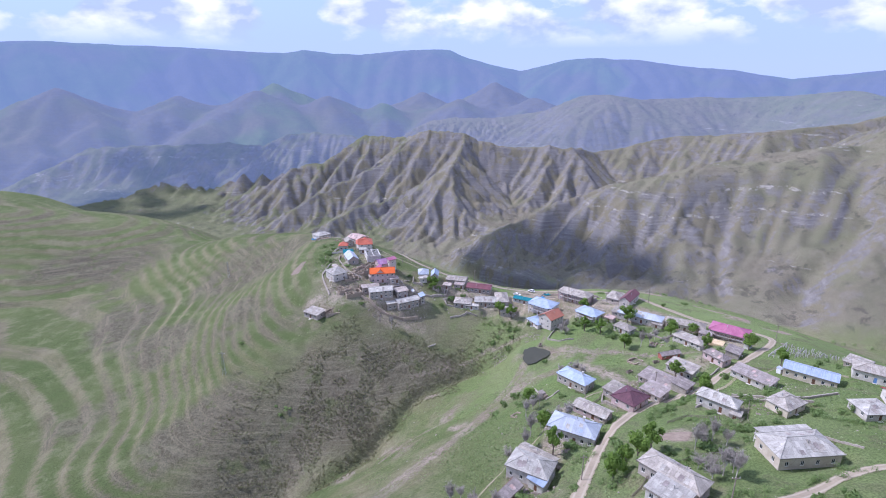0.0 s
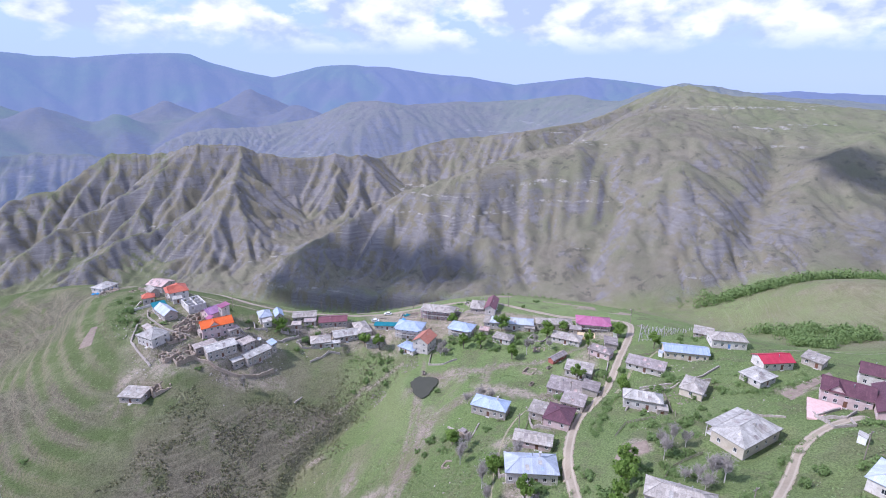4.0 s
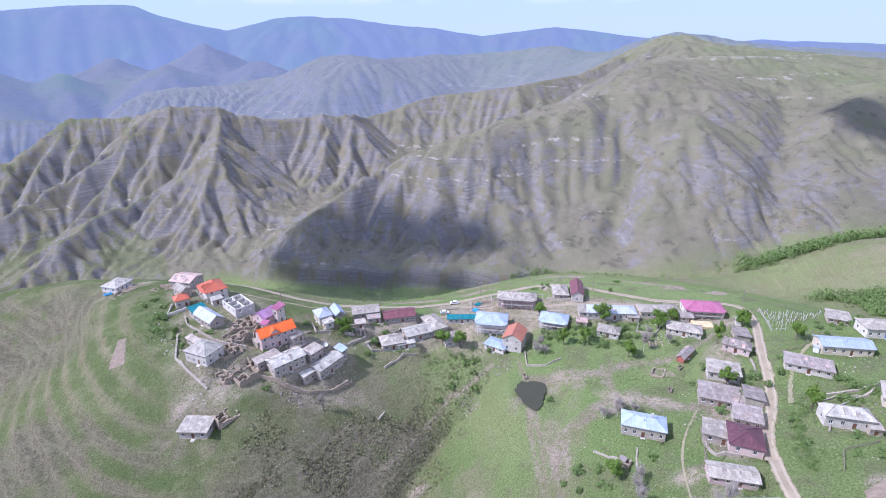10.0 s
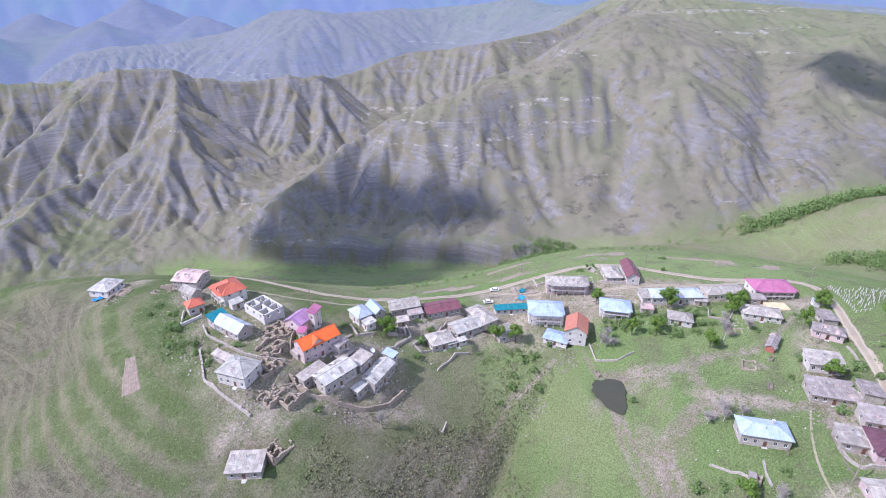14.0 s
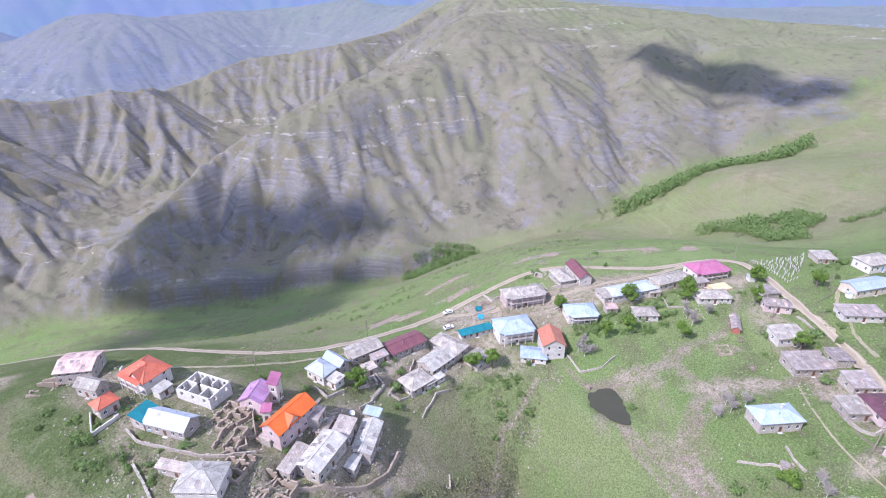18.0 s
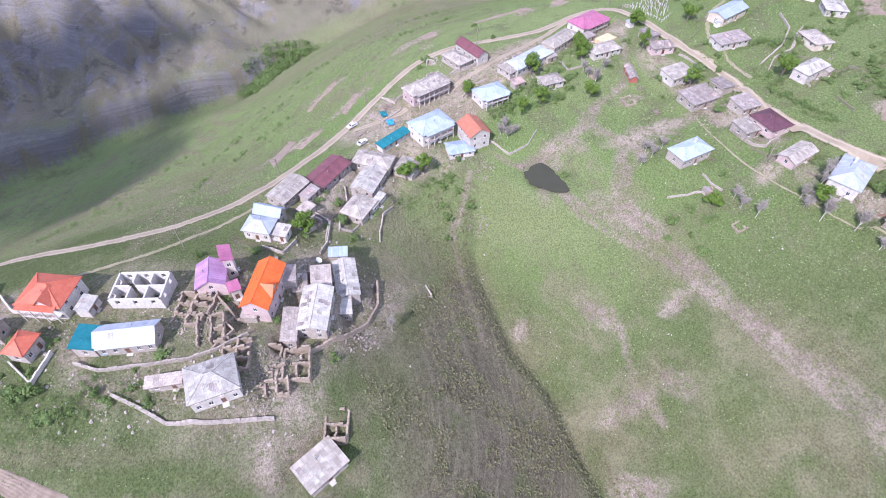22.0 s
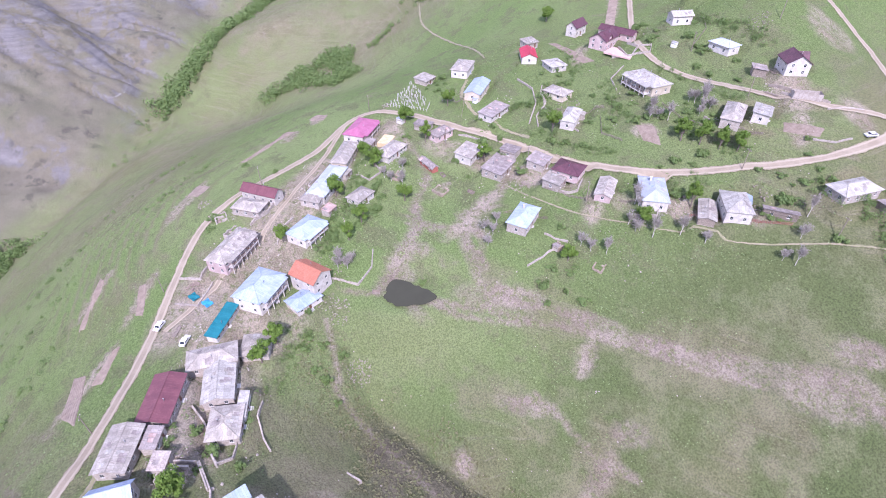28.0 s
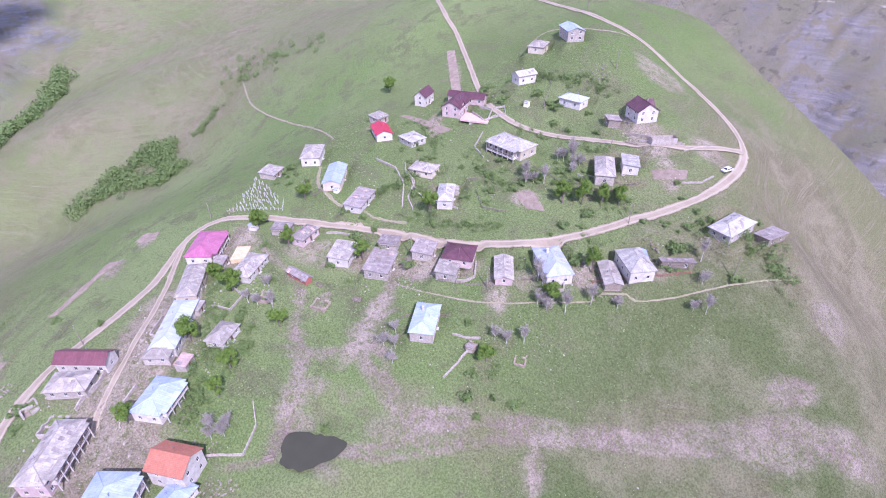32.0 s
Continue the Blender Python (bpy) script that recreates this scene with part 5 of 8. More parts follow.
def house(label, x, y, turn, w, d, h, roof="hip", cover_="slate", wall="plaster", rise=1.6, over=0.45, storeys=None, chimney=False, front=-1, porch=None,
          base="stone_pale", door="brown_wood", bare_back=False, category="house", windows=True, ends=True, lift=0.0, attic=False, cross=None):
    """A house of w by d metres with its eaves h above the ground at its middle; front: -1 or 1, the long side with the door."""
    c, s_ = math.cos(radians(turn)), math.sin(radians(turn))
    pad(x, y, turn, w, d)
    spots = [(x + c * u - s_ * v, y + s_ * u + c * v) for u in (-w / 2, 0, w / 2) for v in (-d / 2, 0, d / 2)]
    z = land(np.array([p[0] for p in spots]), np.array([p[1] for p in spots]))
    low, mid, high = float(z.min()) - 0.35, float(z[4]), float(z.max())
    e = mid + h + lift - low
    storeys = storeys or (2 if h >= 4.5 else 1)
    root = thing("house" if category == "house" else category.replace(" ", "_"), pose(x, y, low, 0, 0, turn), label, category)
    plinth = max(0.4, min(high - low + 0.1, e - 2.5))
    storey = (e - plinth) / storeys if storeys == 1 else (e - plinth) / 2
    if storeys == 2 and storey < 2.1:
        storeys, storey = 1, e - plinth
    s = Shape()
    fits = []
    corners = [(-w / 2, -d / 2), (w / 2, -d / 2), (w / 2, d / 2), (-w / 2, d / 2)]
    for k in range(4):
        p, q = corners[k], corners[(k + 1) % 4]
        run = w if k % 2 == 0 else d
        holes = []
        is_front = (k == 0 and front < 0) or (k == 2 and front > 0)
        if windows and (is_front or (k % 2 == 0 and not bare_back) or (k % 2 == 1 and ends)):
            n = max(1, int((run - 0.6) / (2.3 if is_front else 3.2)))
            for st in range(storeys):
                for i in range(n):
                    u = run * (i + 0.5) / n
                    v = plinth + st * storey + min(0.95, storey * 0.35)
                    if is_front and st == 0 and i == n // 2:
                        holes.append((u - 0.5, u + 0.5, plinth + 0.02, plinth + 2.02))
                        fits.append((k, holes[-1], "door"))
                    elif v + 1.25 < plinth + (st + 1) * storey - 0.1:
                        holes.append((u - 0.5, u + 0.5, v, v + 1.25))
                        fits.append((k, holes[-1], "window"))
        apex = None
        if roof == "gable" and k % 2 == 1:
            apex = (rise - 0.03, 0.5)
        wall_side(s, p, q, 0, e, holes, 0.3, apex)
    if roof == "shed":
        s.face([(-w / 2, d / 2, e), (w / 2, d / 2, e), (w / 2, d / 2, e + rise), (-w / 2, d / 2, e + rise)][::-1])
        s.face([(w / 2, -d / 2, e), (w / 2, d / 2, e), (w / 2, d / 2, e + rise)])
        s.face([(-w / 2, d / 2, e), (-w / 2, -d / 2, e), (-w / 2, d / 2, e + rise)])
    body = part("wall", s.mesh("wall"), MAT[wall], root)
    if base and plinth > 0.4:
        b_ = Shape()
        g = 0.06
        for (p, q) in ((corners[k], corners[(k + 1) % 4]) for k in range(4)):
            wall_side(b_, (p[0] + math.copysign(g, p[0]), p[1] + math.copysign(g, p[1])), (q[0] + math.copysign(g, q[0]), q[1] + math.copysign(g, q[1])), 0, min(plinth, 1.1) - 0.02, [], g - 0.005)
        for a in range(4):
            p, q = corners[a], corners[(a + 1) % 4]
            b_.face([(p[0] + math.copysign(g, p[0]), p[1] + math.copysign(g, p[1]), min(plinth, 1.1) - 0.02), (q[0] + math.copysign(g, q[0]), q[1] + math.copysign(g, q[1]), min(plinth, 1.1) - 0.02), (q[0], q[1], min(plinth, 1.1) - 0.02), (p[0], p[1], min(plinth, 1.1) - 0.02)])
        part("plinth", b_.mesh("plinth"), MAT[base], root)
    for k, (u0, u1, v0, v1), what in fits:
        p, q = Vector((*corners[k], 0)), Vector((*corners[(k + 1) % 4], 0))
        along = (q - p).normalized()
        turn_ = math.degrees(math.atan2(along.y, along.x))
        m = Matrix.Translation(p + along * u0 + Vector((0, 0, v0))) @ pose(0, 0, 0, 0, 0, turn_)
        if what == "door":
            a, hm = door_meshes(2.0, door)
            dob = part("door", a, None, root)
            dob.matrix_basis = m
            part("door_handle", hm, None, dob)
            step = part("step", Shape().box(-0.2, 1.2, -0.7, -0.02, -plinth, -0.04).box(-0.2, 1.2, -1.1, -0.7, -plinth, -0.22).mesh("step"), MAT["block"], root)
            step.matrix_basis = m
        else:
            f, g_, l_ = window_meshes(u1 - u0, v1 - v0)
            wob = part("window", f, None, root)
            wob.matrix_basis = m
            part("pane", g_, None, wob)
            part("sill", l_, None, wob)
    if attic:
        for sx in (-1, 1):
            f, g_, l_ = window_meshes(0.9, 1.0)
            wob = part("attic_window", f, None, root)
            wob.matrix_basis = Matrix.Translation((sx * (w / 2 + 0.02), -sx * 0.45, e + rise * 0.25)) @ pose(0, 0, 0, 0, 0, 90 * sx)
            part("pane", g_, None, wob)
    if roof != "none":
        rs, ridges = make_roof(roof, w, d, e, rise, over)
        rob = part("roof", rs.mesh("roof"), MAT[cover_], root)
        if ridges:
            caps = Shape()
            for p, q in ridges:
                p, q = Vector(p), Vector(q)
                caps.beam(p + Vector((0, 0, 0.02)), q + Vector((0, 0, 0.02)), 0.11, 0.11, 6)
            part("ridge_cap", caps.mesh("ridge_cap"), MAT[cover_], rob)
        patch_roof(rob, roof, w, d, e, rise, over, cover_, int(abs(x) * 7 + abs(y) * 13))
        lo = e - over * rise / (d / 2) if roof != "shed" else e - 0.1
        X_, Y_ = w / 2 + over * 0.9, d / 2 + over * 0.9
        for y0 in (-Y_, Y_):
            fb = Shape().box(-X_, X_, y0 - 0.03, y0 + 0.03, lo - 0.32, lo - 0.15)
            part("fascia", fb.mesh("fascia"), MAT["timber"], rob)
    if cross:
        # a gable set across the front slope
        where, wide = cross[0] * w, cross[1]
        F_ = -1 if front < 0 else 1
        yo, top_ = F_ * (d / 2 + over), e + rise * 0.96
        cg = Shape()
        base_z = e - 0.1
        for sx in (-1, 1):
            q = [(where + sx * wide / 2, yo, base_z), (where, yo, top_), (where, 0, top_), (where + sx * wide / 2, 0, base_z)]
            roof_slab(cg, q if sx * F_ > 0 else q[::-1], (0, 1, 0))
        part("cross_gable", cg.mesh("cross_gable"), MAT[cover_], root)
        tri = Shape().face([(where - wide / 2 + 0.3, F_ * (d / 2 + 0.05), e - 0.3), (where + wide / 2 - 0.3, F_ * (d / 2 + 0.05), e - 0.3), (where, F_ * (d / 2 + 0.05), top_ - 0.25)])
        part("gable_wall", tri.mesh("gable_wall"), MAT[wall], root)
    if chimney:
        cs = Shape().box(-0.3, 0.3, -0.3, 0.3, 0, rise + 0.9)
        cs.box(-0.38, 0.38, -0.38, 0.38, rise + 0.9, rise + 1.05)
        ch = part("chimney", cs.mesh("chimney"), MAT["block"], root)
        ch.matrix_basis = pose(w * 0.18, d * 0.14, e)
    if porch:
        # an open gallery along the front: floor, roof edge, posts and a rail
        deep, level = porch
        y0 = (-d / 2 - deep) if front < 0 else d / 2 + 0.02
        y1 = y0 + deep - 0.02
        slab = Shape().box(-w * 0.42, w * 0.42, y0, y1, level - 0.18, level)
        part("gallery_floor", slab.mesh("gallery_floor"), MAT["block"], root)
        n = max(3, int(w * 0.84 / 2.4) + 1)
        yo = y0 + 0.12 if front < 0 else y1 - 0.12
        for i in range(n):
            px = -w * 0.41 + w * 0.82 * i / (n - 1)
            post = Shape().box(px - 0.1, px + 0.1, yo - 0.1, yo + 0.1, 0, e - 0.2)
            part("post", post.mesh("post"), MAT["plaster"], root)
        rail = Shape().box(-w * 0.42, w * 0.42, yo - 0.04, yo + 0.04, level + 0.85, level + 0.95)
        for i in range(int(w * 0.84 / 0.35)):
            px = -w * 0.41 + 0.35 * i
            rail.box(px - 0.02, px + 0.02, yo - 0.02, yo + 0.02, level, level + 0.86)
        part("railing", rail.mesh("railing"), MAT["brown_wood"], root)
        can = Shape()
        ty = d / 2 * (1 if front > 0 else -1)
        oy = y0 - 0.25 if front < 0 else y1 + 0.25
        a = [(-w * 0.45, ty, e + 0.12), (w * 0.45, ty, e + 0.12), (w * 0.45, oy, e - 0.12), (-w * 0.45, oy, e - 0.12)]
        roof_slab(can, a if front > 0 else a, (1, 0, 0), 0.08)
        part("gallery_roof", can.mesh("gallery_roof"), MAT[cover_], root)
    return root


def ragged_wall(s, p, q, thick, low, high, seed, step=0.9, drape=None):
    """A dry stone wall from p to q with an uneven top; drape gives the ground under a point."""
    rng = random.Random(seed)
    p, q = Vector((*p, 0)), Vector((*q, 0))
    run = (q - p).length
    along = (q - p) / run
    side = Vector((-along.y, along.x, 0)) * thick / 2
    n = max(1, int(run / step))
    tops = [rng.uniform(low, high) for _ in range(n + 1)]
    for i in range(1, n):
        tops[i] = (tops[i - 1] + tops[i] * 2) / 3
    g = [drape((p + along * run * i / n)) if drape else (0.0, 0.0) for i in range(n + 1)]
    for i in range(n):
        a, b_ = p + along * (run * i / n), p + along * (run * (i + 1) / n)
        ta, tb = tops[i], tops[i] + rng.uniform(-0.12, 0.12)
        ga, gb = g[i][0], g[i + 1][0]
        z = lambda v, h_: Vector((v.x, v.y, h_))
        A0, A1, B0, B1 = z(a - side, ga - 0.4), z(a + side, ga - 0.4), z(b_ - side, gb - 0.4), z(b_ + side, gb - 0.4)
        C0, C1, D0, D1 = z(a - side * 0.85, ga + ta), z(a + side * 0.85, ga + ta + rng.uniform(-0.08, 0.08)), z(b_ - side * 0.85, gb + tb), z(b_ + side * 0.85, gb + tb)
        s.face([A0, B0, D0, C0]).face([B1, A1, C1, D1]).face([C0, D0, D1, C1]).face([A1, A0, C0, C1]).face([B0, B1, D1, D0])


def ruin(label, x, y, turn, w, d, h, cells=(2, 1), mat="adobe", seed=1, gap=0.25):
    """A roofless stone house: outer walls and cross walls with broken tops."""
    c, s_ = math.cos(radians(turn)), math.sin(radians(turn))
    spots = [(x + c * u - s_ * v, y + s_ * u + c * v) for u in (-w / 2, w / 2) for v in (-d / 2, d / 2)]
    low = min(height(*p) for p in spots) - 0.2
    root = thing("ruined_house", pose(x, y, low, 0, 0, turn), label, "ruin")
    rng = random.Random(seed)
    lines = []
    for i in range(cells[0] + 1):
        u = -w / 2 + w * i / cells[0]
        lines.append(((u, -d / 2), (u, d / 2)))
    for j in range(cells[1] + 1):
        v = -d / 2 + d * j / cells[1]
        lines.append(((-w / 2, v), (w / 2, v)))
    for k, (p, q) in enumerate(lines):
        s = Shape()
        if rng.random() < gap:
            t_ = rng.uniform(0.35, 0.6)
            m1 = (p[0] + (q[0] - p[0]) * t_, p[1] + (q[1] - p[1]) * t_)
            ragged_wall(s, p, m1, 0.55, h * 0.45, h * 1.1, seed * 31 + k)
        else:
            ragged_wall(s, p, q, 0.55, h * 0.5, h * 1.15, seed * 31 + k)
        part("wall", s.mesh("wall"), MAT[mat], root)
    fl = Shape().box(-w / 2 + 0.2, w / 2 - 0.2, -d / 2 + 0.2, d / 2 - 0.2, -0.1, 0.35 + rng.random() * 0.3)
    part("rubble_floor", fl.mesh("rubble_floor"), MAT["soil"], root)
    return root


def stone_wall(label, line, h=1.0, thick=0.5, mat="stone_pale", seed=5, category="wall"):
    x, y = line[0]
    z = height(x, y)
    root = thing("stone_wall", pose(x, y, z), label, category)
    for k, (p, q) in enumerate(zip(line, line[1:])):
        s = Shape()
        ragged_wall(s, (p[0] - x, p[1] - y), (q[0] - x, q[1] - y), thick, h * 0.75, h * 1.15, seed * 17 + k, 1.1, lambda v: (height(v.x + x, v.y + y) - z,))
        part("wall_run", s.mesh("wall_run"), MAT[mat], root)
    return root


def rounded(line, rounds=2):
    for _ in range(rounds):
        out_ = [line[0]]
        for a, b_ in zip(line, line[1:]):
            out_ += [(a[0] * 0.75 + b_[0] * 0.25, a[1] * 0.75 + b_[1] * 0.25), (a[0] * 0.25 + b_[0] * 0.75, a[1] * 0.25 + b_[1] * 0.75)]
        line = out_ + [line[-1]]
    return line


def ribbon(name, label, line, wide, mat, lift=0.14, category="road", kind="structure"):
    """A road or path laid on the ground, with a slight crown and uneven edges."""
    line = rounded(line)
    pts = [np.array(line[0], float)]
    for a, b_ in zip(line, line[1:]):
        a, b_ = np.array(a, float), np.array(b_, float)
        n = max(1, int(np.hypot(*(b_ - a)) / 1.3))
        pts += [a + (b_ - a) * (k + 1) / n for k in range(n)]
    pts = np.array(pts)
    way = np.gradient(pts, axis=0)
    way /= np.maximum(np.hypot(way[:, 0], way[:, 1]), 1e-6)[:, None]
    side = np.stack([-way[:, 1], way[:, 0]], 1)
    cols = max(4, int(wide / 0.9))
    u = np.linspace(-0.5, 0.5, cols + 1)
    ragged = wide * (1 + 0.18 * grain(pts[:, 0], pts[:, 1], 9, 3, 3))
    gx_ = pts[:, 0][:, None] + side[:, 0][:, None] * u * ragged[:, None]
    gy_ = pts[:, 1][:, None] + side[:, 1][:, None] * u * ragged[:, None]
    gz_ = land(gx_, gy_)
    core = gz_.mean(1, keepdims=True)
    gz_ = np.maximum(gz_, 0.5 * gz_ + 0.5 * core) + lift * (1 - 1.6 * np.abs(u))[None] + 0.03
    me, _ = grid_mesh(name, gx_, gy_, gz_)
    me.uv_layers.new(name="UVMap")
    rows_ = len(pts)
    run = np.concatenate([[0], np.cumsum(np.hypot(*np.diff(pts, axis=0).T))])
    U, V = np.meshgrid(u + 0.5, run / wide)
    idx = np.empty(len(me.loops), np.int32)
    me.loops.foreach_get("vertex_index", idx)
    me.uv_layers[0].data.foreach_set("uv", np.stack([U.ravel()[idx], V.ravel()[idx]], 1).astype(np.float32).ravel())
    me.materials.append(MAT[mat])
    return tagged(new(name, me), label, category, kind=kind)


# ---- houses ----
house('low house with a broad maroon metal roof beside the road', 22.1, 300.5, -16, 14.4, 7.8, 3.3, 'gable', 'maroon', 'stone', rise=1.1)
house('long stone house with a grey slate roof edged in red', 8.8, 308.5, -16, 11.9, 7.2, 3.3, 'gable', 'slate', 'stone_pale', rise=1.0)
house('white house with a half blue half grey roof', -12, 306.5, -87, 7.9, 5.7, 4, 'hip', 'white', 'plaster', rise=1.6)
house('house wing with a pale blue metal gable roof', -5, 307.2, 89, 8.2, 3.9, 4.6, 'gable', 'blue', 'stone_pale', rise=1.6)
house('flat roofed pale block of the white house', -11.8, 300.7, -88, 5.4, 3.8, 3, 'shed', 'slate_pale', 'plaster', rise=0.3)
house('grey slate roofed stone house with a dusty gable wall', 34.3, 288.5, 89, 13.2, 6.9, 3.3, 'hip', 'slate', 'stone_pale', rise=1.5)
house('middle stone house of a joined grey slate row', 24.9, 287, -5, 12.1, 7.8, 3.3, 'gable', 'slate_pale', 'stone_pale', rise=1.4)
house('lower stone house of a joined grey slate row', 11.7, 285.8, -11, 9.4, 7.8, 3.3, 'hip', 'slate', 'stone_pale', rise=1.2)
house('small square house with a low grey slate roof', 36.9, 276.8, 77, 7.7, 7.6, 3, 'hip', 'slate', 'stone_pale', rise=1.0)
house('long two storey pale house with an arcade below a grey roof', 75.2, 280.4, -37, 17.7, 7.2, 5.2, 'hip', 'slate', 'rosy', rise=1.8, porch=(1.6, 3.0))
house('large two storey white house with pale blue roof and balcony', 56, 273.4, -39, 13.9, 9.7, 5.6, 'hip', 'blue', 'plaster', rise=1.9, porch=(1.6, 3.0))
house('tall white house with a brick red gable roof', 57.2, 257.4, 40, 10.0, 8.0, 6.2, 'gable', 'brick_red', 'plaster', rise=2.4, attic=True)
house('low annex with a pale blue roof beside the white house', 50.7, 261, -61, 9.2, 6.6, 2.7, 'hip', 'bluegrey', 'plaster', rise=1.0)
house('white house with an arched gallery and a pale blue metal roof', 76.8, 255.2, -47, 11.8, 8.1, 4, 'hip', 'blue', 'plaster', rise=1.6, porch=(1.4, 2.6))
house('grey slate roofed wing of a stone house', 95.5, 273, 56, 10.7, 6.7, 3.3, 'hip', 'slate', 'stone_pale', rise=1.3)
house('two storey white house with a dull maroon roof', 101.4, 268, 51, 14.4, 5.3, 4, 'gable', 'maroon', 'plaster', rise=1.8)
house('very long house with a faded blue and white metal roof', 99, 243.9, -34, 20.9, 7.0, 3.6, 'hip', 'white', 'plaster', rise=1.4)
house('small slate roofed house at the lane', 90.2, 251, 54, 7.2, 4.5, 3, 'hip', 'slate', 'stone_pale', rise=1.0)
house('long grey slate roofed house above the lane', 117, 233.5, -29, 17.1, 6.3, 3.6, 'hip', 'slate', 'cream', rise=1.5)
house('long house with a bright magenta pink roof at the bend', 133, 223.4, -37, 15.9, 8.9, 4, 'hip', 'pink', 'plaster', rise=1.7, porch=(1.5, 2.2))
house('old house with broken grey slate roofs', 111.2, 215.7, -51, 12.8, 6.6, 3, 'hip', 'slate', 'plaster', rise=1.3)
house('small white house with a grey slate roof and porch', 87.9, 233.7, -52, 8.4, 5.9, 3, 'hip', 'slate', 'plaster', rise=1.4)
house('house with a dusty slate roof beside the road', 112.2, 194, -63, 9.1, 5.1, 3.3, 'hip', 'slate_old', 'rosy', rise=1.3)
house('low roadside shed with a flat slate roof', 121.6, 198.5, 49, 6.6, 5.1, 2.3, 'shed', 'slate_old', 'stone_pale', rise=0.5, category='shed', ends=False)
house('white house with a flat weathered slate roof', 95.8, 187.9, -48, 10.2, 6.9, 3.3, 'shed', 'slate', 'plaster', rise=0.6)
house('stone house with a flat weathered brown slate roof', 83.3, 180.3, -50, 12.5, 7.9, 3, 'shed', 'slate_old', 'stone', rise=0.7)
house('open roadside shed with pillars and a slate roof', 89.1, 172.9, 41, 6.3, 5.5, 2.7, 'shed', 'slate_old', 'stone_pale', rise=0.5, category='shed', ends=False)
house('old stone house with patched flat slate roofs', 76.4, 167, -52, 7.5, 6.5, 3, 'shed', 'slate_old', 'stone', rise=0.6)
house('house with a dark plum metal hip roof', 65.3, 160.7, 39, 9.5, 8.4, 3.3, 'hip', 'plum', 'rosy', rise=1.6)
house('low wing with a flat grey slate roof', 62.9, 167.5, -52, 7.2, 6.2, 3, 'shed', 'slate', 'stone_pale', rise=0.5)
house('low byre with a ribbed grey slate gable roof', 50.6, 154.6, -42, 11.6, 5.3, 2.7, 'gable', 'slate', 'rosy', rise=0.9)
house('tall white house with a galvanised metal hip roof', 41.4, 142.5, -29, 14.5, 8.1, 4.2, 'hip', 'white', 'plaster', rise=1.8, chimney=True)
house('two storey white house with a grey slate hip roof', 24.8, 123.5, -30, 11.8, 7.7, 4.4, 'hip', 'slate_pale', 'plaster', rise=1.9)
house('small lean-to with a blue metal roof', 25.7, 118, -44, 4.7, 2.0, 3.3, 'shed', 'bluegrey', 'block', rise=0.6, category='shed', ends=False)
house('long low timber shed with a slate roof', 16.9, 113, 48, 9.8, 2.4, 2.3, 'shed', 'slate_old', 'timber', rise=0.5, category='shed', ends=False)
house('patched shed with sagging slate roofs', 27.8, 131, -40, 11.1, 5.0, 2.7, 'gable', 'slate', 'timber', rise=0.7, category='shed', ends=False)
house('stone house with a pale blue metal roof alone in the meadow', 52.4, 184.3, -47, 12.7, 6.8, 4, 'hip', 'blue', 'stone_pale', rise=1.3, chimney=True)
house('rambling house with grey slate roofs at the edge of the slope', 12.6, 92.2, 88, 14.1, 7.0, 3.3, 'hip', 'slate_pale', 'stone_pale', rise=1.5)
house('low outbuilding with a rusty flat roof', 4.1, 83.2, 80, 8.3, 4.9, 2.3, 'shed', 'slate_old', 'timber', rise=0.5, category='shed', ends=False)
house('grey slate roofed house with a long side shed', 55, 103.9, -50, 14.7, 6.1, 4, 'hip', 'slate', 'stone_pale', rise=1.5)
house('white walled wing with a patched slate roof', 50.5, 96, -50, 8.3, 5.3, 3.3, 'shed', 'slate_pale', 'plaster', rise=0.6)
house('large public building with a grey hip roof and a long gallery', 91, 114.1, 5, 16.5, 9.2, 4, 'hip', 'slate_pale', 'cream', rise=2.0, porch=(2.4, 1.2), front=1)
house('new two storey white house with a dark plum gable roof', 63.8, 73.8, -25, 8.9, 8.1, 4.8, 'gable', 'plum', 'plaster', rise=2.6, attic=True, cross=(0.1, 4.0))
house('unfinished roofless block outbuilding', 50.1, 78.8, 58, 9.5, 3.4, 2.3, 'none', 'slate', 'stone_pale', windows=False, category='outbuilding', ends=False)
house('small brown outbuilding beside a yard', 69.9, 82.3, -37, 5.0, 4.5, 2.7, 'shed', 'slate_old', 'timber', rise=0.4, category='outbuilding', ends=False)
house('white house with a pale blue hip roof on the upper slope', 90.5, 81.3, 11, 9.4, 6.4, 3.6, 'hip', 'white', 'plaster', rise=1.3)
house('white house with a pale grey gable roof on the upper slope', 117.4, 83, 80, 8.9, 5.3, 4, 'gable', 'slate_pale', 'plaster', rise=1.3)
house('small cream house with a grey slate hip roof', 127.3, 65.1, -61, 9.6, 6.8, 3.3, 'hip', 'slate', 'cream', rise=1.2)
house('topmost house with a blue metal gable roof', 117.7, 54.9, -30, 12.3, 7.3, 4.7, 'gable', 'blue', 'stone_pale', rise=1.3)
house('white house with a steep dark plum gable roof', 150.2, 113, -60, 9.4, 5.2, 4.7, 'gable', 'plum', 'plaster', rise=2.2, attic=True)
house('new house with a plum roof and a tall glazed gable', 129.5, 110.9, -60, 12.3, 7.8, 4.6, 'gable', 'plum', 'rosy', rise=2.4, attic=True, cross=(-0.2, 4.5))
house('long wing with a dark plum roof round a pink yard', 132.4, 102.3, 32, 16.3, 4.8, 3.3, 'gable', 'plum', 'rosy', rise=1.4)
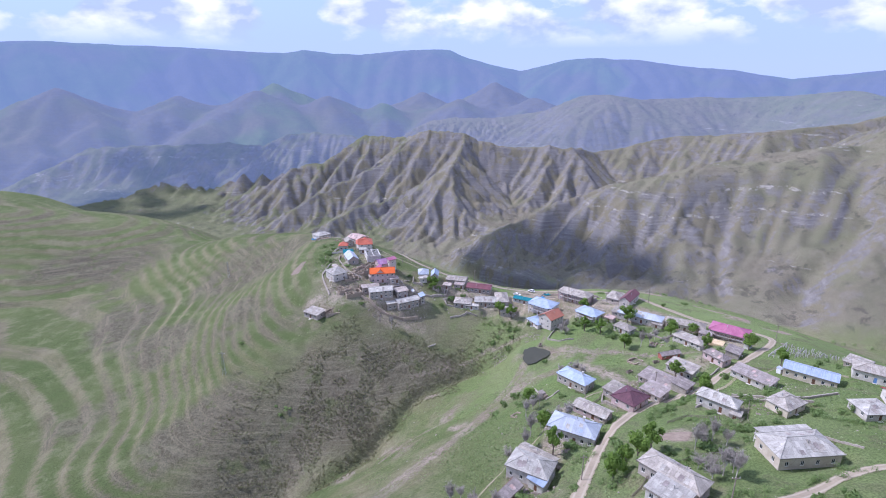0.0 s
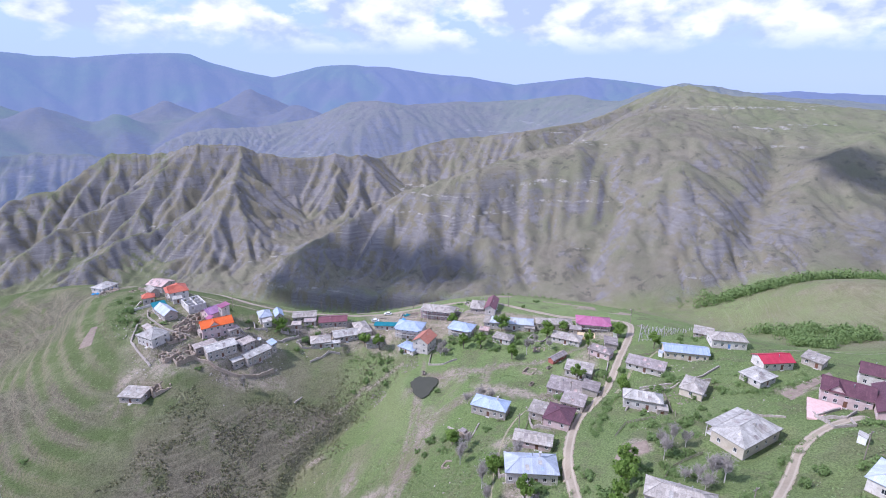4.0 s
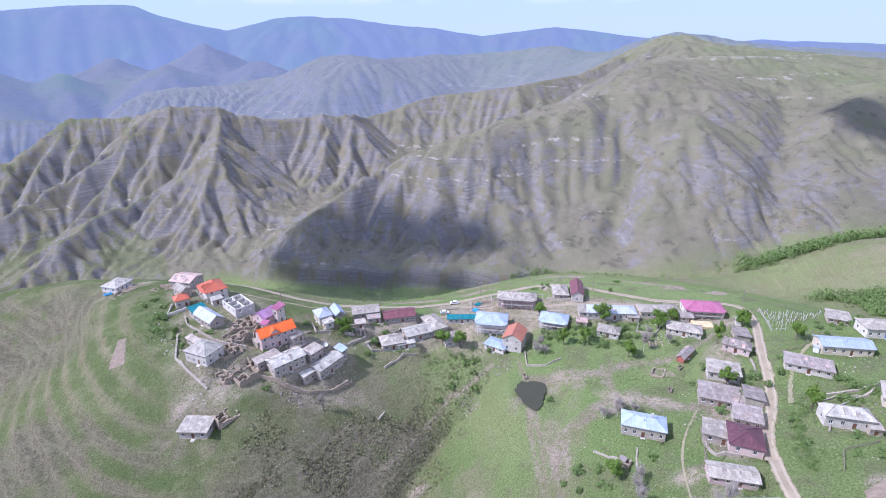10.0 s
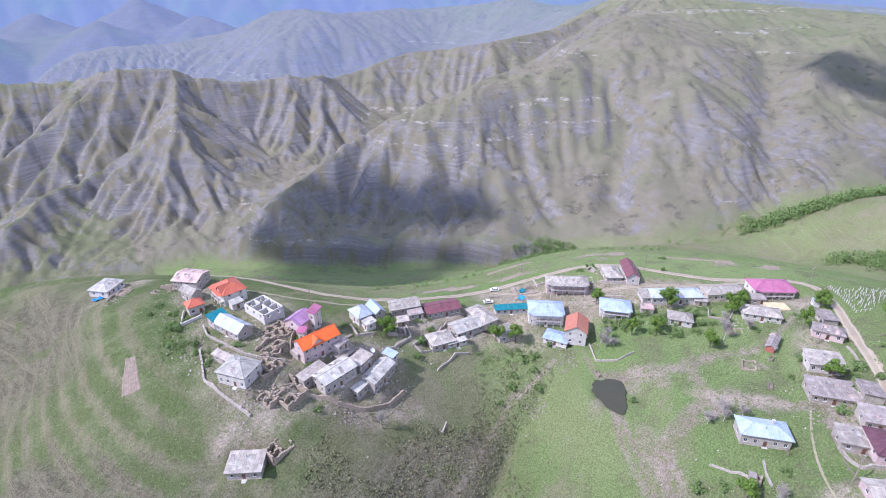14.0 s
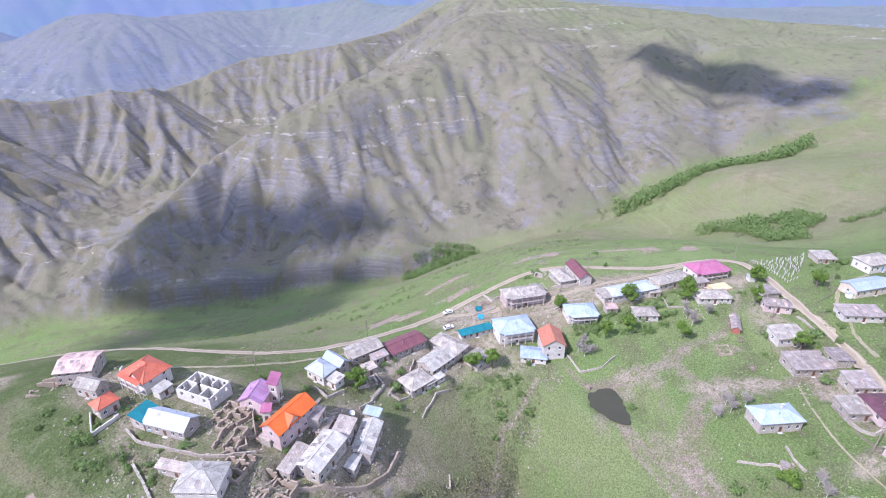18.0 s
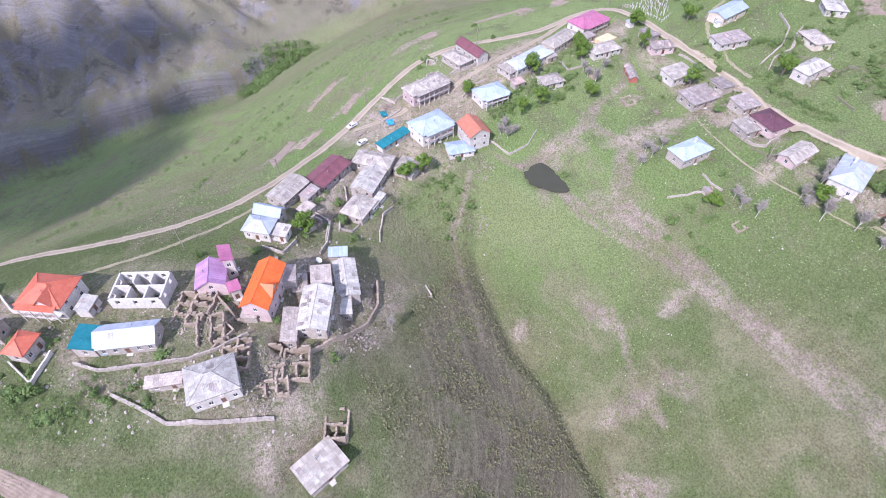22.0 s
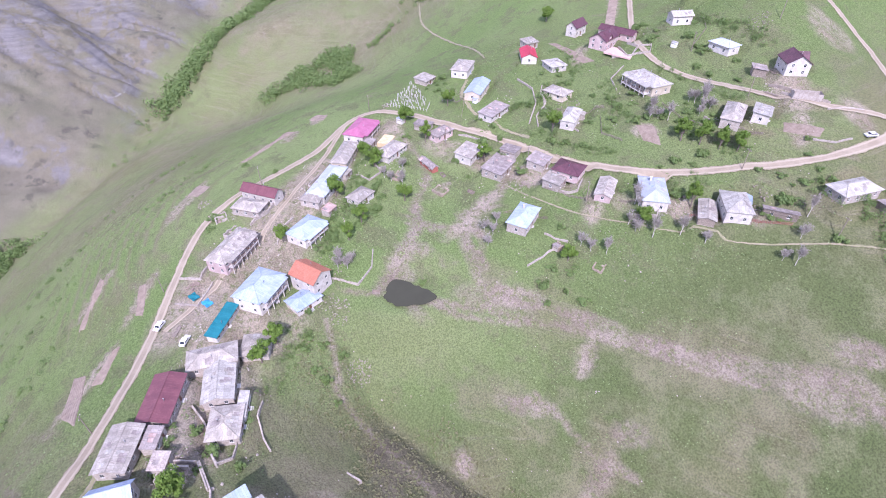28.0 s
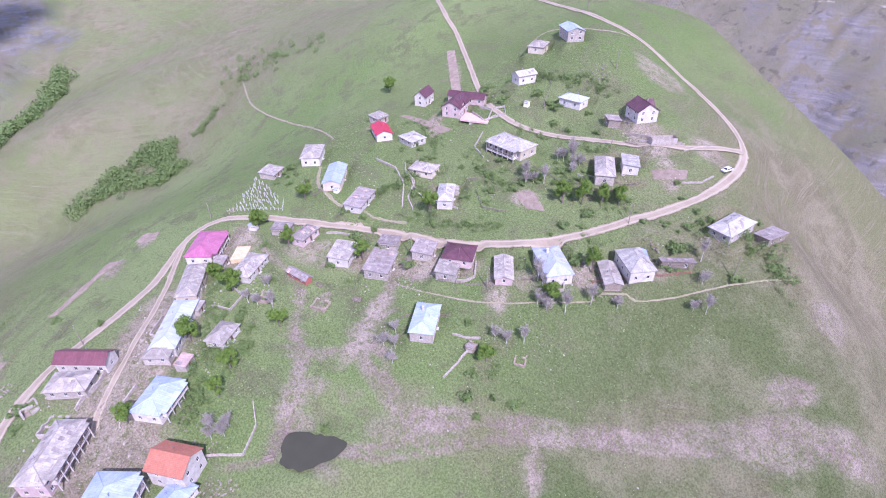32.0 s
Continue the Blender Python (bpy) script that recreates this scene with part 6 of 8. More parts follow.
house('white house with a crimson metal roof', 142.7, 141.1, -20, 11.2, 6.6, 3.3, 'gable', 'crimson', 'plaster', rise=1.5)
house('grey slate annex beside the crimson roofed house', 155.8, 134.4, -79, 6.4, 5.5, 2.7, 'shed', 'slate', 'stone_pale', rise=0.6)
house('low house with a patchy whitish slate roof', 127.3, 135.8, 2, 8.5, 7.2, 2.7, 'hip', 'slate_pale', 'plaster', rise=0.8)
house('old house with a sagging grey slate hip roof', 107.6, 144.1, 28, 9.4, 6.9, 3, 'hip', 'slate', 'cream', rise=1.4)
house('white house with a pale grey slate hip roof', 88.8, 148.1, -43, 11.8, 5.3, 4, 'hip', 'slate_pale', 'plaster', rise=1.6)
house('white house with a grey slate roof and a blue painted porch', 155.5, 168.3, -36, 13.3, 7.6, 4, 'hip', 'slate', 'plaster', rise=1.4, door='frame_blue')
house('cream house with a pale blue metal gable roof', 133.2, 169.7, -38, 16.3, 6.8, 3.6, 'gable', 'blue', 'cream', rise=1.2)
house('long derelict house with a collapsed brown slate roof', 113.2, 170.2, -55, 13.6, 6.2, 2.7, 'shed', 'slate_old', 'plaster', rise=0.5)
house('low stone shed with a slate roof above the graveyard', 163, 185, -54, 7.6, 6.8, 2.3, 'shed', 'slate', 'stone', rise=0.5, category='shed', ends=False)
house('small red boarded shed with a grey gable roof', 97.2, 204, 16, 9.1, 2.6, 2.3, 'gable', 'slate_old', 'red_board', rise=0.8, category='shed', ends=False)
house('blue roofed end of a tall old stone house', -12.3, 282.8, -71, 4.7, 2.3, 4.7, 'shed', 'bluegrey', 'stone_pale', rise=0.6)
house('tall old stone house with a pale slate roof on the scarp', -20.3, 277.3, 28, 12.6, 5.7, 4.7, 'gable', 'slate_pale', 'stone_pale', rise=1.0)
house('narrow whitish roofed side wing of the stone house', -26.2, 275.6, 24, 11.1, 2.9, 4, 'shed', 'slate_pale', 'stone_pale', rise=0.5)
house('old stone house with an earthen flat roof', -24, 282.6, 26, 6.7, 4.7, 4.7, 'shed', 'clay', 'stone', rise=0.5)
house('large pale stone house with a ruined slate roof', -35.3, 279.2, 14, 12.8, 7.2, 4.7, 'gable', 'slate_pale', 'stone_pale', rise=1.2)
house('low stone house with a rubble covered flat roof', -41.5, 283.1, 20, 9.3, 3.1, 4, 'shed', 'clay', 'stone', rise=0.5)
house('small stone house with a weathered flat roof', -28.4, 286.6, 26, 5.5, 3.1, 3.3, 'shed', 'clay', 'stone', rise=0.4)
house('three storey house with a bright orange metal gable roof', -35.4, 292, 8, 13.8, 6.5, 6.2, 'gable', 'orange', 'rosy', rise=2.2, cross=(-0.1, 5.0))
house('house with a faded purple and blue metal roof', -36.4, 305.6, 28, 7.4, 6.8, 4.7, 'gable', 'purple', 'rosy', rise=2.0)
house('slim magenta roofed tower house with white walls', -31, 303.8, 39, 4.9, 2.2, 7, 'shed', 'pink', 'plaster', rise=0.6)
house('small porch block with a magenta roof', -38, 298.6, -48, 2.2, 2.1, 4, 'shed', 'pink', 'plaster', rise=0.5)
house('large new house with an orange red metal hip roof', -51.8, 339.3, -81, 10.8, 8.9, 5.4, 'hip', 'red', 'plaster', rise=2.6, porch=(1.5, 2.6), cross=(0.15, 5.0))
house('small house with an orange red hip roof', -65.5, 335.5, 5, 5.4, 4.7, 4, 'hip', 'red', 'stone_pale', rise=1.6)
house('long house with a silvery blue metal gable roof', -57.1, 314.6, -68, 12.7, 6.0, 3.6, 'gable', 'white', 'stone_pale', rise=2.0)
house('stone annex with a teal metal roof', -60.3, 322.7, 15, 5.7, 4.6, 3.3, 'shed', 'teal', 'stone_pale', rise=0.8)
house('square house with a pale grey pyramid slate roof', -61.9, 290.9, -53, 10.2, 8.6, 4.7, 'hip', 'slate_pale', 'plaster', rise=2.0)
house('low shed with a rubble strewn flat roof', -64.5, 301.2, -65, 7.2, 2.0, 2.7, 'shed', 'clay', 'stone_pale', rise=0.3, category='shed', ends=False)
house('low stone house with a grey flat roof on the slope', -69.5, 264.6, -31, 9.5, 6.8, 3, 'shed', 'slate', 'stone', rise=0.5)
house('white house with a dusty hip roof on the hill crest', -91.8, 386.9, 46, 10.1, 8.8, 3.3, 'hip', 'slate_pale', 'plaster', rise=1.4, door='frame_blue')
house('old house with a rust streaked metal roof on the hill', -61.1, 367.2, -43, 10.9, 10.2, 4.7, 'gable', 'rust', 'stone_pale', rise=1.4)
house('grey slate roofed house above the red roofed one', -64.3, 348, -67, 7.5, 4.3, 4, 'gable', 'slate', 'stone_pale', rise=1.4)
house('long low teal roofed canopy on a building site', 47.7, 285.5, -29, 13.4, 3.2, 2.5, 'shed', 'teal', 'block', rise=0.3, category='shed', ends=False)


# ---- small huts and outbuildings ----
house("tiny white cabin on the upper meadow", 104.2, 93.9, 20, 2.0, 1.8, 2.0, "shed", "slate_pale", "frame_white", rise=0.3, over=0.15, category="cabin", windows=False, base=None)
house("blue grey utility hut beside the road", 131.6, 206, 40, 3.0, 2.2, 2.0, "shed", "white", "block", rise=0.3, over=0.15, category="hut", windows=False, base=None)
house("small stone hut stub in the meadow", 38.1, 178.7, 30, 2.0, 1.8, 1.8, "shed", "slate_old", "stone", rise=0.2, over=0.1, category="hut", windows=False, base=None)
house("low white lean-to beside the slate row", 16.5, 281.4, -11, 8.0, 2.2, 2.2, "shed", "slate_pale", "plaster", rise=0.4, over=0.2, category="shed", ends=False)
house("half collapsed annex behind the long slate house", 10, 301.6, -16, 6.0, 3.4, 2.6, "shed", "slate_old", "stone_pale", rise=0.4, over=0.2, category="outbuilding", ends=False)
house("stone annex with a patched roof in the alley", 2.6, 299.4, -16, 4.6, 3.6, 2.6, "shed", "clay", "stone_pale", rise=0.4, over=0.2, category="outbuilding", ends=False)
house("white kiosk beside the cream house", 124.8, 173.9, 30, 1.8, 1.6, 1.9, "shed", "white", "frame_white", rise=0.2, over=0.15, category="hut", windows=False, base=None)
house("small slate roofed outhouse in the gardens", 91.2, 141.9, -40, 3.2, 2.6, 2.2, "shed", "slate", "stone_pale", rise=0.4, over=0.2, category="outbuilding", ends=False)
house("low byre with an earth roof below the ruins", -41, 293.5, 15, 5.0, 3.6, 2.4, "shed", "clay", "stone", rise=0.3, over=0.2, category="outbuilding", ends=False)
house("stone store with a broken slate roof in the alley", -28.5, 289, 25, 5.2, 3.4, 3.0, "shed", "slate_old", "stone", rise=0.4, over=0.2, category="outbuilding", ends=False)
house("white washed store beside the red house", -52, 329.5, 10, 4.4, 3.2, 2.6, "shed", "slate_pale", "plaster", rise=0.4, over=0.2, category="outbuilding", ends=False)
house("low shed with a rusty roof behind the lane house", 84.5, 246, -45, 4.6, 3.2, 2.3, "shed", "rust", "stone_pale", rise=0.4, over=0.2, category="shed", ends=False)
house("grey shed in the lane gardens", 104.5, 236, -40, 4.8, 3.0, 2.3, "shed", "slate", "stone_pale", rise=0.4, over=0.2, category="shed", ends=False)
house("small byre beside the magenta roofed house", 121.5, 222.5, -37, 5.4, 3.6, 2.4, "shed", "slate_old", "stone_pale", rise=0.4, over=0.2, category="shed", ends=False)


# ---- the ground sheet ----
xs = axis_line((-2300, -1000, 40), (-1000, -460, 8), (-460, -270, 3.5), (-270, -135, 2.2), (-135, 190, 1.6), (190, 520, 3.2), (520, 1000, 5), (1000, 1400, 12), (1400, 2400, 40))
ys = axis_line((-900, -300, 30), (-300, -20, 7), (-20, 30, 3), (30, 400, 1.6), (400, 720, 3.5), (720, 1040, 3.8), (1040, 1720, 9), (1720, 2500, 40))
X, Y = np.meshgrid(xs, ys)
Z = land(X, Y)
edge = smooth(np.hypot(X, Y - 300), 1750, 2350)
Z = Z * (1 - edge) - 190 * edge
gyy, gxx = np.gradient(Z, ys, xs)
masks = dict(zip(("scrub", "rock", "soil", "heath", "ledge", "lush", "scar"), cover(X, Y, np.hypot(gxx, gyy))))
# cells beyond this reach take the material with the painted haze
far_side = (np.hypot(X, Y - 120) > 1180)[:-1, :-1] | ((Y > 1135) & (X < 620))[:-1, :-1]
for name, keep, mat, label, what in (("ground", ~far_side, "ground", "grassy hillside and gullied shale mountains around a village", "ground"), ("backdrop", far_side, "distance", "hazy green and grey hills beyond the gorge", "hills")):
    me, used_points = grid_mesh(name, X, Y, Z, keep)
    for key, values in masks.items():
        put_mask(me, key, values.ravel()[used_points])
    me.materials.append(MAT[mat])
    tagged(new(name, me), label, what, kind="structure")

# ---- ranges on the skyline ----
CREST = [(-180, 330), (-70, 330), (-42, 300), (-37.7, 298), (-35.5, 310), (-30, 295), (-24.2, 284), (-19.3, 261), (-15.7, 251), (-13.6, 282), (-10.9, 249), (-8.1, 246), (-5, 272), (-0.8, 286), (0.9, 274), (2.7, 210), (4.3, 176), (7.8, 115),
         (12.1, 201), (14.8, 218), (19, 199), (22.6, 153), (27.3, 128), (31.8, 62), (38.9, 133), (42.6, 100), (45.8, 60), (53.6, 20), (57, 40), (59.1, 28), (66.8, 16), (72, 60), (80, 130), (100, 150), (140, 250), (180, 330)]
# nearer hills on the valley's other side: tops and the reach of their spurs (x, y, z, reach)
HILLS = [(-868, 2609, 41, 420), (-560, 2690, 24, 300), (-297, 2734, -13, 260), (77, 2700, 2, 330), (444, 2714, 8, 380), (-1647, 2387, 60, 420), (-1250, 2600, 34, 360), (-930, 3050, 66, 420), (820, 2500, -20, 400), (-120, 3200, 20, 420), (300, 3300, 60, 420)]
FSTEP, FREACH = 27.0, 4900.0
far_axis = np.arange(-FREACH, FREACH + 1, FSTEP)
fgx, fgy = np.meshgrid(far_axis, far_axis)
fr = np.hypot(fgx, fgy)
top = np.interp(np.degrees(np.arctan2(fgx, fgy)), [c[0] for c in CREST], [c[1] for c in CREST])
rise = smooth(fr, 3100, 4650)
first = -235 + (top + 235) * rise ** 1.2 + (1 - rise) * (70 * (0.4 - np.abs(grain(fgx, fgy, 700, 71, 4))) + 60 * grain(fgx, fgy, 1300, 77, 2))
for hx, hy, hz, reach in HILLS:
    away = np.hypot(fgx - hx, (fgy - hy) * 0.8) * (1 + 0.35 * grain(fgx, fgy, 260, 79, 3))
    first = np.maximum(first, hz - (hz + 235) * np.clip(away / (1.7 * reach), 0, 1) ** 0.8)
cut = eroded(first + 26 * grain(fgx, fgy, 420, 83, 4) + 3 * np.random.rand(*first.shape), FSTEP, 14, 0.050, 500.0, 0.55) - first
cut = np.clip(1.0 * (cut - blurred(blurred(cut, 7), 7)), -75, 45) * (1 - smooth(fr, 4350, 4600))
az = np.radians(np.concatenate([np.arange(-180, -62, 1.2), np.arange(-62, 82, 0.25), np.arange(82, 180.1, 1.2)]))
ra = np.concatenate([np.arange(1900, 3500, 24), np.arange(3500, 4700, 34), [4700, 4740, 4790, 4890]])
A, D = np.meshgrid(az, ra)
fx, fy = np.sin(A) * D, np.cos(A) * D
fz = sampled(first + cut, (fx + FREACH) / FSTEP, (fy + FREACH) / FSTEP) + 10 * grain(fx, fy, 150, 105, 4, 0.6)
fz = np.where(D < 2250, fz - (2250 - D) * 0.4, fz)
fz[D > 4780] = -300
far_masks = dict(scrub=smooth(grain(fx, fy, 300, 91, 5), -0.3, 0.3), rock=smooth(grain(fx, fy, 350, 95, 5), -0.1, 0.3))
# both rings glow blue to imitate haze, the outer one more
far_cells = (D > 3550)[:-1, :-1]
for keep, mat, label, what in ((~far_cells, "mid_haze", "hazy blue eroded hills across the main valley", "hills"), (far_cells, "far_haze", "hazy blue mountain ranges far beyond the valley", "mountains")):
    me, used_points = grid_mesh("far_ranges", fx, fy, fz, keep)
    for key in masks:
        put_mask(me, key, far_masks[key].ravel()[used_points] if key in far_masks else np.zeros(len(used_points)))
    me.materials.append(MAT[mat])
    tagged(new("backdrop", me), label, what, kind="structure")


# ---- roads, tracks and water ----
MAIN = [(-90, 470), (-62, 430), (-42, 398), (-32, 374), (-30, 360), (-24, 345), (-14, 332), (2, 322), (21, 316), (41, 310), (65, 303), (92, 294), (104, 283), (111, 272), (118, 259), (128, 244), (143, 232), (150, 222), (147, 212), (135.6, 201.1),
        (116.4, 187.2), (102.7, 176.1), (88.6, 166.2), (72, 158.7), (60.2, 148.6), (50.4, 137.8), (42.9, 124.8), (36.9, 112.7), (30.6, 100.7), (25, 85), (26, 67), (32, 50), (43, 40), (57, 33), (74, 28), (90, 31), (110, 35), (128.5, 30.3), (150, 24), (175, 18), (230, 5)]
ribbon("road", "pale gravel village road with wheel ruts", MAIN, 3.9, "road", 0.25)
ribbon("road", "gravel road winding up between the upper houses", [(33, 52), (36, 62), (41, 72), (48.8, 81.4), (63.3, 89.9), (80.5, 95.8), (98.1, 103.8), (115.9, 102.7), (132.6, 95.2), (158, 80), (186, 65), (207, 58), (240, 40), (300, 20)], 3.0, "road", 0.22)
ribbon("road", "short gravel drive to the top house", [(100, 37), (108, 44), (120, 47), (132.7, 49.2), (137.9, 56.1), (132.5, 61.5)], 2.6, "track")
ribbon("track", "twin wheel track beside the houses", [(-44, 345), (-32, 331), (-21, 324), (-9, 318), (9, 313), (20, 311)], 2.6, "track", category="track")
ribbon("track", "twin wheel track on the grass", [(147, 169.3), (140, 174.8), (130.7, 177.5), (117.8, 176.5), (106.3, 171.3), (92.5, 163.3)], 2.6, "track", category="track")
ribbon("track", "narrow track across the back slope", [(340, 135), (300, 146), (268.7, 147.8), (226, 148), (185.5, 150.1), (164.3, 153.7)], 2.2, "track", category="track")
ribbon("track", "dusty lane between the old houses", [(147, 227), (135, 235), (121, 242), (104, 254), (96, 260), (86, 268), (77, 274), (66, 285), (58, 295), (52, 303)], 2.6, "road", category="track")
ribbon("path", "path below the row of houses", [(74, 181), (60, 175), (49, 168), (38, 156), (25, 138), (14, 126), (6, 112), (-1, 101), (-8, 88)], 1.1, "track", category="path")


def plot(label, corners):
    """A dug garden strip with low furrows along its length."""
    a, b_, c, d = [np.array(q, float) for q in corners]
    if np.hypot(*(b_ - a)) > np.hypot(*(d - a)):
        a, b_, c, d = b_, c, d, a
    u, v = np.meshgrid(np.linspace(0, 1, 28), np.linspace(0, 1, 60))
    px = (a[0] * (1 - u) + b_[0] * u) * (1 - v) + (d[0] * (1 - u) + c[0] * u) * v
    py = (a[1] * (1 - u) + b_[1] * u) * (1 - v) + (d[1] * (1 - u) + c[1] * u) * v
    px, py = px + 0.3 * grain(px, py, 3, 13, 3), py + 0.3 * grain(px, py, 3, 17, 3)
    rim = np.minimum(np.minimum(u, 1 - u) * 14, np.minimum(v, 1 - v) * 20).clip(0, 1)
    pz = land(px, py) - 0.12 + rim * (0.24 + 0.07 * np.cos(u * 2 * math.pi * 8) + 0.05 * grain(px, py, 1.0, 19, 2))
    me, _ = grid_mesh("garden_bed", px, py, pz)
    me.materials.append(MAT["tilth"])
    tagged(new("garden_bed", me), label, "garden bed", kind="structure")


plot("narrow dug strip on the north slope", [(99.4, 330.5), (94.5, 327.8), (73, 332.7), (73.7, 335)])
plot("short dug strip below the road", [(79.8, 313.3), (77.8, 310.2), (63.1, 310.5), (64.6, 313.4)])
plot("dug strip of brown earth below the road", [(54.8, 319), (54.5, 316.7), (39.9, 320.1), (42.3, 324.4)])
plot("broad dug strip on the north slope", [(51.9, 331.6), (49.2, 326.9), (26.1, 324.4), (34.6, 331.5)])
plot("square garden bed below the bend", [(168.6, 242.9), (175.4, 238.9), (166.6, 232.9), (159.7, 236.3)])
plot("long narrow bed along the slope", [(140.6, 277.6), (161.3, 252.8), (158.3, 249), (138.7, 274)])
plot("dug bed above the village road", [(126.1, 299.7), (131.4, 293.9), (124.9, 287.3), (119, 293.5)])
plot("brown potato bed beside the hairpin", [(45.1, 91.6), (36.2, 82.1), (33.8, 86.1), (41.7, 94.3)])
plot("bare brown plot among gardens", [(72.6, 130.2), (68.6, 124.9), (58.1, 128.2), (64.5, 132.5)])
plot("long ploughed strip above the upper road", [(180.8, 76.5), (176.5, 74.1), (129.3, 106.6), (132.3, 110.1)])
plot("brown strip of tilled earth on the hill terrace", [(-91.4, 328.5), (-88, 326.5), (-89.2, 309), (-95.6, 310.7)])
plot("brown bed behind the pink yard", [(121.9, 124.9), (119.3, 119.7), (148.4, 123.9), (152, 126.8)])

ring = []
for k in range(48):
    a = 2 * math.pi * k / 48
    r = 6.9 * (1 + 0.16 * math.sin(2 * a + 0.6) + 0.10 * math.sin(3 * a + 2.0) + 0.07 * math.sin(5 * a + 1) + 0.035 * math.sin(11 * a))
    r *= 1 + 0.30 * max(0, math.cos(a - 4.4)) ** 8 + 0.22 * max(0, math.cos(a - 0.4)) ** 8
    ring.append((POND[0] + r * 0.80 * math.cos(a), POND[1] + r * 1.05 * math.sin(a), POND[2] - 0.18))
me = mesh_from("pond", ring + [(POND[0], POND[1], POND[2] - 0.18)], [(k, (k + 1) % 48, 48) for k in range(48)])
me.materials.append(MAT["water"])
tagged(new("pond", me), "small muddy brown pond in the meadow", "pond", kind="structure")


# ---- the unfinished block house, ruins and walls ----
def block_house(label, x, y, turn, w, d, h):
    c, s_ = math.cos(radians(turn)), math.sin(radians(turn))
    low = min(height(x + c * u - s_ * v, y + s_ * u + c * v) for u in (-w / 2, w / 2) for v in (-d / 2, d / 2)) - 0.3
    e = height(x, y) + h - low
    root = thing("unfinished_house", pose(x, y, low, 0, 0, turn), label, "house")
    xs_ = [-w / 2, -w / 6, w / 6, w / 2]
    corners = [(-w / 2, -d / 2), (w / 2, -d / 2), (w / 2, d / 2), (-w / 2, d / 2)]
    for k in range(4):
        p, q = corners[k], corners[(k + 1) % 4]
        run = w if k % 2 == 0 else d
        n = 3 if k % 2 == 0 else 2
        holes = [(run * (i + 0.5) / n - 0.55, run * (i + 0.5) / n + 0.55, e - 2.0, e - 0.6) for i in range(n)]
        s = Shape()
        wall_side(s, p, q, 0, e, holes, 0.4)
        a, b_ = Vector((*p, e)), Vector((*q, e))
        along = (b_ - a).normalized()
        inn = Vector((-along.y, along.x, 0)) * 0.4
        s.face([a, b_, b_ + inn, a + inn])
        part("outer_wall", s.mesh("outer_wall"), MAT["block"], root)
    for u in xs_[1:3]:
        s = Shape().box(u - 0.2, u + 0.2, -d / 2 + 0.4, -0.2, 0, e - 0.1).box(u - 0.2, u + 0.2, 1.2, d / 2 - 0.4, 0, e - 0.1)
        part("cross_wall", s.mesh("cross_wall"), MAT["block"], root)
    s = Shape().box(-w / 2 + 0.4, -w * 0.2, -0.2, 0.2, 0, e - 0.1).box(-w * 0.08, w / 2 - 0.4, -0.2, 0.2, 0, e - 0.1)
    part("middle_wall", s.mesh("middle_wall"), MAT["block"], root)
    s = Shape().box(-w / 2 + 0.4, w / 2 - 0.4, -d / 2 + 0.4, d / 2 - 0.4, 0, 0.9)
    part("earth_floor", s.mesh("earth_floor"), MAT["soil"], root, "weedy earth floor")
    return root


block_house("unfinished roofless house of pale grey blocks", -44.5, 319.8, -74, 12.6, 8.5, 4.0)
ruin("roofless ruin of brown stone rooms on the hill", -45.5, 306.5, 12, 9, 7, 3.0, (3, 2), seed=3)
ruin("collapsed brown stone rooms among rubble", -49.5, 299.0, 30, 8, 6, 2.4, (2, 2), seed=4, gap=0.5)
ruin("tall broken stone walls beside the pyramid roofed house", -53.5, 284.5, 18, 11, 7, 4.2, (3, 2), seed=5)
ruin("broken stone house with open cells", -50.5, 277.5, 22, 8, 6, 3.4, (2, 2), seed=6)
ruin("crumbling stone walls below the orange roof", -43.0, 299.5, 5, 6, 5, 2.6, (2, 1), seed=7, gap=0.4)
ruin("narrow ruined tower of stone and beams", -60.0, 264.5, 15, 7, 5, 4.0, (2, 2), seed=8, gap=0.1)
ruin("low stone ruin beside the pond meadow", 29.0, 169.0, 35, 6, 4.5, 1.9, (2, 2), seed=9)
ruin("ring of old stone walls on the green", 83.0, 204.0, 30, 5, 4, 1.6, (1, 1), seed=10, gap=0.0)
ruin("stub of a stone hut beside a tree", 38.5, 178.0, 20, 2.6, 2.4, 2.2, (1, 1), seed=11)
ruin("overgrown garden ruin of low walls", 97.5, 216.0, -40, 7, 3, 1.4, (3, 1), seed=12, gap=0.4)
ruin("roofless stone rooms behind the rust streaked roof", -72.0, 366.0, 46, 9, 6, 3.0, (3, 1), seed=13)
ruin("broken walled yard on the hill crest", -88.0, 374.0, 46, 9, 5, 1.8, (2, 1), seed=14)
ruin("broken brown stone cells among fallen rubble", -53.5, 290.5, 20, 8, 6, 3.2, (3, 2), seed=20, gap=0.3)
ruin("ruined stone house on the edge of the scarp", -56.0, 280.0, 30, 7, 5, 3.0, (2, 2), seed=21, gap=0.3)
ruin("low brown cells below the faded purple roof", -42.5, 305.0, 10, 7, 5, 2.4, (3, 1), seed=22, gap=0.4)
ruin("stone rooms open to the sky beside the long slate house", -2.0, 297.5, -16, 7, 6, 3.2, (2, 2), "stone_pale", seed=15)
ruin("half built walls beside the large slate house", -26.0, 286.5, 25, 5, 4.5, 3.6, (1, 2), "stone", seed=16)
ruin("roofless stone walls near the arcade house", 86.5, 279.5, -37, 6, 5, 2.6, (2, 1), "stone_pale", seed=17)
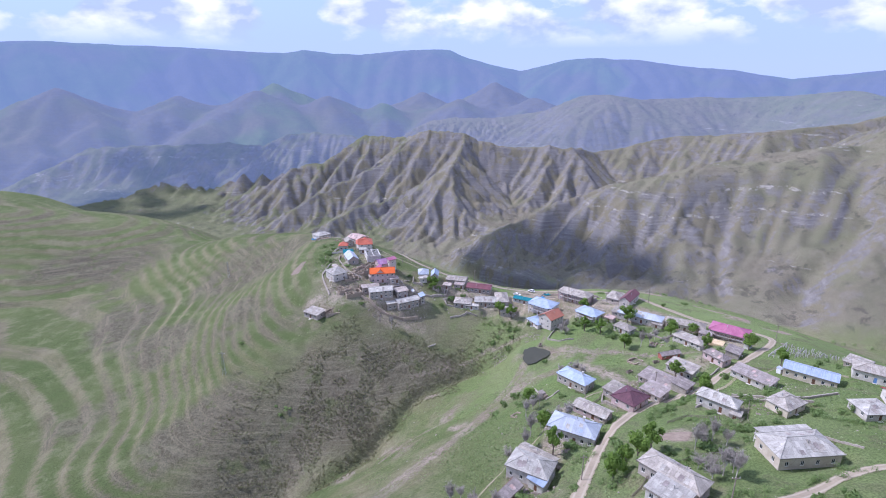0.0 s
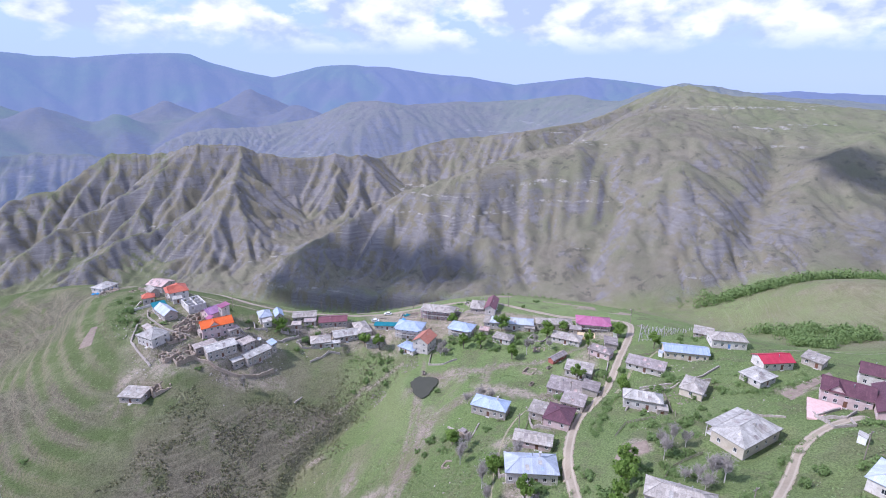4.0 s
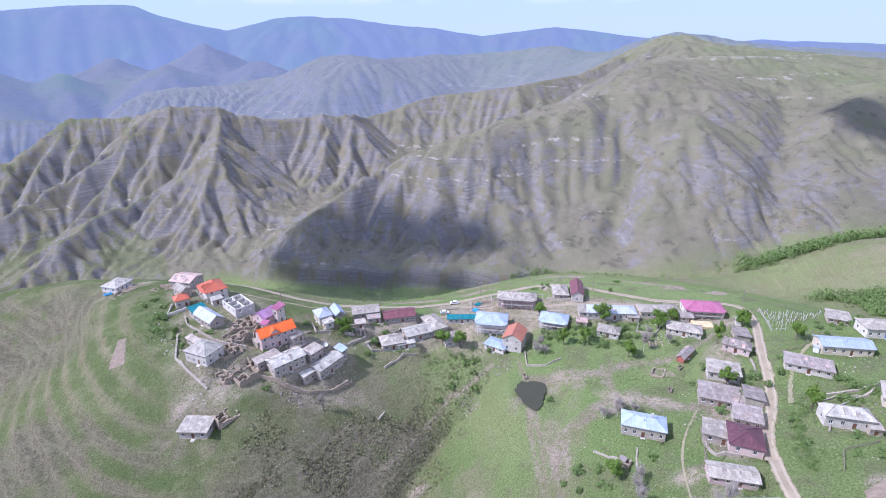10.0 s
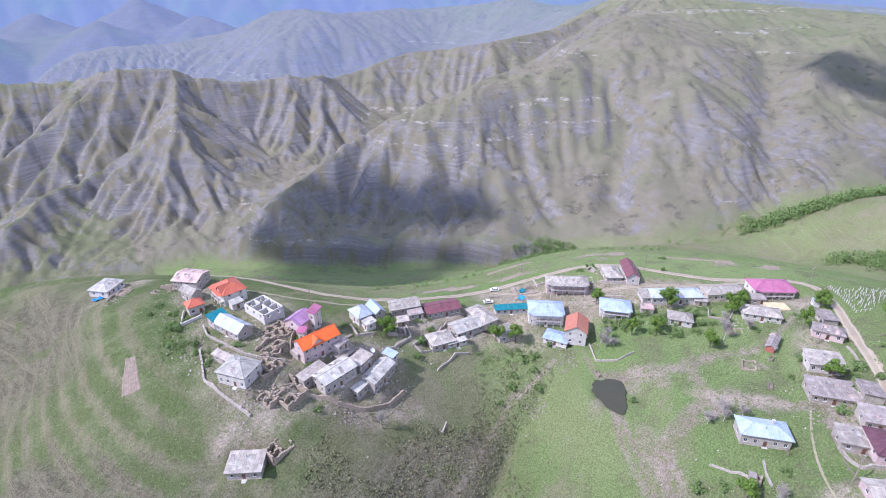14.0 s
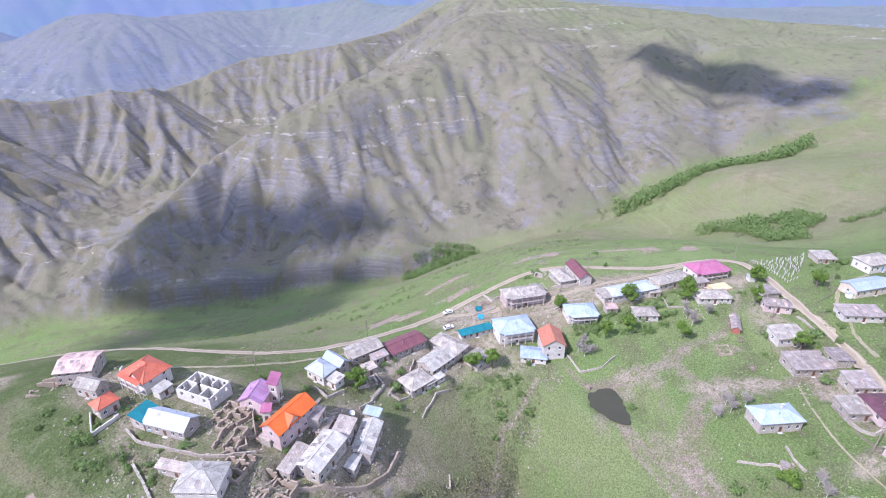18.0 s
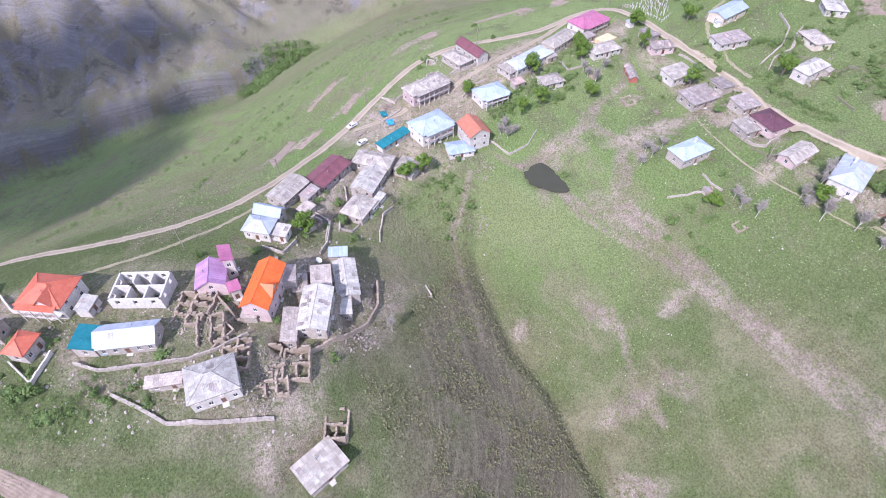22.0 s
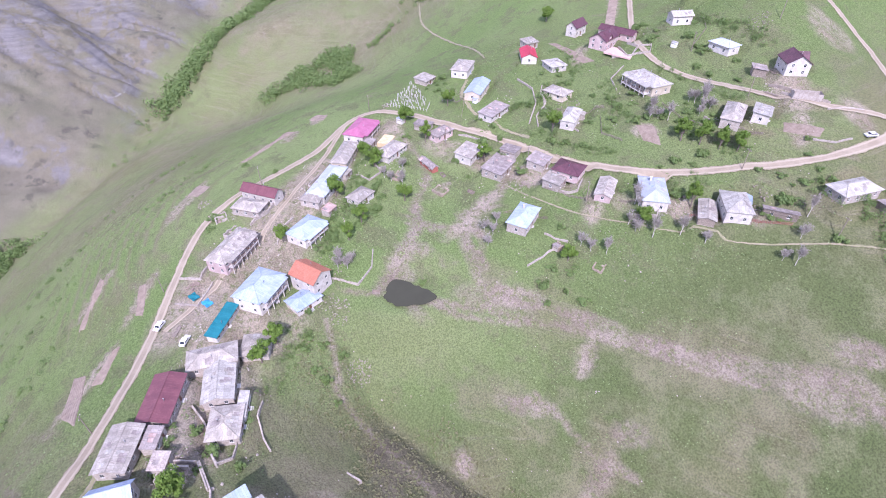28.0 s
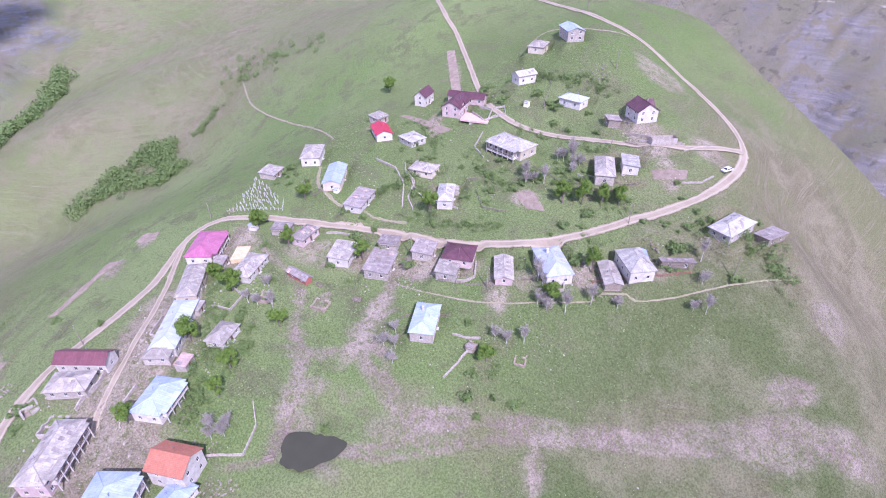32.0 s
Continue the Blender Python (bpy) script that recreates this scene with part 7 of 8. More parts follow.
ruin("small broken walls above the lane", 97.0, 284.0, 10, 5, 4, 1.6, (2, 1), "stone", seed=18)
ruin("collapsed byre on the slope below the scarp", -6.0, 262.0, 40, 10, 7, 1.2, (1, 1), "stone", seed=19, gap=0.6)

stone_wall("curved retaining wall below the pyramid roofed house", [(-69.7, 311.8), (-70.6, 304.7), (-71.9, 297.6), (-69.7, 290.1), (-66.7, 283.3), (-63.8, 277.2)], 1.0, 0.7, "stone")
stone_wall("retaining wall under the large slate house", [(-46, 276), (-38, 271), (-30, 268), (-22, 268), (-14, 271)], 1.6, 0.7, "adobe")
stone_wall("block wall beside the pink yard", [(121.9, 108.0), (112.4, 109.3), (111.0, 104.6)], 0.8, 0.45, "stone", seed=31)
stone_wall("whitewashed wall at the public building", [(87.0, 119.1), (87.4, 114.7)], 1.0, 0.45, "plaster", seed=39)
stone_wall("curved stone garden wall above the hairpin", [(61.9, 109.6), (57.6, 108.5), (52.7, 108.2)], 0.9, 0.45, "stone", seed=42)
stone_wall("row of pale kerb stones on the road edge", [(42.7, 76.0), (39.2, 67.3), (38.1, 64.5)], 0.5, 0.45, "stone", seed=40)
stone_wall("low white wall of the hairpin garden", [(34.2, 88.7), (30.1, 83.5), (29.3, 77.5)], 0.5, 0.45, "stone", seed=36)
stone_wall("block retaining wall above the road", [(56.6, 83.4), (52.9, 81.9), (45.8, 76.8)], 0.8, 0.45, "stone", seed=35)
stone_wall("dark stone wall along the garden path", [(115.7, 147.7), (103.5, 151.5), (96.1, 152.9), (89.3, 151.5), (81.9, 148.2)], 0.8, 0.45, "stone", seed=37)
stone_wall("pale stone edge beside the meadow tree", [(37.3, 189.2), (37.8, 182.5), (38.2, 179.0)], 0.6, 0.45, "stone", seed=38)
stone_wall("low pale wall below the meadow house", [(45.1, 179.7), (42.2, 177.3), (38.9, 174.1)], 0.5, 0.45, "stone", seed=36)
stone_wall("yard wall behind the slate row", [(2.7, 296.8), (2.1, 292.1), (-6.4, 289.6)], 1.2, 0.45, "stone", seed=30)
stone_wall("broken yard wall beside the building site", [(72.8, 298.8), (69.0, 291.6), (72.9, 288.5)], 0.9, 0.45, "stone", seed=41)
stone_wall("curving pale wall below the slate row", [(19.2, 277.1), (13.8, 278.5), (8.1, 277.9), (4.0, 276.5)], 0.9, 0.45, "stone", seed=37)
stone_wall("small walled pen in front of the slate row", [(6.8, 290.2), (0.8, 288.0), (2.2, 284.8), (8.2, 283.3)], 1.0, 0.45, "stone", seed=42)
stone_wall("stone wall along the village alley", [(2.1, 291.7), (-6.4, 289.1), (-12.3, 288.8)], 1.1, 0.45, "stone", seed=34)
stone_wall("white stepped wall below the small red house", [(-69.1, 337.6), (-72.1, 329.8), (-64.5, 330.1)], 1.2, 0.45, "plaster", seed=44)
stone_wall("new white wall round the red roofed house", [(-52.2, 358.8), (-56.7, 349.1), (-56.3, 336.6), (-48.1, 333.3)], 1.3, 0.45, "plaster", seed=41)
stone_wall("broken wall between the ruins", [(-40, 303), (-44, 296), (-42, 291)], 1.4, 0.45, "adobe", seed=29)
stone_wall("leaning wall among ruined rooms", [(-54, 296), (-48, 294), (-46, 298)], 1.2, 0.45, "adobe", seed=31)
stone_wall("terrace wall below the teal roofed house", [(-65.6, 323.7), (-65.6, 317.9), (-61.7, 308.7), (-57.7, 299.9), (-53.7, 295.3), (-47.3, 290.9)], 1.1, 0.45, "stone", seed=40)
stone_wall("stone step wall in the alley", [(-30, 296), (-26, 291), (-20, 290)], 1.3, 0.45, "stone", seed=28)
stone_wall("yard wall of the white house", [(-18, 303), (-18, 297), (-12, 296)], 1.1, 0.45, "stone", seed=28)
stone_wall("pale plot wall beside the lane", [(108, 246), (102, 251), (98, 248)], 0.9, 0.45, "stone", seed=30)
stone_wall("plot wall behind the lane house", [(86, 259), (82, 264), (76, 266)], 0.8, 0.45, "stone", seed=31)
stone_wall("low wall round the old garden", [(104, 232), (98, 228), (102, 222), (108, 224)], 0.7, 0.45, "stone", seed=29)
stone_wall("roadside wall in front of the sheds", [(100, 178), (106, 183), (110, 187)], 0.8, 0.45, "stone", seed=35)
stone_wall("yard wall behind the plum roofed house", [(58, 168), (56, 162), (60, 158)], 1.0, 0.45, "stone", seed=38)
stone_wall("wall below the tall white house", [(36, 152), (33, 146), (38, 141)], 0.9, 0.45, "stone", seed=31)
stone_wall("pale garden wall round the tree by the pond", [(58, 251), (53, 243), (58, 237), (64, 235)], 0.9, 0.3, "stone")
stone_wall("old field wall among houses", [(20, 294), (14, 291), (6, 290), (0, 288)], 1.2, 0.5, "stone")
stone_wall("terrace wall above the lane", [(98, 262), (92, 268), (88, 274)], 1.4, 0.5, "stone")
stone_wall("white field wall near the public building", [(108, 114), (104, 122), (96, 124)], 0.7, 0.3, "stone")
stone_wall("stony hedge bank between the upper gardens", [(130, 152), (119, 150), (109, 153), (100, 160)], 0.8, 0.5, "stone")
stone_wall("field wall in the upper gardens", [(118, 146), (112, 150), (106, 150), (102, 156), (96, 158)], 0.9, 0.4, "stone")
stone_wall("rubble wall along the yard above the road", [(62, 84), (56, 80), (50, 78), (44, 74)], 1.0, 0.6, "rubble")
stone_wall("block wall of the pink yard", [(122, 104), (115, 103), (112, 108), (117, 114)], 1.1, 0.3, "stone")
stone_wall("walled plot beside the upper road", [(111, 106), (108, 102), (112, 99), (115, 102)], 0.9, 0.3, "stone")
stone_wall("dusty wall by the building site", [(62, 300), (58, 293), (66, 288)], 0.8, 0.4, "stone")

yard = Shape().box(-6, 6, -4.2, 4.2, -0.6, 0.12)
ob = part("yard", yard.mesh("yard"), MAT["pink_paving"])
ob.matrix_basis = pose(117.5, 109.5, height(117.5, 109.5) + 0.3, 0, 0, 32)
tagged(ob, "pink paved yard of the new plum roofed house", "yard", kind="structure")
terrace = Shape().box(-4, 4, -2.5, 2.5, -1.5, 0.9)
ob = part("terrace", terrace.mesh("terrace"), MAT["sandy"])
ob.matrix_basis = pose(122, 215, height(122, 215), 0, 0, -37)
tagged(ob, "yellow rendered terrace beside the pink roofed house", "terrace", kind="structure")


# ---- trees, bushes and woods ----
def leaf_ball(s, rng, centre, radius, count, size):
    for _ in range(count):
        d = Vector((rng.gauss(0, 1), rng.gauss(0, 1), rng.gauss(0, 1)))
        d.normalize()
        p = Vector(centre) + Vector((d.x * radius[0], d.y * radius[1], d.z * radius[2])) * rng.uniform(0.55, 1.05)
        n = (d + Vector((rng.uniform(-1, 1), rng.uniform(-1, 1), rng.uniform(-0.4, 1.2))) * 0.8).normalized()
        u = n.orthogonal().normalized() * size * rng.uniform(0.6, 1.3)
        v = n.cross(u).normalized() * size * rng.uniform(0.5, 1.0)
        s.face([p - u, p + v * 0.8, p + u * 1.05, p - v])


def leafy_tree(seed, tall, spread, mat="leaf"):
    rng = random.Random(seed)
    root = thing("tree", pose(0, 0, 0), "leafy green tree with a rounded uneven crown", "tree", "leafy trees")
    s = Shape()
    fork = tall * 0.32
    s.beam((0, 0, -0.4), (0.1, 0.05, fork), tall * 0.035, tall * 0.026, 7)
    lobes = []
    for k in range(9):
        a = 2 * math.pi * k / 9 + rng.uniform(-0.3, 0.3)
        r, up = spread * rng.uniform(0.35, 0.75), tall * rng.uniform(0.42, 0.82)
        tip = (r * math.cos(a), r * math.sin(a), up)
        s.beam((0.1, 0.05, fork * rng.uniform(0.75, 1.0)), tip, tall * 0.013, tall * 0.004, 5)
        lobes.append(tip)
    lobes += [(rng.uniform(-0.2, 0.2) * spread, rng.uniform(-0.2, 0.2) * spread, tall * 0.88), (0, 0, tall * 0.66), (0.1 * spread, -0.2 * spread, tall * 0.55)]
    part("trunk", s.mesh("trunk"), MAT["bark"], root)
    c = Shape()
    for x, y, z in lobes:
        r = spread * rng.uniform(0.30, 0.46)
        leaf_ball(c, rng, (x, y, z), (r, r, r * 0.85), 120, 0.26)
    part("crown", c.mesh("crown"), MAT[mat], root)
    return root


def bare_tree(seed, tall, spread):
    rng = random.Random(seed)
    root = thing("bare_tree", pose(0, 0, 0), "leafless tree with an airy crown of pale grey twigs", "tree", "leafless trees")
    s, w_ = Shape(), Shape()
    fork = Vector((0.1, 0.05, tall * 0.28))
    s.beam((0, 0, -0.4), fork, tall * 0.022, tall * 0.016, 6)
    for k in range(7):
        a = 2 * math.pi * k / 7 + rng.uniform(-0.3, 0.3)
        r = spread * (rng.uniform(0.45, 0.95) if k else 0.1)
        tip = Vector((r * math.cos(a), r * math.sin(a), tall * rng.uniform(0.72, 1.0)))
        s.beam(fork, tip, tall * 0.010, tall * 0.003, 4)
        for _ in range(20):
            b0 = fork.lerp(tip, rng.uniform(0.3, 1.0))
            b1 = b0 + Vector((rng.gauss(0, 0.5) * spread * 0.5, rng.gauss(0, 0.5) * spread * 0.5, rng.uniform(0.1, 0.9)))
            w_.beam(b0, b1, 0.05, 0.025, 3)
            for _ in range(7):
                c0 = b0.lerp(b1, rng.uniform(0.3, 1.0))
                w_.beam(c0, c0 + Vector((rng.gauss(0, 0.4), rng.gauss(0, 0.4), rng.uniform(-0.1, 0.7))), 0.034, 0.02, 3)
    part("trunk", s.mesh("trunk"), MAT["birch"], root)
    part("branchwork", w_.mesh("branchwork"), MAT["twig"], root)
    return root


def bush_thing(seed, wide, tall):
    rng = random.Random(seed)
    root = thing("bush", pose(0, 0, 0), "dense green garden bush", "bush", "bushes")
    c, s = Shape(), Shape()
    for k in range(6):
        x, y = rng.uniform(-0.5, 0.5) * wide, rng.uniform(-0.5, 0.5) * wide
        r = wide * rng.uniform(0.22, 0.4)
        s.beam((x * 0.3, y * 0.3, -0.2), (x, y, tall * 0.5), 0.04, 0.02, 4)
        leaf_ball(c, rng, (x, y, tall * rng.uniform(0.35, 0.6)), (r, r, tall * 0.38), 80, 0.22)
    part("stems", s.mesh("stems"), MAT["bark"], root)
    part("foliage", c.mesh("foliage"), MAT["leaf_dark"], root)
    return root


def strew(kinds, spots, lo, hi, seed):
    """The first of the kinds stands at the first spots; the rest are copies, turned and sized at random."""
    rng = random.Random(seed)
    used = set()
    for k, (x, y) in enumerate(spots):
        pick = kinds[k % len(kinds)]
        m = pose(x, y, height(x, y) - 0.05, 0, 0, rng.uniform(0, 360)) @ Matrix.Diagonal((*(rng.uniform(lo, hi),) * 2, rng.uniform(lo, hi), 1))
        if id(pick) in used:
            copy_thing(pick, m)
        else:
            pick.matrix_basis = m
            used.add(id(pick))


strew([leafy_tree(1, 6.5, 2.9), leafy_tree(2, 7.2, 2.5), leafy_tree(3, 5.6, 2.7)],
      [(83, 218), (71, 242), (33, 177), (132, 184), (111, 201), (117, 226), (92, 242), (47, 114), (43, 110), (52, 118), (57, 122), (34, 150), (88, 156), (91, 183), (178, 114), (106, 224), (33, 133), (131, 204), (32, 276), (38, 271), (76, 264), (-6, 296), (77, 236)], 0.9, 1.3, 21)
strew([bare_tree(4, 7.5, 2.6), bare_tree(5, 6.2, 2.9), bare_tree(8, 8.2, 2.2)],
      [(53, 195), (56, 197), (90, 217), (95, 220), (60, 245), (63, 247), (61, 248), (33, 153), (29, 149), (36, 154), (65, 105), (68, 106), (71, 107), (73, 108), (70, 104), (66, 108), (71, 122), (74, 123), (77, 121), (72, 125), (68, 120), (33, 169), (36, 171), (2, 118), (5, 120), (8, 112), (13, 106), (98, 222), (100, 214), (26, 141), (57, 192), (50, 198), (41, 149), (38, 150), (62, 243), (30, 165), (20, 136), (64, 110), (-28, 262)], 0.75, 1.1, 22)
BUSHES = [(34, 253), (37, 258), (-41, 287), (-40, 301), (-28, 316), (-45, 271), (-73, 327), (-71, 312), (-1, 283), (-76, 350), (-80, 345), (-109, 258), (-77, 216), (-74, 218), (-80, 219), (45, 174), (48, 222),
          (135, 274), (118, 262), (92, 288), (98, 287), (35, 90)]
BUSHES += [(30, 93), (6, 84), (2, 104), (28, 104), (33, 109), (42, 106), (22, 100), (10, 80), (-2, 92), (60, 106), (58, 110), (80, 154), (84, 158), (92, 158), (74, 150),
          (100, 228), (96, 232), (88, 226), (84, 238), (80, 246), (68, 252), (170, 186), (164, 186), (158, 184), (174, 182), (102, 212), (112, 212), (120, 206), (94, 194), (86, 192), (76, 174), (20, 258), (-20, 304), (14, 298), (2, 300)]
rng = random.Random(29)
for cx, cy, rx, ry, n in ((88, 232, 14, 10, 12), (78, 250, 10, 7, 9), (105, 140, 22, 14, 18), (80, 128, 14, 12, 14), (60, 112, 14, 8, 12), (118, 92, 18, 10, 9), (20, 104, 14, 12, 14), (45, 128, 10, 10, 8), (100, 176, 14, 5, 8), (5, 296, 14, 8, 9), (-72, 332, 10, 18, 13), (-62, 306, 8, 14, 8), (14, 284, 8, 6, 6), (36, 262, 12, 5, 8), (150, 180, 12, 8, 8), (30, 182, 12, 9, 8), (86, 88, 16, 10, 8)):
    for _ in range(n):
        a, r = rng.uniform(0, 2 * math.pi), math.sqrt(rng.random())
        BUSHES.append((cx + rx * r * math.cos(a), cy + ry * r * math.sin(a)))
strew([bush_thing(6, 2.4, 1.9), bush_thing(7, 3.0, 1.6)], BUSHES, 0.45, 1.25, 23)


def wood(name, label, line, wide, count, size, seed, mat="leaf_dark"):
    """Scrub woodland along a line, one mass of many clumps."""
    rng = random.Random(seed)
    s = Shape()
    spots = []
    for _ in range(count):
        k = rng.randrange(len(line) - 1)
        t_ = rng.random()
        spots.append((line[k][0] + (line[k + 1][0] - line[k][0]) * t_ + rng.gauss(0, wide / 2.5), line[k][1] + (line[k + 1][1] - line[k][1]) * t_ + rng.gauss(0, wide / 2.5)))
    zs = land(np.array([p[0] for p in spots]), np.array([p[1] for p in spots]))
    for (x, y), z in zip(spots, zs):
        r = size * rng.uniform(0.5, 1.2)
        leaf_ball(s, rng, (x, y, float(z) + r * 0.75), (r, r, r * rng.uniform(0.8, 1.2)), 60, r * 0.17)
    ob = part(name, s.mesh(name), MAT[mat])
    return tagged(ob, label, "wood", kind="stuff")


wood("wood", "long dense strip of dark green scrub wood", [(372, 340), (396, 322), (425, 302), (484, 272), (540, 243), (600, 228)], 15, 420, 5.0, 31)
wood("wood", "green copse on the slope behind the graveyard", [(327, 260), (320, 236), (300, 216), (288, 202), (318, 206), (336, 200), (338, 214), (332, 234), (318, 228)], 12, 330, 3.6, 32)
wood("wood", "copse of young trees above the stream", [(178, 432), (200, 440), (222, 436), (236, 420)], 16, 260, 3.2, 33, "leaf_dark")
wood("wood", "scattered bushes on the back slope", [(322, 180), (326, 172), (336, 156)], 6, 30, 2.6, 34)
wood("wood", "thin hedge of scrub on the far bank", [(300, 372), (340, 356), (372, 344)], 14, 14, 2.6, 35)
wood("wood", "bushes along the brow above the gorge", [(300, 95), (330, 105), (350, 130), (380, 120)], 26, 70, 2.6, 36)
wood("wood", "hedge of nettles and bushes between gardens", [(118, 166), (112, 160), (108, 152), (110, 146)], 3, 46, 1.4, 37)
wood("wood", "hedge on the upper bank", [(112, 78), (106, 76), (98, 72), (90, 70), (80, 70)], 4, 60, 1.5, 38)
wood("wood", "overgrown bushes at the end of the row", [(18, 100), (6, 92), (-4, 88), (-8, 96)], 7, 70, 1.5, 39)
wood("wood", "weedy garden thicket by the old houses", [(72, 250), (84, 240), (88, 232), (96, 226)], 7, 70, 1.3, 40)


for line, count in (([(10, 352), (34, 356), (58, 352), (80, 340)], 34), ([(46, 372), (72, 370), (98, 356), (118, 336)], 40), ([(90, 386), (118, 372), (140, 350)], 30), ([(-22, 392), (2, 398), (30, 394)], 26), ([(128, 320), (142, 304), (160, 286)], 22), ([(150, 352), (176, 330), (196, 304)], 30), ([(20, 420), (50, 424), (84, 412)], 30)):
    wood("wood", "row of low bushes on the terraced back slope", line, 4, count, 1.1, 160 + count)
wood("wood", "hedge of tall weeds along the garden wall", [(115, 145), (104, 149), (96, 151), (88, 149)], 3, 60, 0.85, 141)
wood("wood", "nettle bank below the public building", [(104, 124), (94, 128), (84, 130), (76, 132)], 5, 70, 0.85, 142)
wood("wood", "thicket behind the hairpin house", [(66, 112), (58, 113), (48, 111), (42, 108)], 5, 80, 0.85, 143)
wood("wood", "weedy bank above the village road", [(96, 162), (84, 156), (72, 150), (64, 141)], 3, 70, 0.85, 144)
wood("wood", "bushes along the upper road bank", [(60, 94), (74, 98), (88, 102), (100, 104)], 3, 60, 0.85, 145)
wood("wood", "weedy strip between the upper plots", [(142, 128), (132, 126), (122, 128), (114, 134)], 4, 60, 0.85, 146)
wood("wood", "nettles on the bank behind the row", [(56, 152), (50, 146), (44, 130), (36, 120)], 4, 60, 0.85, 147)
wood("wood", "overgrown bank at the edge of the hill", [(-78, 330), (-74, 320), (-70, 310), (-66, 300)], 6, 90, 0.85, 148)
wood("wood", "bushes below the central houses", [(44, 264), (36, 268), (28, 272), (22, 276)], 4, 50, 0.85, 149)
wood("wood", "garden thicket among the lane houses", [(118, 226), (108, 230), (100, 234)], 4, 50, 0.85, 150)


def tufts(name, label, areas, each, size, seed, mat):
    """Weeds and dry stalks too many to count."""
    rng = np.random.default_rng(seed)
    pts = []
    for cx, cy, rx, ry in areas:
        n = int(each * rx * ry / 100)
        a, r = rng.uniform(0, 2 * math.pi, n), np.sqrt(rng.uniform(0, 1, n))
        pts.append(np.stack([cx + rx * r * np.cos(a), cy + ry * r * np.sin(a)], 1))
    p = np.concatenate(pts)
    keep = grain(p[:, 0], p[:, 1], 12, seed, 3) > -0.12
    p = p[keep]
    z = land(p[:, 0], p[:, 1])
    v, f = [], []
    for (x, y), zz in zip(p, z):
        for _ in range(4):
            a, l = rng.uniform(0, 2 * math.pi), size * rng.uniform(0.5, 1.3)
            ux, uy = math.cos(a) * l * 0.5, math.sin(a) * l * 0.5
            ox, oy = rng.uniform(-l, l) * 0.6, rng.uniform(-l, l) * 0.6
            n = len(v)
            v += [(x + ox - ux, y + oy - uy, zz - 0.05), (x + ox + ux, y + oy + uy, zz - 0.05), (x + ox + ux * 0.6 - uy * 0.4, y + oy + uy * 0.6 + ux * 0.4, zz + l * 0.45), (x + ox - ux * 0.7 - uy * 0.7, y + oy - uy * 0.7 + ux * 0.7, zz + l * 0.35)]
            f.append((n, n + 1, n + 2, n + 3))
    ob = part(name, mesh_from(name, v, f), MAT[mat])
    return tagged(ob, label, "vegetation", kind="stuff")


tufts("scrub", "dry brown scrub on the steep slope", [(-20, 245, 42, 24), (-48, 222, 34, 24), (18, 258, 26, 12), (-70, 205, 40, 30)], 290, 0.6, 51, "scrub")
tufts("weeds", "rank green weeds round the houses", [(90, 225, 36, 22), (60, 165, 34, 18), (100, 150, 34, 20), (25, 120, 30, 22), (110, 80, 34, 22), (0, 292, 24, 14), (-70, 330, 22, 26), (40, 262, 24, 10), (25, 155, 26, 24), (20, 190, 26, 18), (100, 200, 34, 14), (150, 150, 26, 22), (120, 120, 24, 16)], 120, 0.42, 52, "weed")
tufts("grass", "tall tufts of pasture grass on the meadow", [(0, 170, 60, 52), (60, 335, 90, 24), (90, 200, 40, 20), (-80, 290, 26, 40)], 70, 0.34, 53, "weed")


# ---- graveyard ----
stone_m = [Shape().box(-0.35, 0.35, -0.1, 0.1, -0.3, 1.2).box(-0.28, 0.28, -0.08, 0.08, 1.2, 1.45).mesh("gravestone"), Shape().box(-0.25, 0.25, -0.09, 0.09, -0.3, 1.7).box(-0.16, 0.16, -0.07, 0.07, 1.7, 1.95).mesh("gravestone")]
for m_ in stone_m:
    m_.materials.append(MAT["gravestone"])
rng = random.Random(61)
YARD = [(148.5, 207), (135, 194.5), (142, 190.5), (166, 191.5), (160, 198)]


def inside(x, y, poly):
    hit = False
    for (ax, ay), (bx, by) in zip(poly, poly[1:] + poly[:1]):
        if (ay > y) != (by > y) and x < (bx - ax) * (y - ay) / (by - ay) + ax:
            hit = not hit
    return hit


for i in range(20):
    for j in range(13):
        x, y = 134 + i * 1.75 + rng.uniform(-0.8, 0.8), 190 + j * 1.5 + rng.uniform(-0.65, 0.65)
        if inside(x, y, YARD) and rng.random() < 0.92:
            ob = part("gravestone", stone_m[rng.randrange(2)], None)
            ob.matrix_basis = pose(x, y, height(x, y), rng.uniform(-7, 7), rng.uniform(-7, 7), 25 + rng.uniform(-25, 25)) @ Matrix.Diagonal((*(rng.uniform(0.55, 0.95),) * 3, 1))
            tagged(ob, "upright pale grave stone in the grass", "gravestone", "graveyard stones")
fence = thing("fence", pose(143, 208, height(143, 208)), "low pale stone post fence along the graveyard", "fence")
edge_line = [(150, 208.5), (133, 193.5), (139, 190)]
post_m = Shape().box(-0.12, 0.12, -0.12, 0.12, -0.3, 1.15).mesh("post")
post_m.materials.append(MAT["gravestone"])
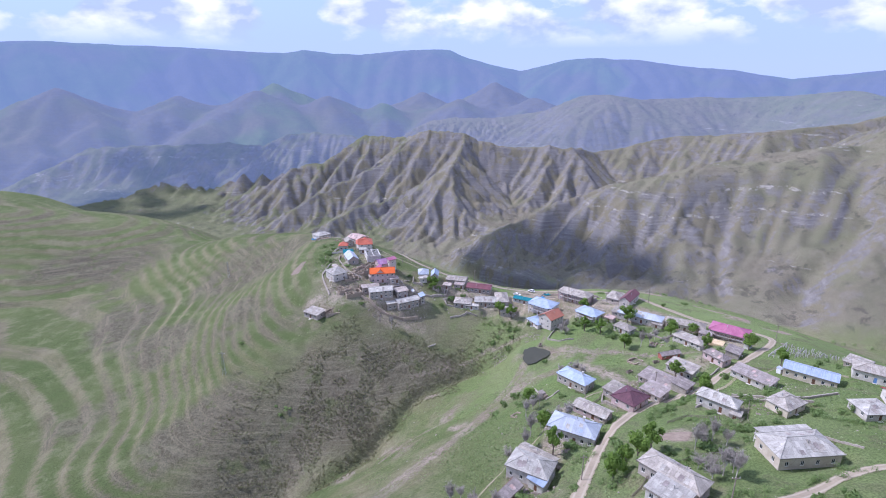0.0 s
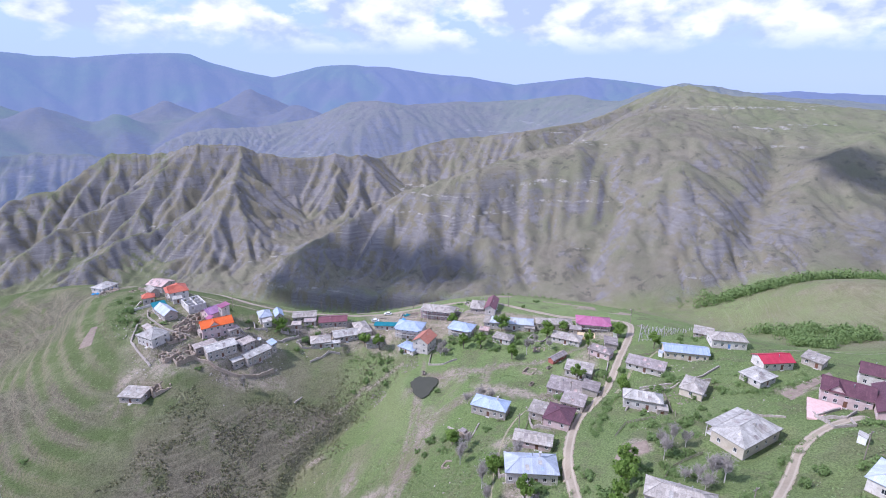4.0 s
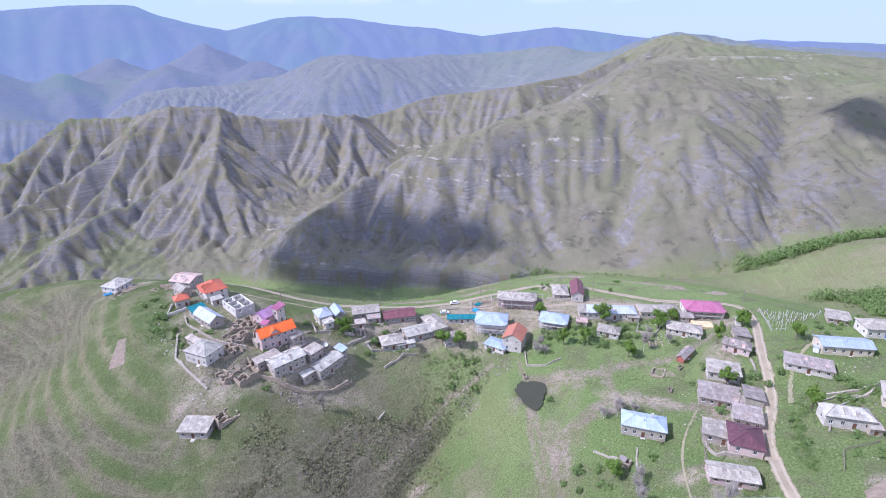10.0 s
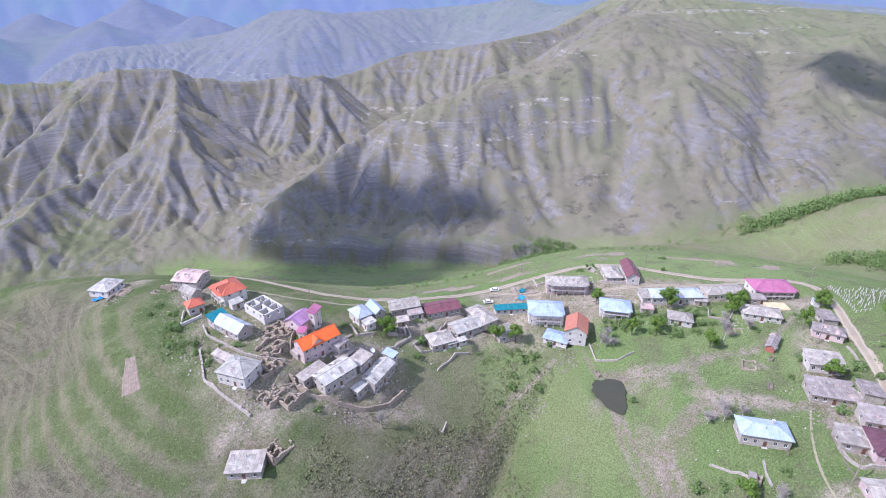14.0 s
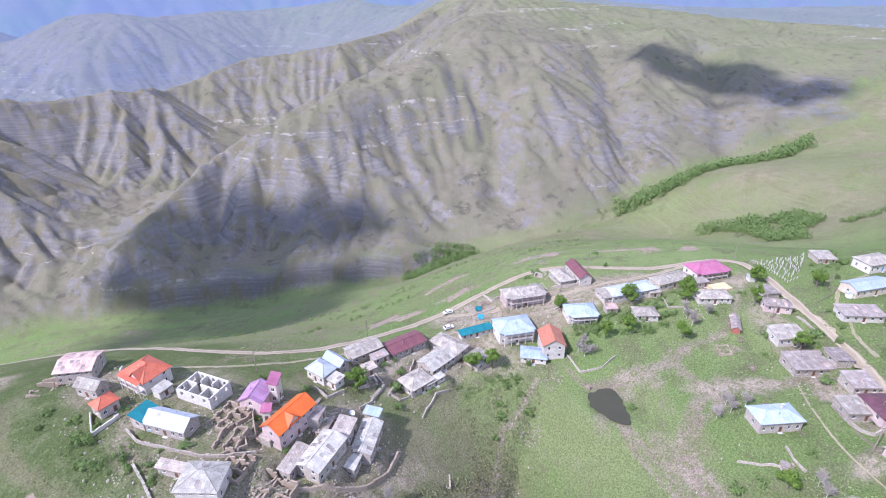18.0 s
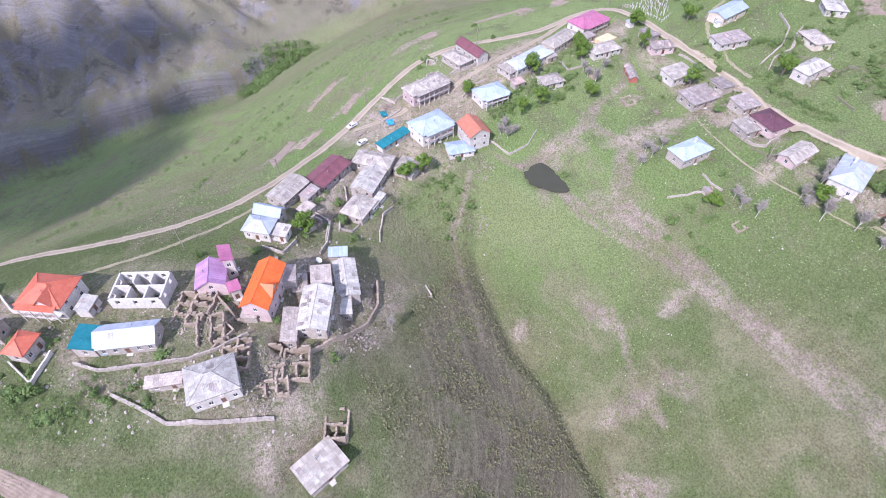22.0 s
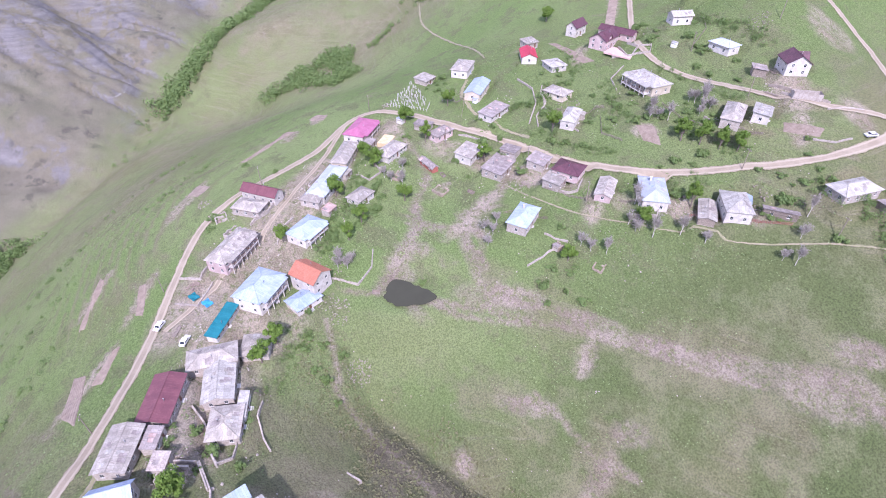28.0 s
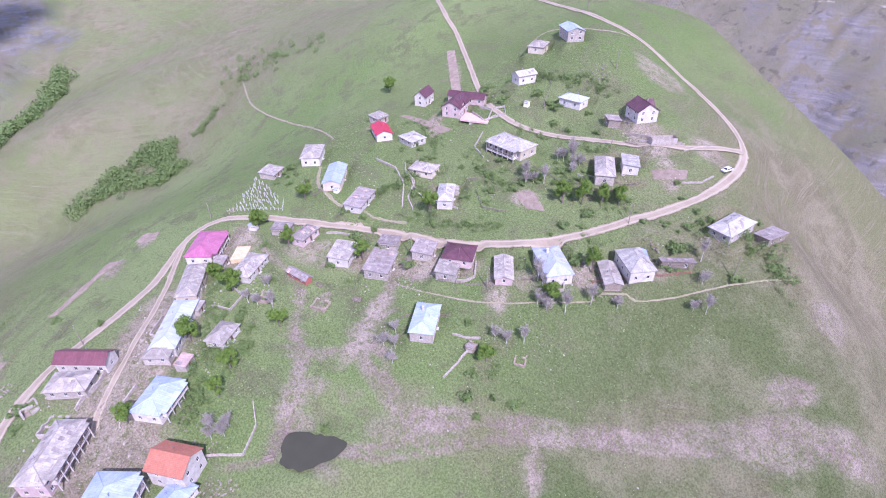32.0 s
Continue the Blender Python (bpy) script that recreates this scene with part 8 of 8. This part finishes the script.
for (ax, ay), (bx, by) in zip(edge_line, edge_line[1:]):
    n = int(math.hypot(bx - ax, by - ay) / 1.6)
    for k in range(n):
        x, y = ax + (bx - ax) * k / n, ay + (by - ay) * k / n
        ob = part("post", post_m, None, fence)
        ob.matrix_basis = pose(x - 143, y - 208, height(x, y) - height(143, 208))
        x2, y2 = ax + (bx - ax) * (k + 1) / n, ay + (by - ay) * (k + 1) / n
        r = Shape().beam((x - 143, y - 208, height(x, y) + 0.85 - height(143, 208)), (x2 - 143, y2 - 208, height(x2, y2) + 0.85 - height(143, 208)), 0.05, 0.05, 4)
        part("rail", r.mesh("rail"), MAT["gravestone"], fence)


# ---- fences, poles, cars and clutter ----
def paling(label, line, mat, tall=1.1, gap=0.45):
    x0, y0 = line[0]
    z0 = height(x0, y0)
    root = thing("fence", pose(x0, y0, z0), label, "fence")
    board = Shape().box(-0.09, 0.09, -0.015, 0.015, 0.05, tall).mesh("board")
    board.materials.append(MAT[mat])
    for (ax, ay), (bx, by) in zip(line, line[1:]):
        run = math.hypot(bx - ax, by - ay)
        n = max(1, int(run / gap))
        turn_ = math.degrees(math.atan2(by - ay, bx - ax))
        px, py = [ax + (bx - ax) * k / n for k in range(n + 1)], [ay + (by - ay) * k / n for k in range(n + 1)]
        zs = land(np.array(px), np.array(py)) - z0
        for k in range(n):
            ob = part("board", board, None, root)
            ob.matrix_basis = pose(px[k] - x0, py[k] - y0, float(zs[k]), 0, 0, turn_)
        r = Shape()
        for h_ in (0.35, 0.85):
            for k in range(0, n, 4):
                j = min(n, k + 4)
                r.beam((px[k] - x0, py[k] - y0, float(zs[k]) + h_), (px[j] - x0, py[j] - y0, float(zs[j]) + h_), 0.04, 0.04, 4)
        part("rail", r.mesh("rail"), MAT["timber"], root)
    return root


paling("reddish brown paling fence below the row of houses", [(30, 136), (24, 128), (18, 120), (12, 112)], "red_board")
paling("grey paling fence beside the tall white house", [(45, 152), (40, 146), (34, 140)], "timber")
paling("weathered fence along the lower gardens", [(62, 172), (56, 166), (50, 160)], "timber")
paling("wooden fence above the upper bank", [(100, 150), (94, 140), (88, 134)], "timber")


paling("old timber fence round a garden plot", [(84, 138), (76, 142), (68, 138)], "timber")
paling("grey fence between the roadside gardens", [(120, 182), (128, 178), (136, 182)], "timber")
paling("timber fence behind the lane gardens", [(112, 232), (120, 228), (126, 222)], "timber")
paling("fence of grey palings below the upper houses", [(112, 76), (104, 80), (100, 88)], "timber")
paling("long garden fence above the hairpin road", [(44, 100), (54, 110), (66, 116), (78, 116)], "timber")
paling("grey fence beside the meadow house", [(60, 188), (58, 180), (50, 176)], "timber")


def pole(label, x, y, tall=8.0):
    root = thing("utility_pole", pose(x, y, height(x, y)), label, "utility pole", "utility poles")
    part("pole", Shape().beam((0, 0, -0.5), (0, 0, tall), 0.16, 0.11, 8).mesh("pole"), MAT["timber"], root)
    part("crossarm", Shape().box(-0.9, 0.9, -0.06, 0.06, tall - 0.7, tall - 0.55).mesh("crossarm"), MAT["timber"], root)
    for u in (-0.8, 0.0, 0.8):
        ins = part("insulator", Shape().beam((u, 0, tall - 0.55), (u, 0, tall - 0.32), 0.05, 0.04, 6).mesh("insulator"), MAT["frame_white"], root)


for x, y in ((50, 162), (36, 113), (3, 104), (78, 171), (106, 194), (150, 216), (112, 268), (70, 304), (20, 318), (62, 92), (98, 90), (-26, 322), (88, 60), (132, 28)):
    pole("weathered timber utility pole with a crossarm", x, y)


def lattice_tower(x, y, tall=13.0):
    root = thing("pylon", pose(x, y, height(x, y)), "slim grey lattice pylon on the hillside", "pylon")
    legs = [(-0.7, -0.7), (0.7, -0.7), (0.7, 0.7), (-0.7, 0.7)]
    for u, v in legs:
        part("leg", Shape().beam((u, v, -0.4), (u * 0.3, v * 0.3, tall), 0.07, 0.05, 4).mesh("leg"), MAT["metal"], root)
    b_ = Shape()
    for k in range(8):
        z0, z1 = tall * k / 8, tall * (k + 1) / 8
        s0, s1 = 1 - 0.7 * k / 8, 1 - 0.7 * (k + 1) / 8
        for i in range(4):
            (u, v), (u2, v2) = legs[i], legs[(i + 1) % 4]
            b_.beam((u * s0, v * s0, z0), (u2 * s1, v2 * s1, z1), 0.035, 0.035, 3)
    part("bracing", b_.mesh("bracing"), MAT["metal"], root)
    part("crossarm", Shape().box(-1.6, 1.6, -0.07, 0.07, tall - 1.0, tall - 0.85).mesh("crossarm"), MAT["metal"], root)


lattice_tower(-112, 240)
lattice_tower(-165, 385)


def car(label, x, y, turn, mat):
    root = thing("car", pose(x, y, height(x, y) + 0.25, 0, 0, turn), label, "car", "parked cars")
    s = Shape()
    prof = [(-2.1, 0.35), (2.05, 0.35), (2.1, 0.75), (1.15, 0.92), (0.55, 1.42), (-1.1, 1.45), (-1.75, 0.98), (-2.12, 0.9)]
    L_, R_ = [(a, -0.82, b_) for a, b_ in prof], [(a, 0.82, b_) for a, b_ in prof]
    s.face(L_[::1]).face(R_[::-1])
    for k in range(len(prof)):
        j = (k + 1) % len(prof)
        s.face([L_[j], L_[k], R_[k], R_[j]])
    part("body", s.mesh("body"), MAT[mat], root)
    for nm, pts in (("windscreen", [(1.10, 0.95), (0.60, 1.37)]), ("rear_window", [(-1.15, 1.40), (-1.70, 1.02)])):
        (a, za), (b_, zb) = pts
        off = 0.03 if a > 0 else -0.03
        g = Shape().face([(a + off, -0.7, za), (a + off, 0.7, za), (b_ + off, 0.62, zb), (b_ + off, -0.62, zb)])
        part(nm, g.mesh(nm), MAT["glass"], root)
    for sy in (-1, 1):
        g = Shape().face([(-1.5, sy * 0.835, 1.0), (0.95, sy * 0.835, 0.98), (0.5, sy * 0.835, 1.36), (-1.05, sy * 0.835, 1.38)][::sy])
        part("side_window", g.mesh("side_window"), MAT["glass"], root)
        for u in (-1.3, 1.3):
            t_ = Shape().beam((u, sy * 0.68, 0.08), (u, sy * 0.86, 0.08), 0.33, 0.33, 14)
            w_ = part("wheel", t_.mesh("wheel"), MAT["rubber"], root)
            part("rim", Shape().beam((u, sy * 0.86, 0.08), (u, sy * 0.875, 0.08), 0.18, 0.18, 10).mesh("rim"), MAT["metal"], w_)
    for sy in (-0.6, 0.6):
        part("headlight", Shape().box(2.02, 2.11, sy - 0.16, sy + 0.16, 0.58, 0.72).mesh("headlight"), MAT["frame_white"], root)


car("white car parked on the dusty yard", 44.5, 296.5, -25, "car_white")
car("white car standing at the road side", 54.5, 304.5, 150, "car_white")
car("white car parked at the hairpin bend", 28.5, 70.5, 75, "car_white")


def heap(label, x, y, wide, tall, count, mat, seed, name="rubble_heap"):
    """A heap of separate stones and broken blocks."""
    rng = random.Random(seed)
    s = Shape()
    z0 = height(x, y)
    for _ in range(count):
        a, r = rng.uniform(0, 2 * math.pi), wide * math.sqrt(rng.random())
        px, py = r * math.cos(a), r * math.sin(a)
        pz = height(x + px, y + py) - z0 + max(0, tall * (1 - r / wide)) * rng.uniform(0.3, 1)
        q = rng.uniform(0.08, 0.30)
        t_ = Euler((rng.uniform(-0.6, 0.6), rng.uniform(-0.6, 0.6), rng.uniform(0, 3.1))).to_matrix()
        b_ = Shape().box(-q, q, -q * rng.uniform(0.4, 0.9), q * 0.7, -q * 0.5, q * 0.5)
        for f in b_.f:
            s.face([t_ @ Vector(b_.v[i]) + Vector((px, py, pz)) for i in f])
    ob = part(name, s.mesh(name), MAT[mat])
    ob.matrix_basis = pose(x, y, z0)
    return tagged(ob, label, "rubble", kind="stuff")


heap("pale rubble in front of the pyramid roofed house", -58, 281, 6, 1.0, 150, "rubble", 100)
heap("broken stones below the old houses", -36, 268, 5, 0.8, 110, "rubble", 101)
heap("timber and stone scraps between houses", -30, 300, 5, 0.5, 90, "timber", 102)
heap("fallen stones of the ruined rooms", -47, 302, 7, 0.7, 170, "rubble", 103)
heap("fallen stones among broken walls", -52, 282, 6, 0.8, 130, "rubble", 104)
heap("building rubble beside the slate house", 2, 296, 5, 0.6, 110, "rubble", 105)
heap("strip of white stones on the slope", 30, 249, 4, 0.3, 120, "rubble", 106)
heap("stones and sand of a building site", 60, 291, 8, 0.5, 140, "rubble", 107)
heap("heap of earth on a building site", 66, 294, 3, 1.2, 80, "soil", 108)
heap("stones below the white house", 47, 252, 5, 0.6, 90, "rubble", 109)
heap("blocks and debris round the new house", 51, 82, 6, 0.6, 110, "rubble", 110)
heap("timber scraps in a yard", 68, 80, 4, 0.5, 70, "timber", 111)
heap("scrap wood behind the row", 26, 116, 5, 0.4, 80, "timber", 112)
heap("firewood and scrap by the tall house", 44, 141, 5, 0.4, 80, "timber", 113)
heap("stone fall under the scarp house", -20, 270, 5, 0.7, 110, "rubble", 114)
heap("fallen stones at the roadside houses", 74, 178, 5, 0.5, 90, "rubble", 115)
heap("scattered stones on the green", 90, 208, 3, 0.3, 40, "rubble", 116)
heap("stones on the hill crest", -90, 372, 5, 0.5, 80, "rubble", 117)
heap("stones beside the road", 110, 290, 3, 0.6, 40, "rubble", 118)
heap("stones and scraps along the lane", 86, 270, 6, 0.4, 90, "rubble", 119)
heap("scraps above the lane", 100, 262, 5, 0.4, 70, "rubble", 120)
heap("old rocks on the upper meadow", 92, 66, 5, 0.5, 90, "rubble", 121)
heap("pale boulders at the bend", 150, 208, 2.5, 0.9, 30, "rubble", 122)


rng = random.Random(171)
SCRAP_SPOTS = [(38, 282), (20, 280), (48, 290), (66, 270), (84, 268), (96, 252), (108, 240), (124, 218), (104, 218), (90, 240), (62, 252), (86, 176), (72, 172), (58, 160), (34, 138), (20, 118), (14, 100), (60, 82), (128, 96), (98, 144), (118, 164), (-14, 300), (-28, 286), (-46, 314), (-58, 336), (-66, 352), (-62, 296), (2, 304), (140, 180), (52, 100)]
for k, (x, y) in enumerate(SCRAP_SPOTS):
    heap("household scraps, boards and stones about a yard", x, y, 5.5, 0.12, 46, ("rubble", "timber", "stone_pale")[k % 3], 200 + k, "yard_scraps")

tarp = Shape()
for i in range(6):
    for j in range(5):
        q = [(i + a, j + b_) for a, b_ in ((0, 0), (1, 0), (1, 1), (0, 1))]
        tarp.face([(u * 0.6 - 1.8, v * 0.5 - 1.2, 0.6 + 0.35 * math.sin(u * 1.1) * math.cos(v * 1.3)) for u, v in q])
for x, y, mat, label in ((62, 294, "teal", "teal sheet over building materials"), (58, 290, "tarp", "bright blue tarpaulin over a heap"), (-60, 318.5, "tarp", "blue sheet beside the teal roof"), (-96, 381, "tarp", "blue tarpaulin beside the hilltop house")):
    ob = part("tarpaulin", tarp.mesh("tarpaulin"), MAT[mat])
    ob.matrix_basis = pose(x, y, height(x, y), 0, 0, 30)
    tagged(ob, label, "tarpaulin")

dish = thing("satellite_dish", pose(-17.5, 286.5, height(-17.5, 286.5) + 2.4, 0, 0, 20), "large white satellite dish on a post", "satellite dish")
s = Shape()
for k in range(20):
    for r0, r1 in ((0, 0.5), (0.5, 0.95)):
        a, b_ = 2 * math.pi * k / 20, 2 * math.pi * (k + 1) / 20
        s.face([(r * math.cos(q), r * math.sin(q), 0.35 * r * r) for r, q in ((r0, a), (r1, a), (r1, b_), (r0, b_))])
bowl = part("bowl", s.mesh("bowl"), MAT["frame_white"], dish)
bowl.matrix_basis = pose(0, 0, 0.6, 35, 0, 0)
part("post", Shape().beam((0, 0, -3), (0, 0, 0.6), 0.07, 0.07, 6).mesh("post"), MAT["metal"], dish)

# ---- small huts, crates and scattered stones ----
crate_m = Shape().box(-1.3, 1.3, -0.6, 0.6, 0, 0.12).box(-1.3, -1.15, -0.6, 0.6, 0.12, 0.9).box(1.15, 1.3, -0.6, 0.6, 0.12, 0.9).box(-1.15, 1.15, -0.6, -0.5, 0.12, 0.8).box(-1.15, 1.15, 0.5, 0.6, 0.12, 0.8)
for x, y, turn_, label in ((77.0, 193.9, 30, "old grey timber trough on the green"), (48.5, 238.0, 70, "grey timber feeding trough beside the pond"), (90.5, 200.5, 10, "weathered wooden trough near the stone ring")):
    ob = part("trough", crate_m.mesh("trough"), MAT["timber"])
    ob.matrix_basis = pose(x, y, height(x, y) + 0.02, 0, 0, turn_)
    tagged(ob, label, "trough")


def plank_stack(label, x, y, turn_, long, rows_, mat="timber"):
    root = thing("timber_stack", pose(x, y, height(x, y) + 0.05, 0, 0, turn_), label, "timber")
    rng = random.Random(int(x * 10 + y))
    for k in range(rows_ * 5):
        u, v = (k % 5) * 0.24 - 0.5, (k // 5) * 0.09
        j = rng.uniform(-0.4, 0.4)
        part("plank", Shape().box(-long / 2 + j, long / 2 + j, u, u + 0.2, v, v + 0.06).mesh("plank"), MAT[mat], root)


for x, y, turn_, long, rows_, label in ((20.5, 108.0, 48, 5.0, 4, "stack of long grey planks by the timber shed"), (34.0, 127.0, -40, 4.0, 5, "stacked boards beside the patched shed"), (50.0, 299.0, -25, 4.0, 4, "boards stacked on the building site"),
                                        (58.0, 86.0, 20, 4.5, 4, "new timber stacked above the road"), (-40.0, 325.0, 60, 4.0, 3, "boards beside the unfinished block house"), (70.5, 174.5, 40, 3.6, 3, "old boards behind the stone house"), (38.0, 134.0, 50, 4.0, 3, "scrap boards by the white house"), (-22.0, 297.0, 20, 3.5, 3, "old beams stacked in the alley")):
    plank_stack(label, x, y, turn_, long, rows_)


def scatter_stones(label, areas, each, lo, hi, seed, mat="stone"):
    """Loose stones lying about, too many to count."""
    rng = np.random.default_rng(seed)
    v, f = [], []
    for cx, cy, rx, ry in areas:
        n = int(each * rx * ry / 100)
        a, r = rng.uniform(0, 2 * math.pi, n), np.sqrt(rng.uniform(0, 1, n))
        px, py = cx + rx * r * np.cos(a), cy + ry * r * np.sin(a)
        keep = grain(px, py, 7, seed, 3) > 0.0
        px, py = px[keep], py[keep]
        for x, y, z in zip(px, py, land(px, py)):
            q = lo * (hi / lo) ** (rng.random() ** 2.5)
            t_ = rng.uniform(0, 6.28)
            b0 = len(v)
            for k in range(5):
                w_ = t_ + k * 1.257 + rng.uniform(-0.3, 0.3)
                v.append((x + q * math.cos(w_), y + q * math.sin(w_) * 0.8, z - 0.05))
            for k in range(5):
                w_ = t_ + k * 1.257 + 0.2
                v.append((x + 0.6 * q * math.cos(w_), y + 0.5 * q * math.sin(w_), z + q * rng.uniform(0.5, 0.8)))
            f += [(b0 + k, b0 + (k + 1) % 5, b0 + 5 + (k + 1) % 5, b0 + 5 + k) for k in range(5)] + [tuple(range(b0 + 5, b0 + 10))]
    ob = part("stones", mesh_from("stones", v, f), MAT[mat])
    return tagged(ob, label, "stones", kind="stuff")


scatter_stones("loose pale stones strewn round the hill village", [(-50, 292, 24, 26), (-30, 280, 22, 14), (-70, 312, 12, 16), (-62, 345, 18, 22), (-20, 284, 16, 14)], 130, 0.10, 0.60, 81)
scatter_stones("loose stones among the village houses", [(20, 290, 26, 14), (70, 275, 30, 16), (105, 240, 26, 14), (58, 298, 12, 8)], 110, 0.10, 0.50, 82)
scatter_stones("field stones scattered in the upper gardens", [(60, 110, 40, 30), (110, 130, 40, 30), (90, 190, 40, 16), (40, 150, 26, 16), (46, 250, 14, 8)], 22, 0.10, 0.40, 83)
scatter_stones("stones on the scrub slope and meadow", [(-20, 240, 44, 28), (0, 180, 50, 40), (30, 249, 6, 5)], 9, 0.10, 0.45, 84)

# ---- cumulus clouds over the gorge: they drift between the sun and the mountains ----
def cloud(label, x, y, z, wide, deep, seed):
    rng = random.Random(seed)
    bm = bmesh.new()
    for k in range(90):
        a, r = rng.uniform(0, 2 * math.pi), math.sqrt(rng.random()) * (0.85 if k < 40 else 1.08)
        u, v = wide * r * math.cos(a), deep * r * math.sin(a)
        q = min(wide, deep) * rng.uniform(0.16, 0.36) * (1.15 - 0.7 * r) * (1.0 if k < 40 else 0.45)
        g = bmesh.ops.create_icosphere(bm, subdivisions=2, radius=q)
        for w_ in g["verts"]:
            n_ = 1 + 0.22 * noise.noise(w_.co * (3.0 / q) + Vector((u, v, 0)))
            w_.co = Vector((w_.co.x * n_ + u, w_.co.y * n_ + v, max(w_.co.z * n_ * 0.8, -0.15 * q) + q * 0.2))
    me = bpy.data.meshes.new("cumulus_cloud")
    bm.to_mesh(me)
    bm.free()
    me.polygons.foreach_set("use_smooth", [True] * len(me.polygons))
    ob = part("cumulus_cloud", me, MAT["cloud"])
    ob.matrix_basis = pose(x, y, z)
    return tagged(ob, label, "cloud", kind="structure")


MAT["cloud"] = plain("white cloud", (0.86, 0.86, 0.87), (0.90, 0.90, 0.90), 0.005, 0.03, 1.0, None, 1.0, 0.0, 0.0)
for label, gx_, gy_, gz_, wide, deep, seed in (("white cumulus cloud over the gorge", 92, 548, -76, 150, 120, 71), ("white cumulus cloud over the far slope", 745, 350, 10, 100, 150, 72), ("long cumulus cloud over the valley", -520, 1215, -80, 330, 120, 73), ("white cumulus cloud beyond the terraces", -690, 1030, -120, 240, 110, 74)):
    p = Vector((gx_, gy_, gz_)) + TO_SUN * ((880 - gz_) / TO_SUN.z)
    cloud(label, p.x, p.y, p.z, wide, deep, seed)
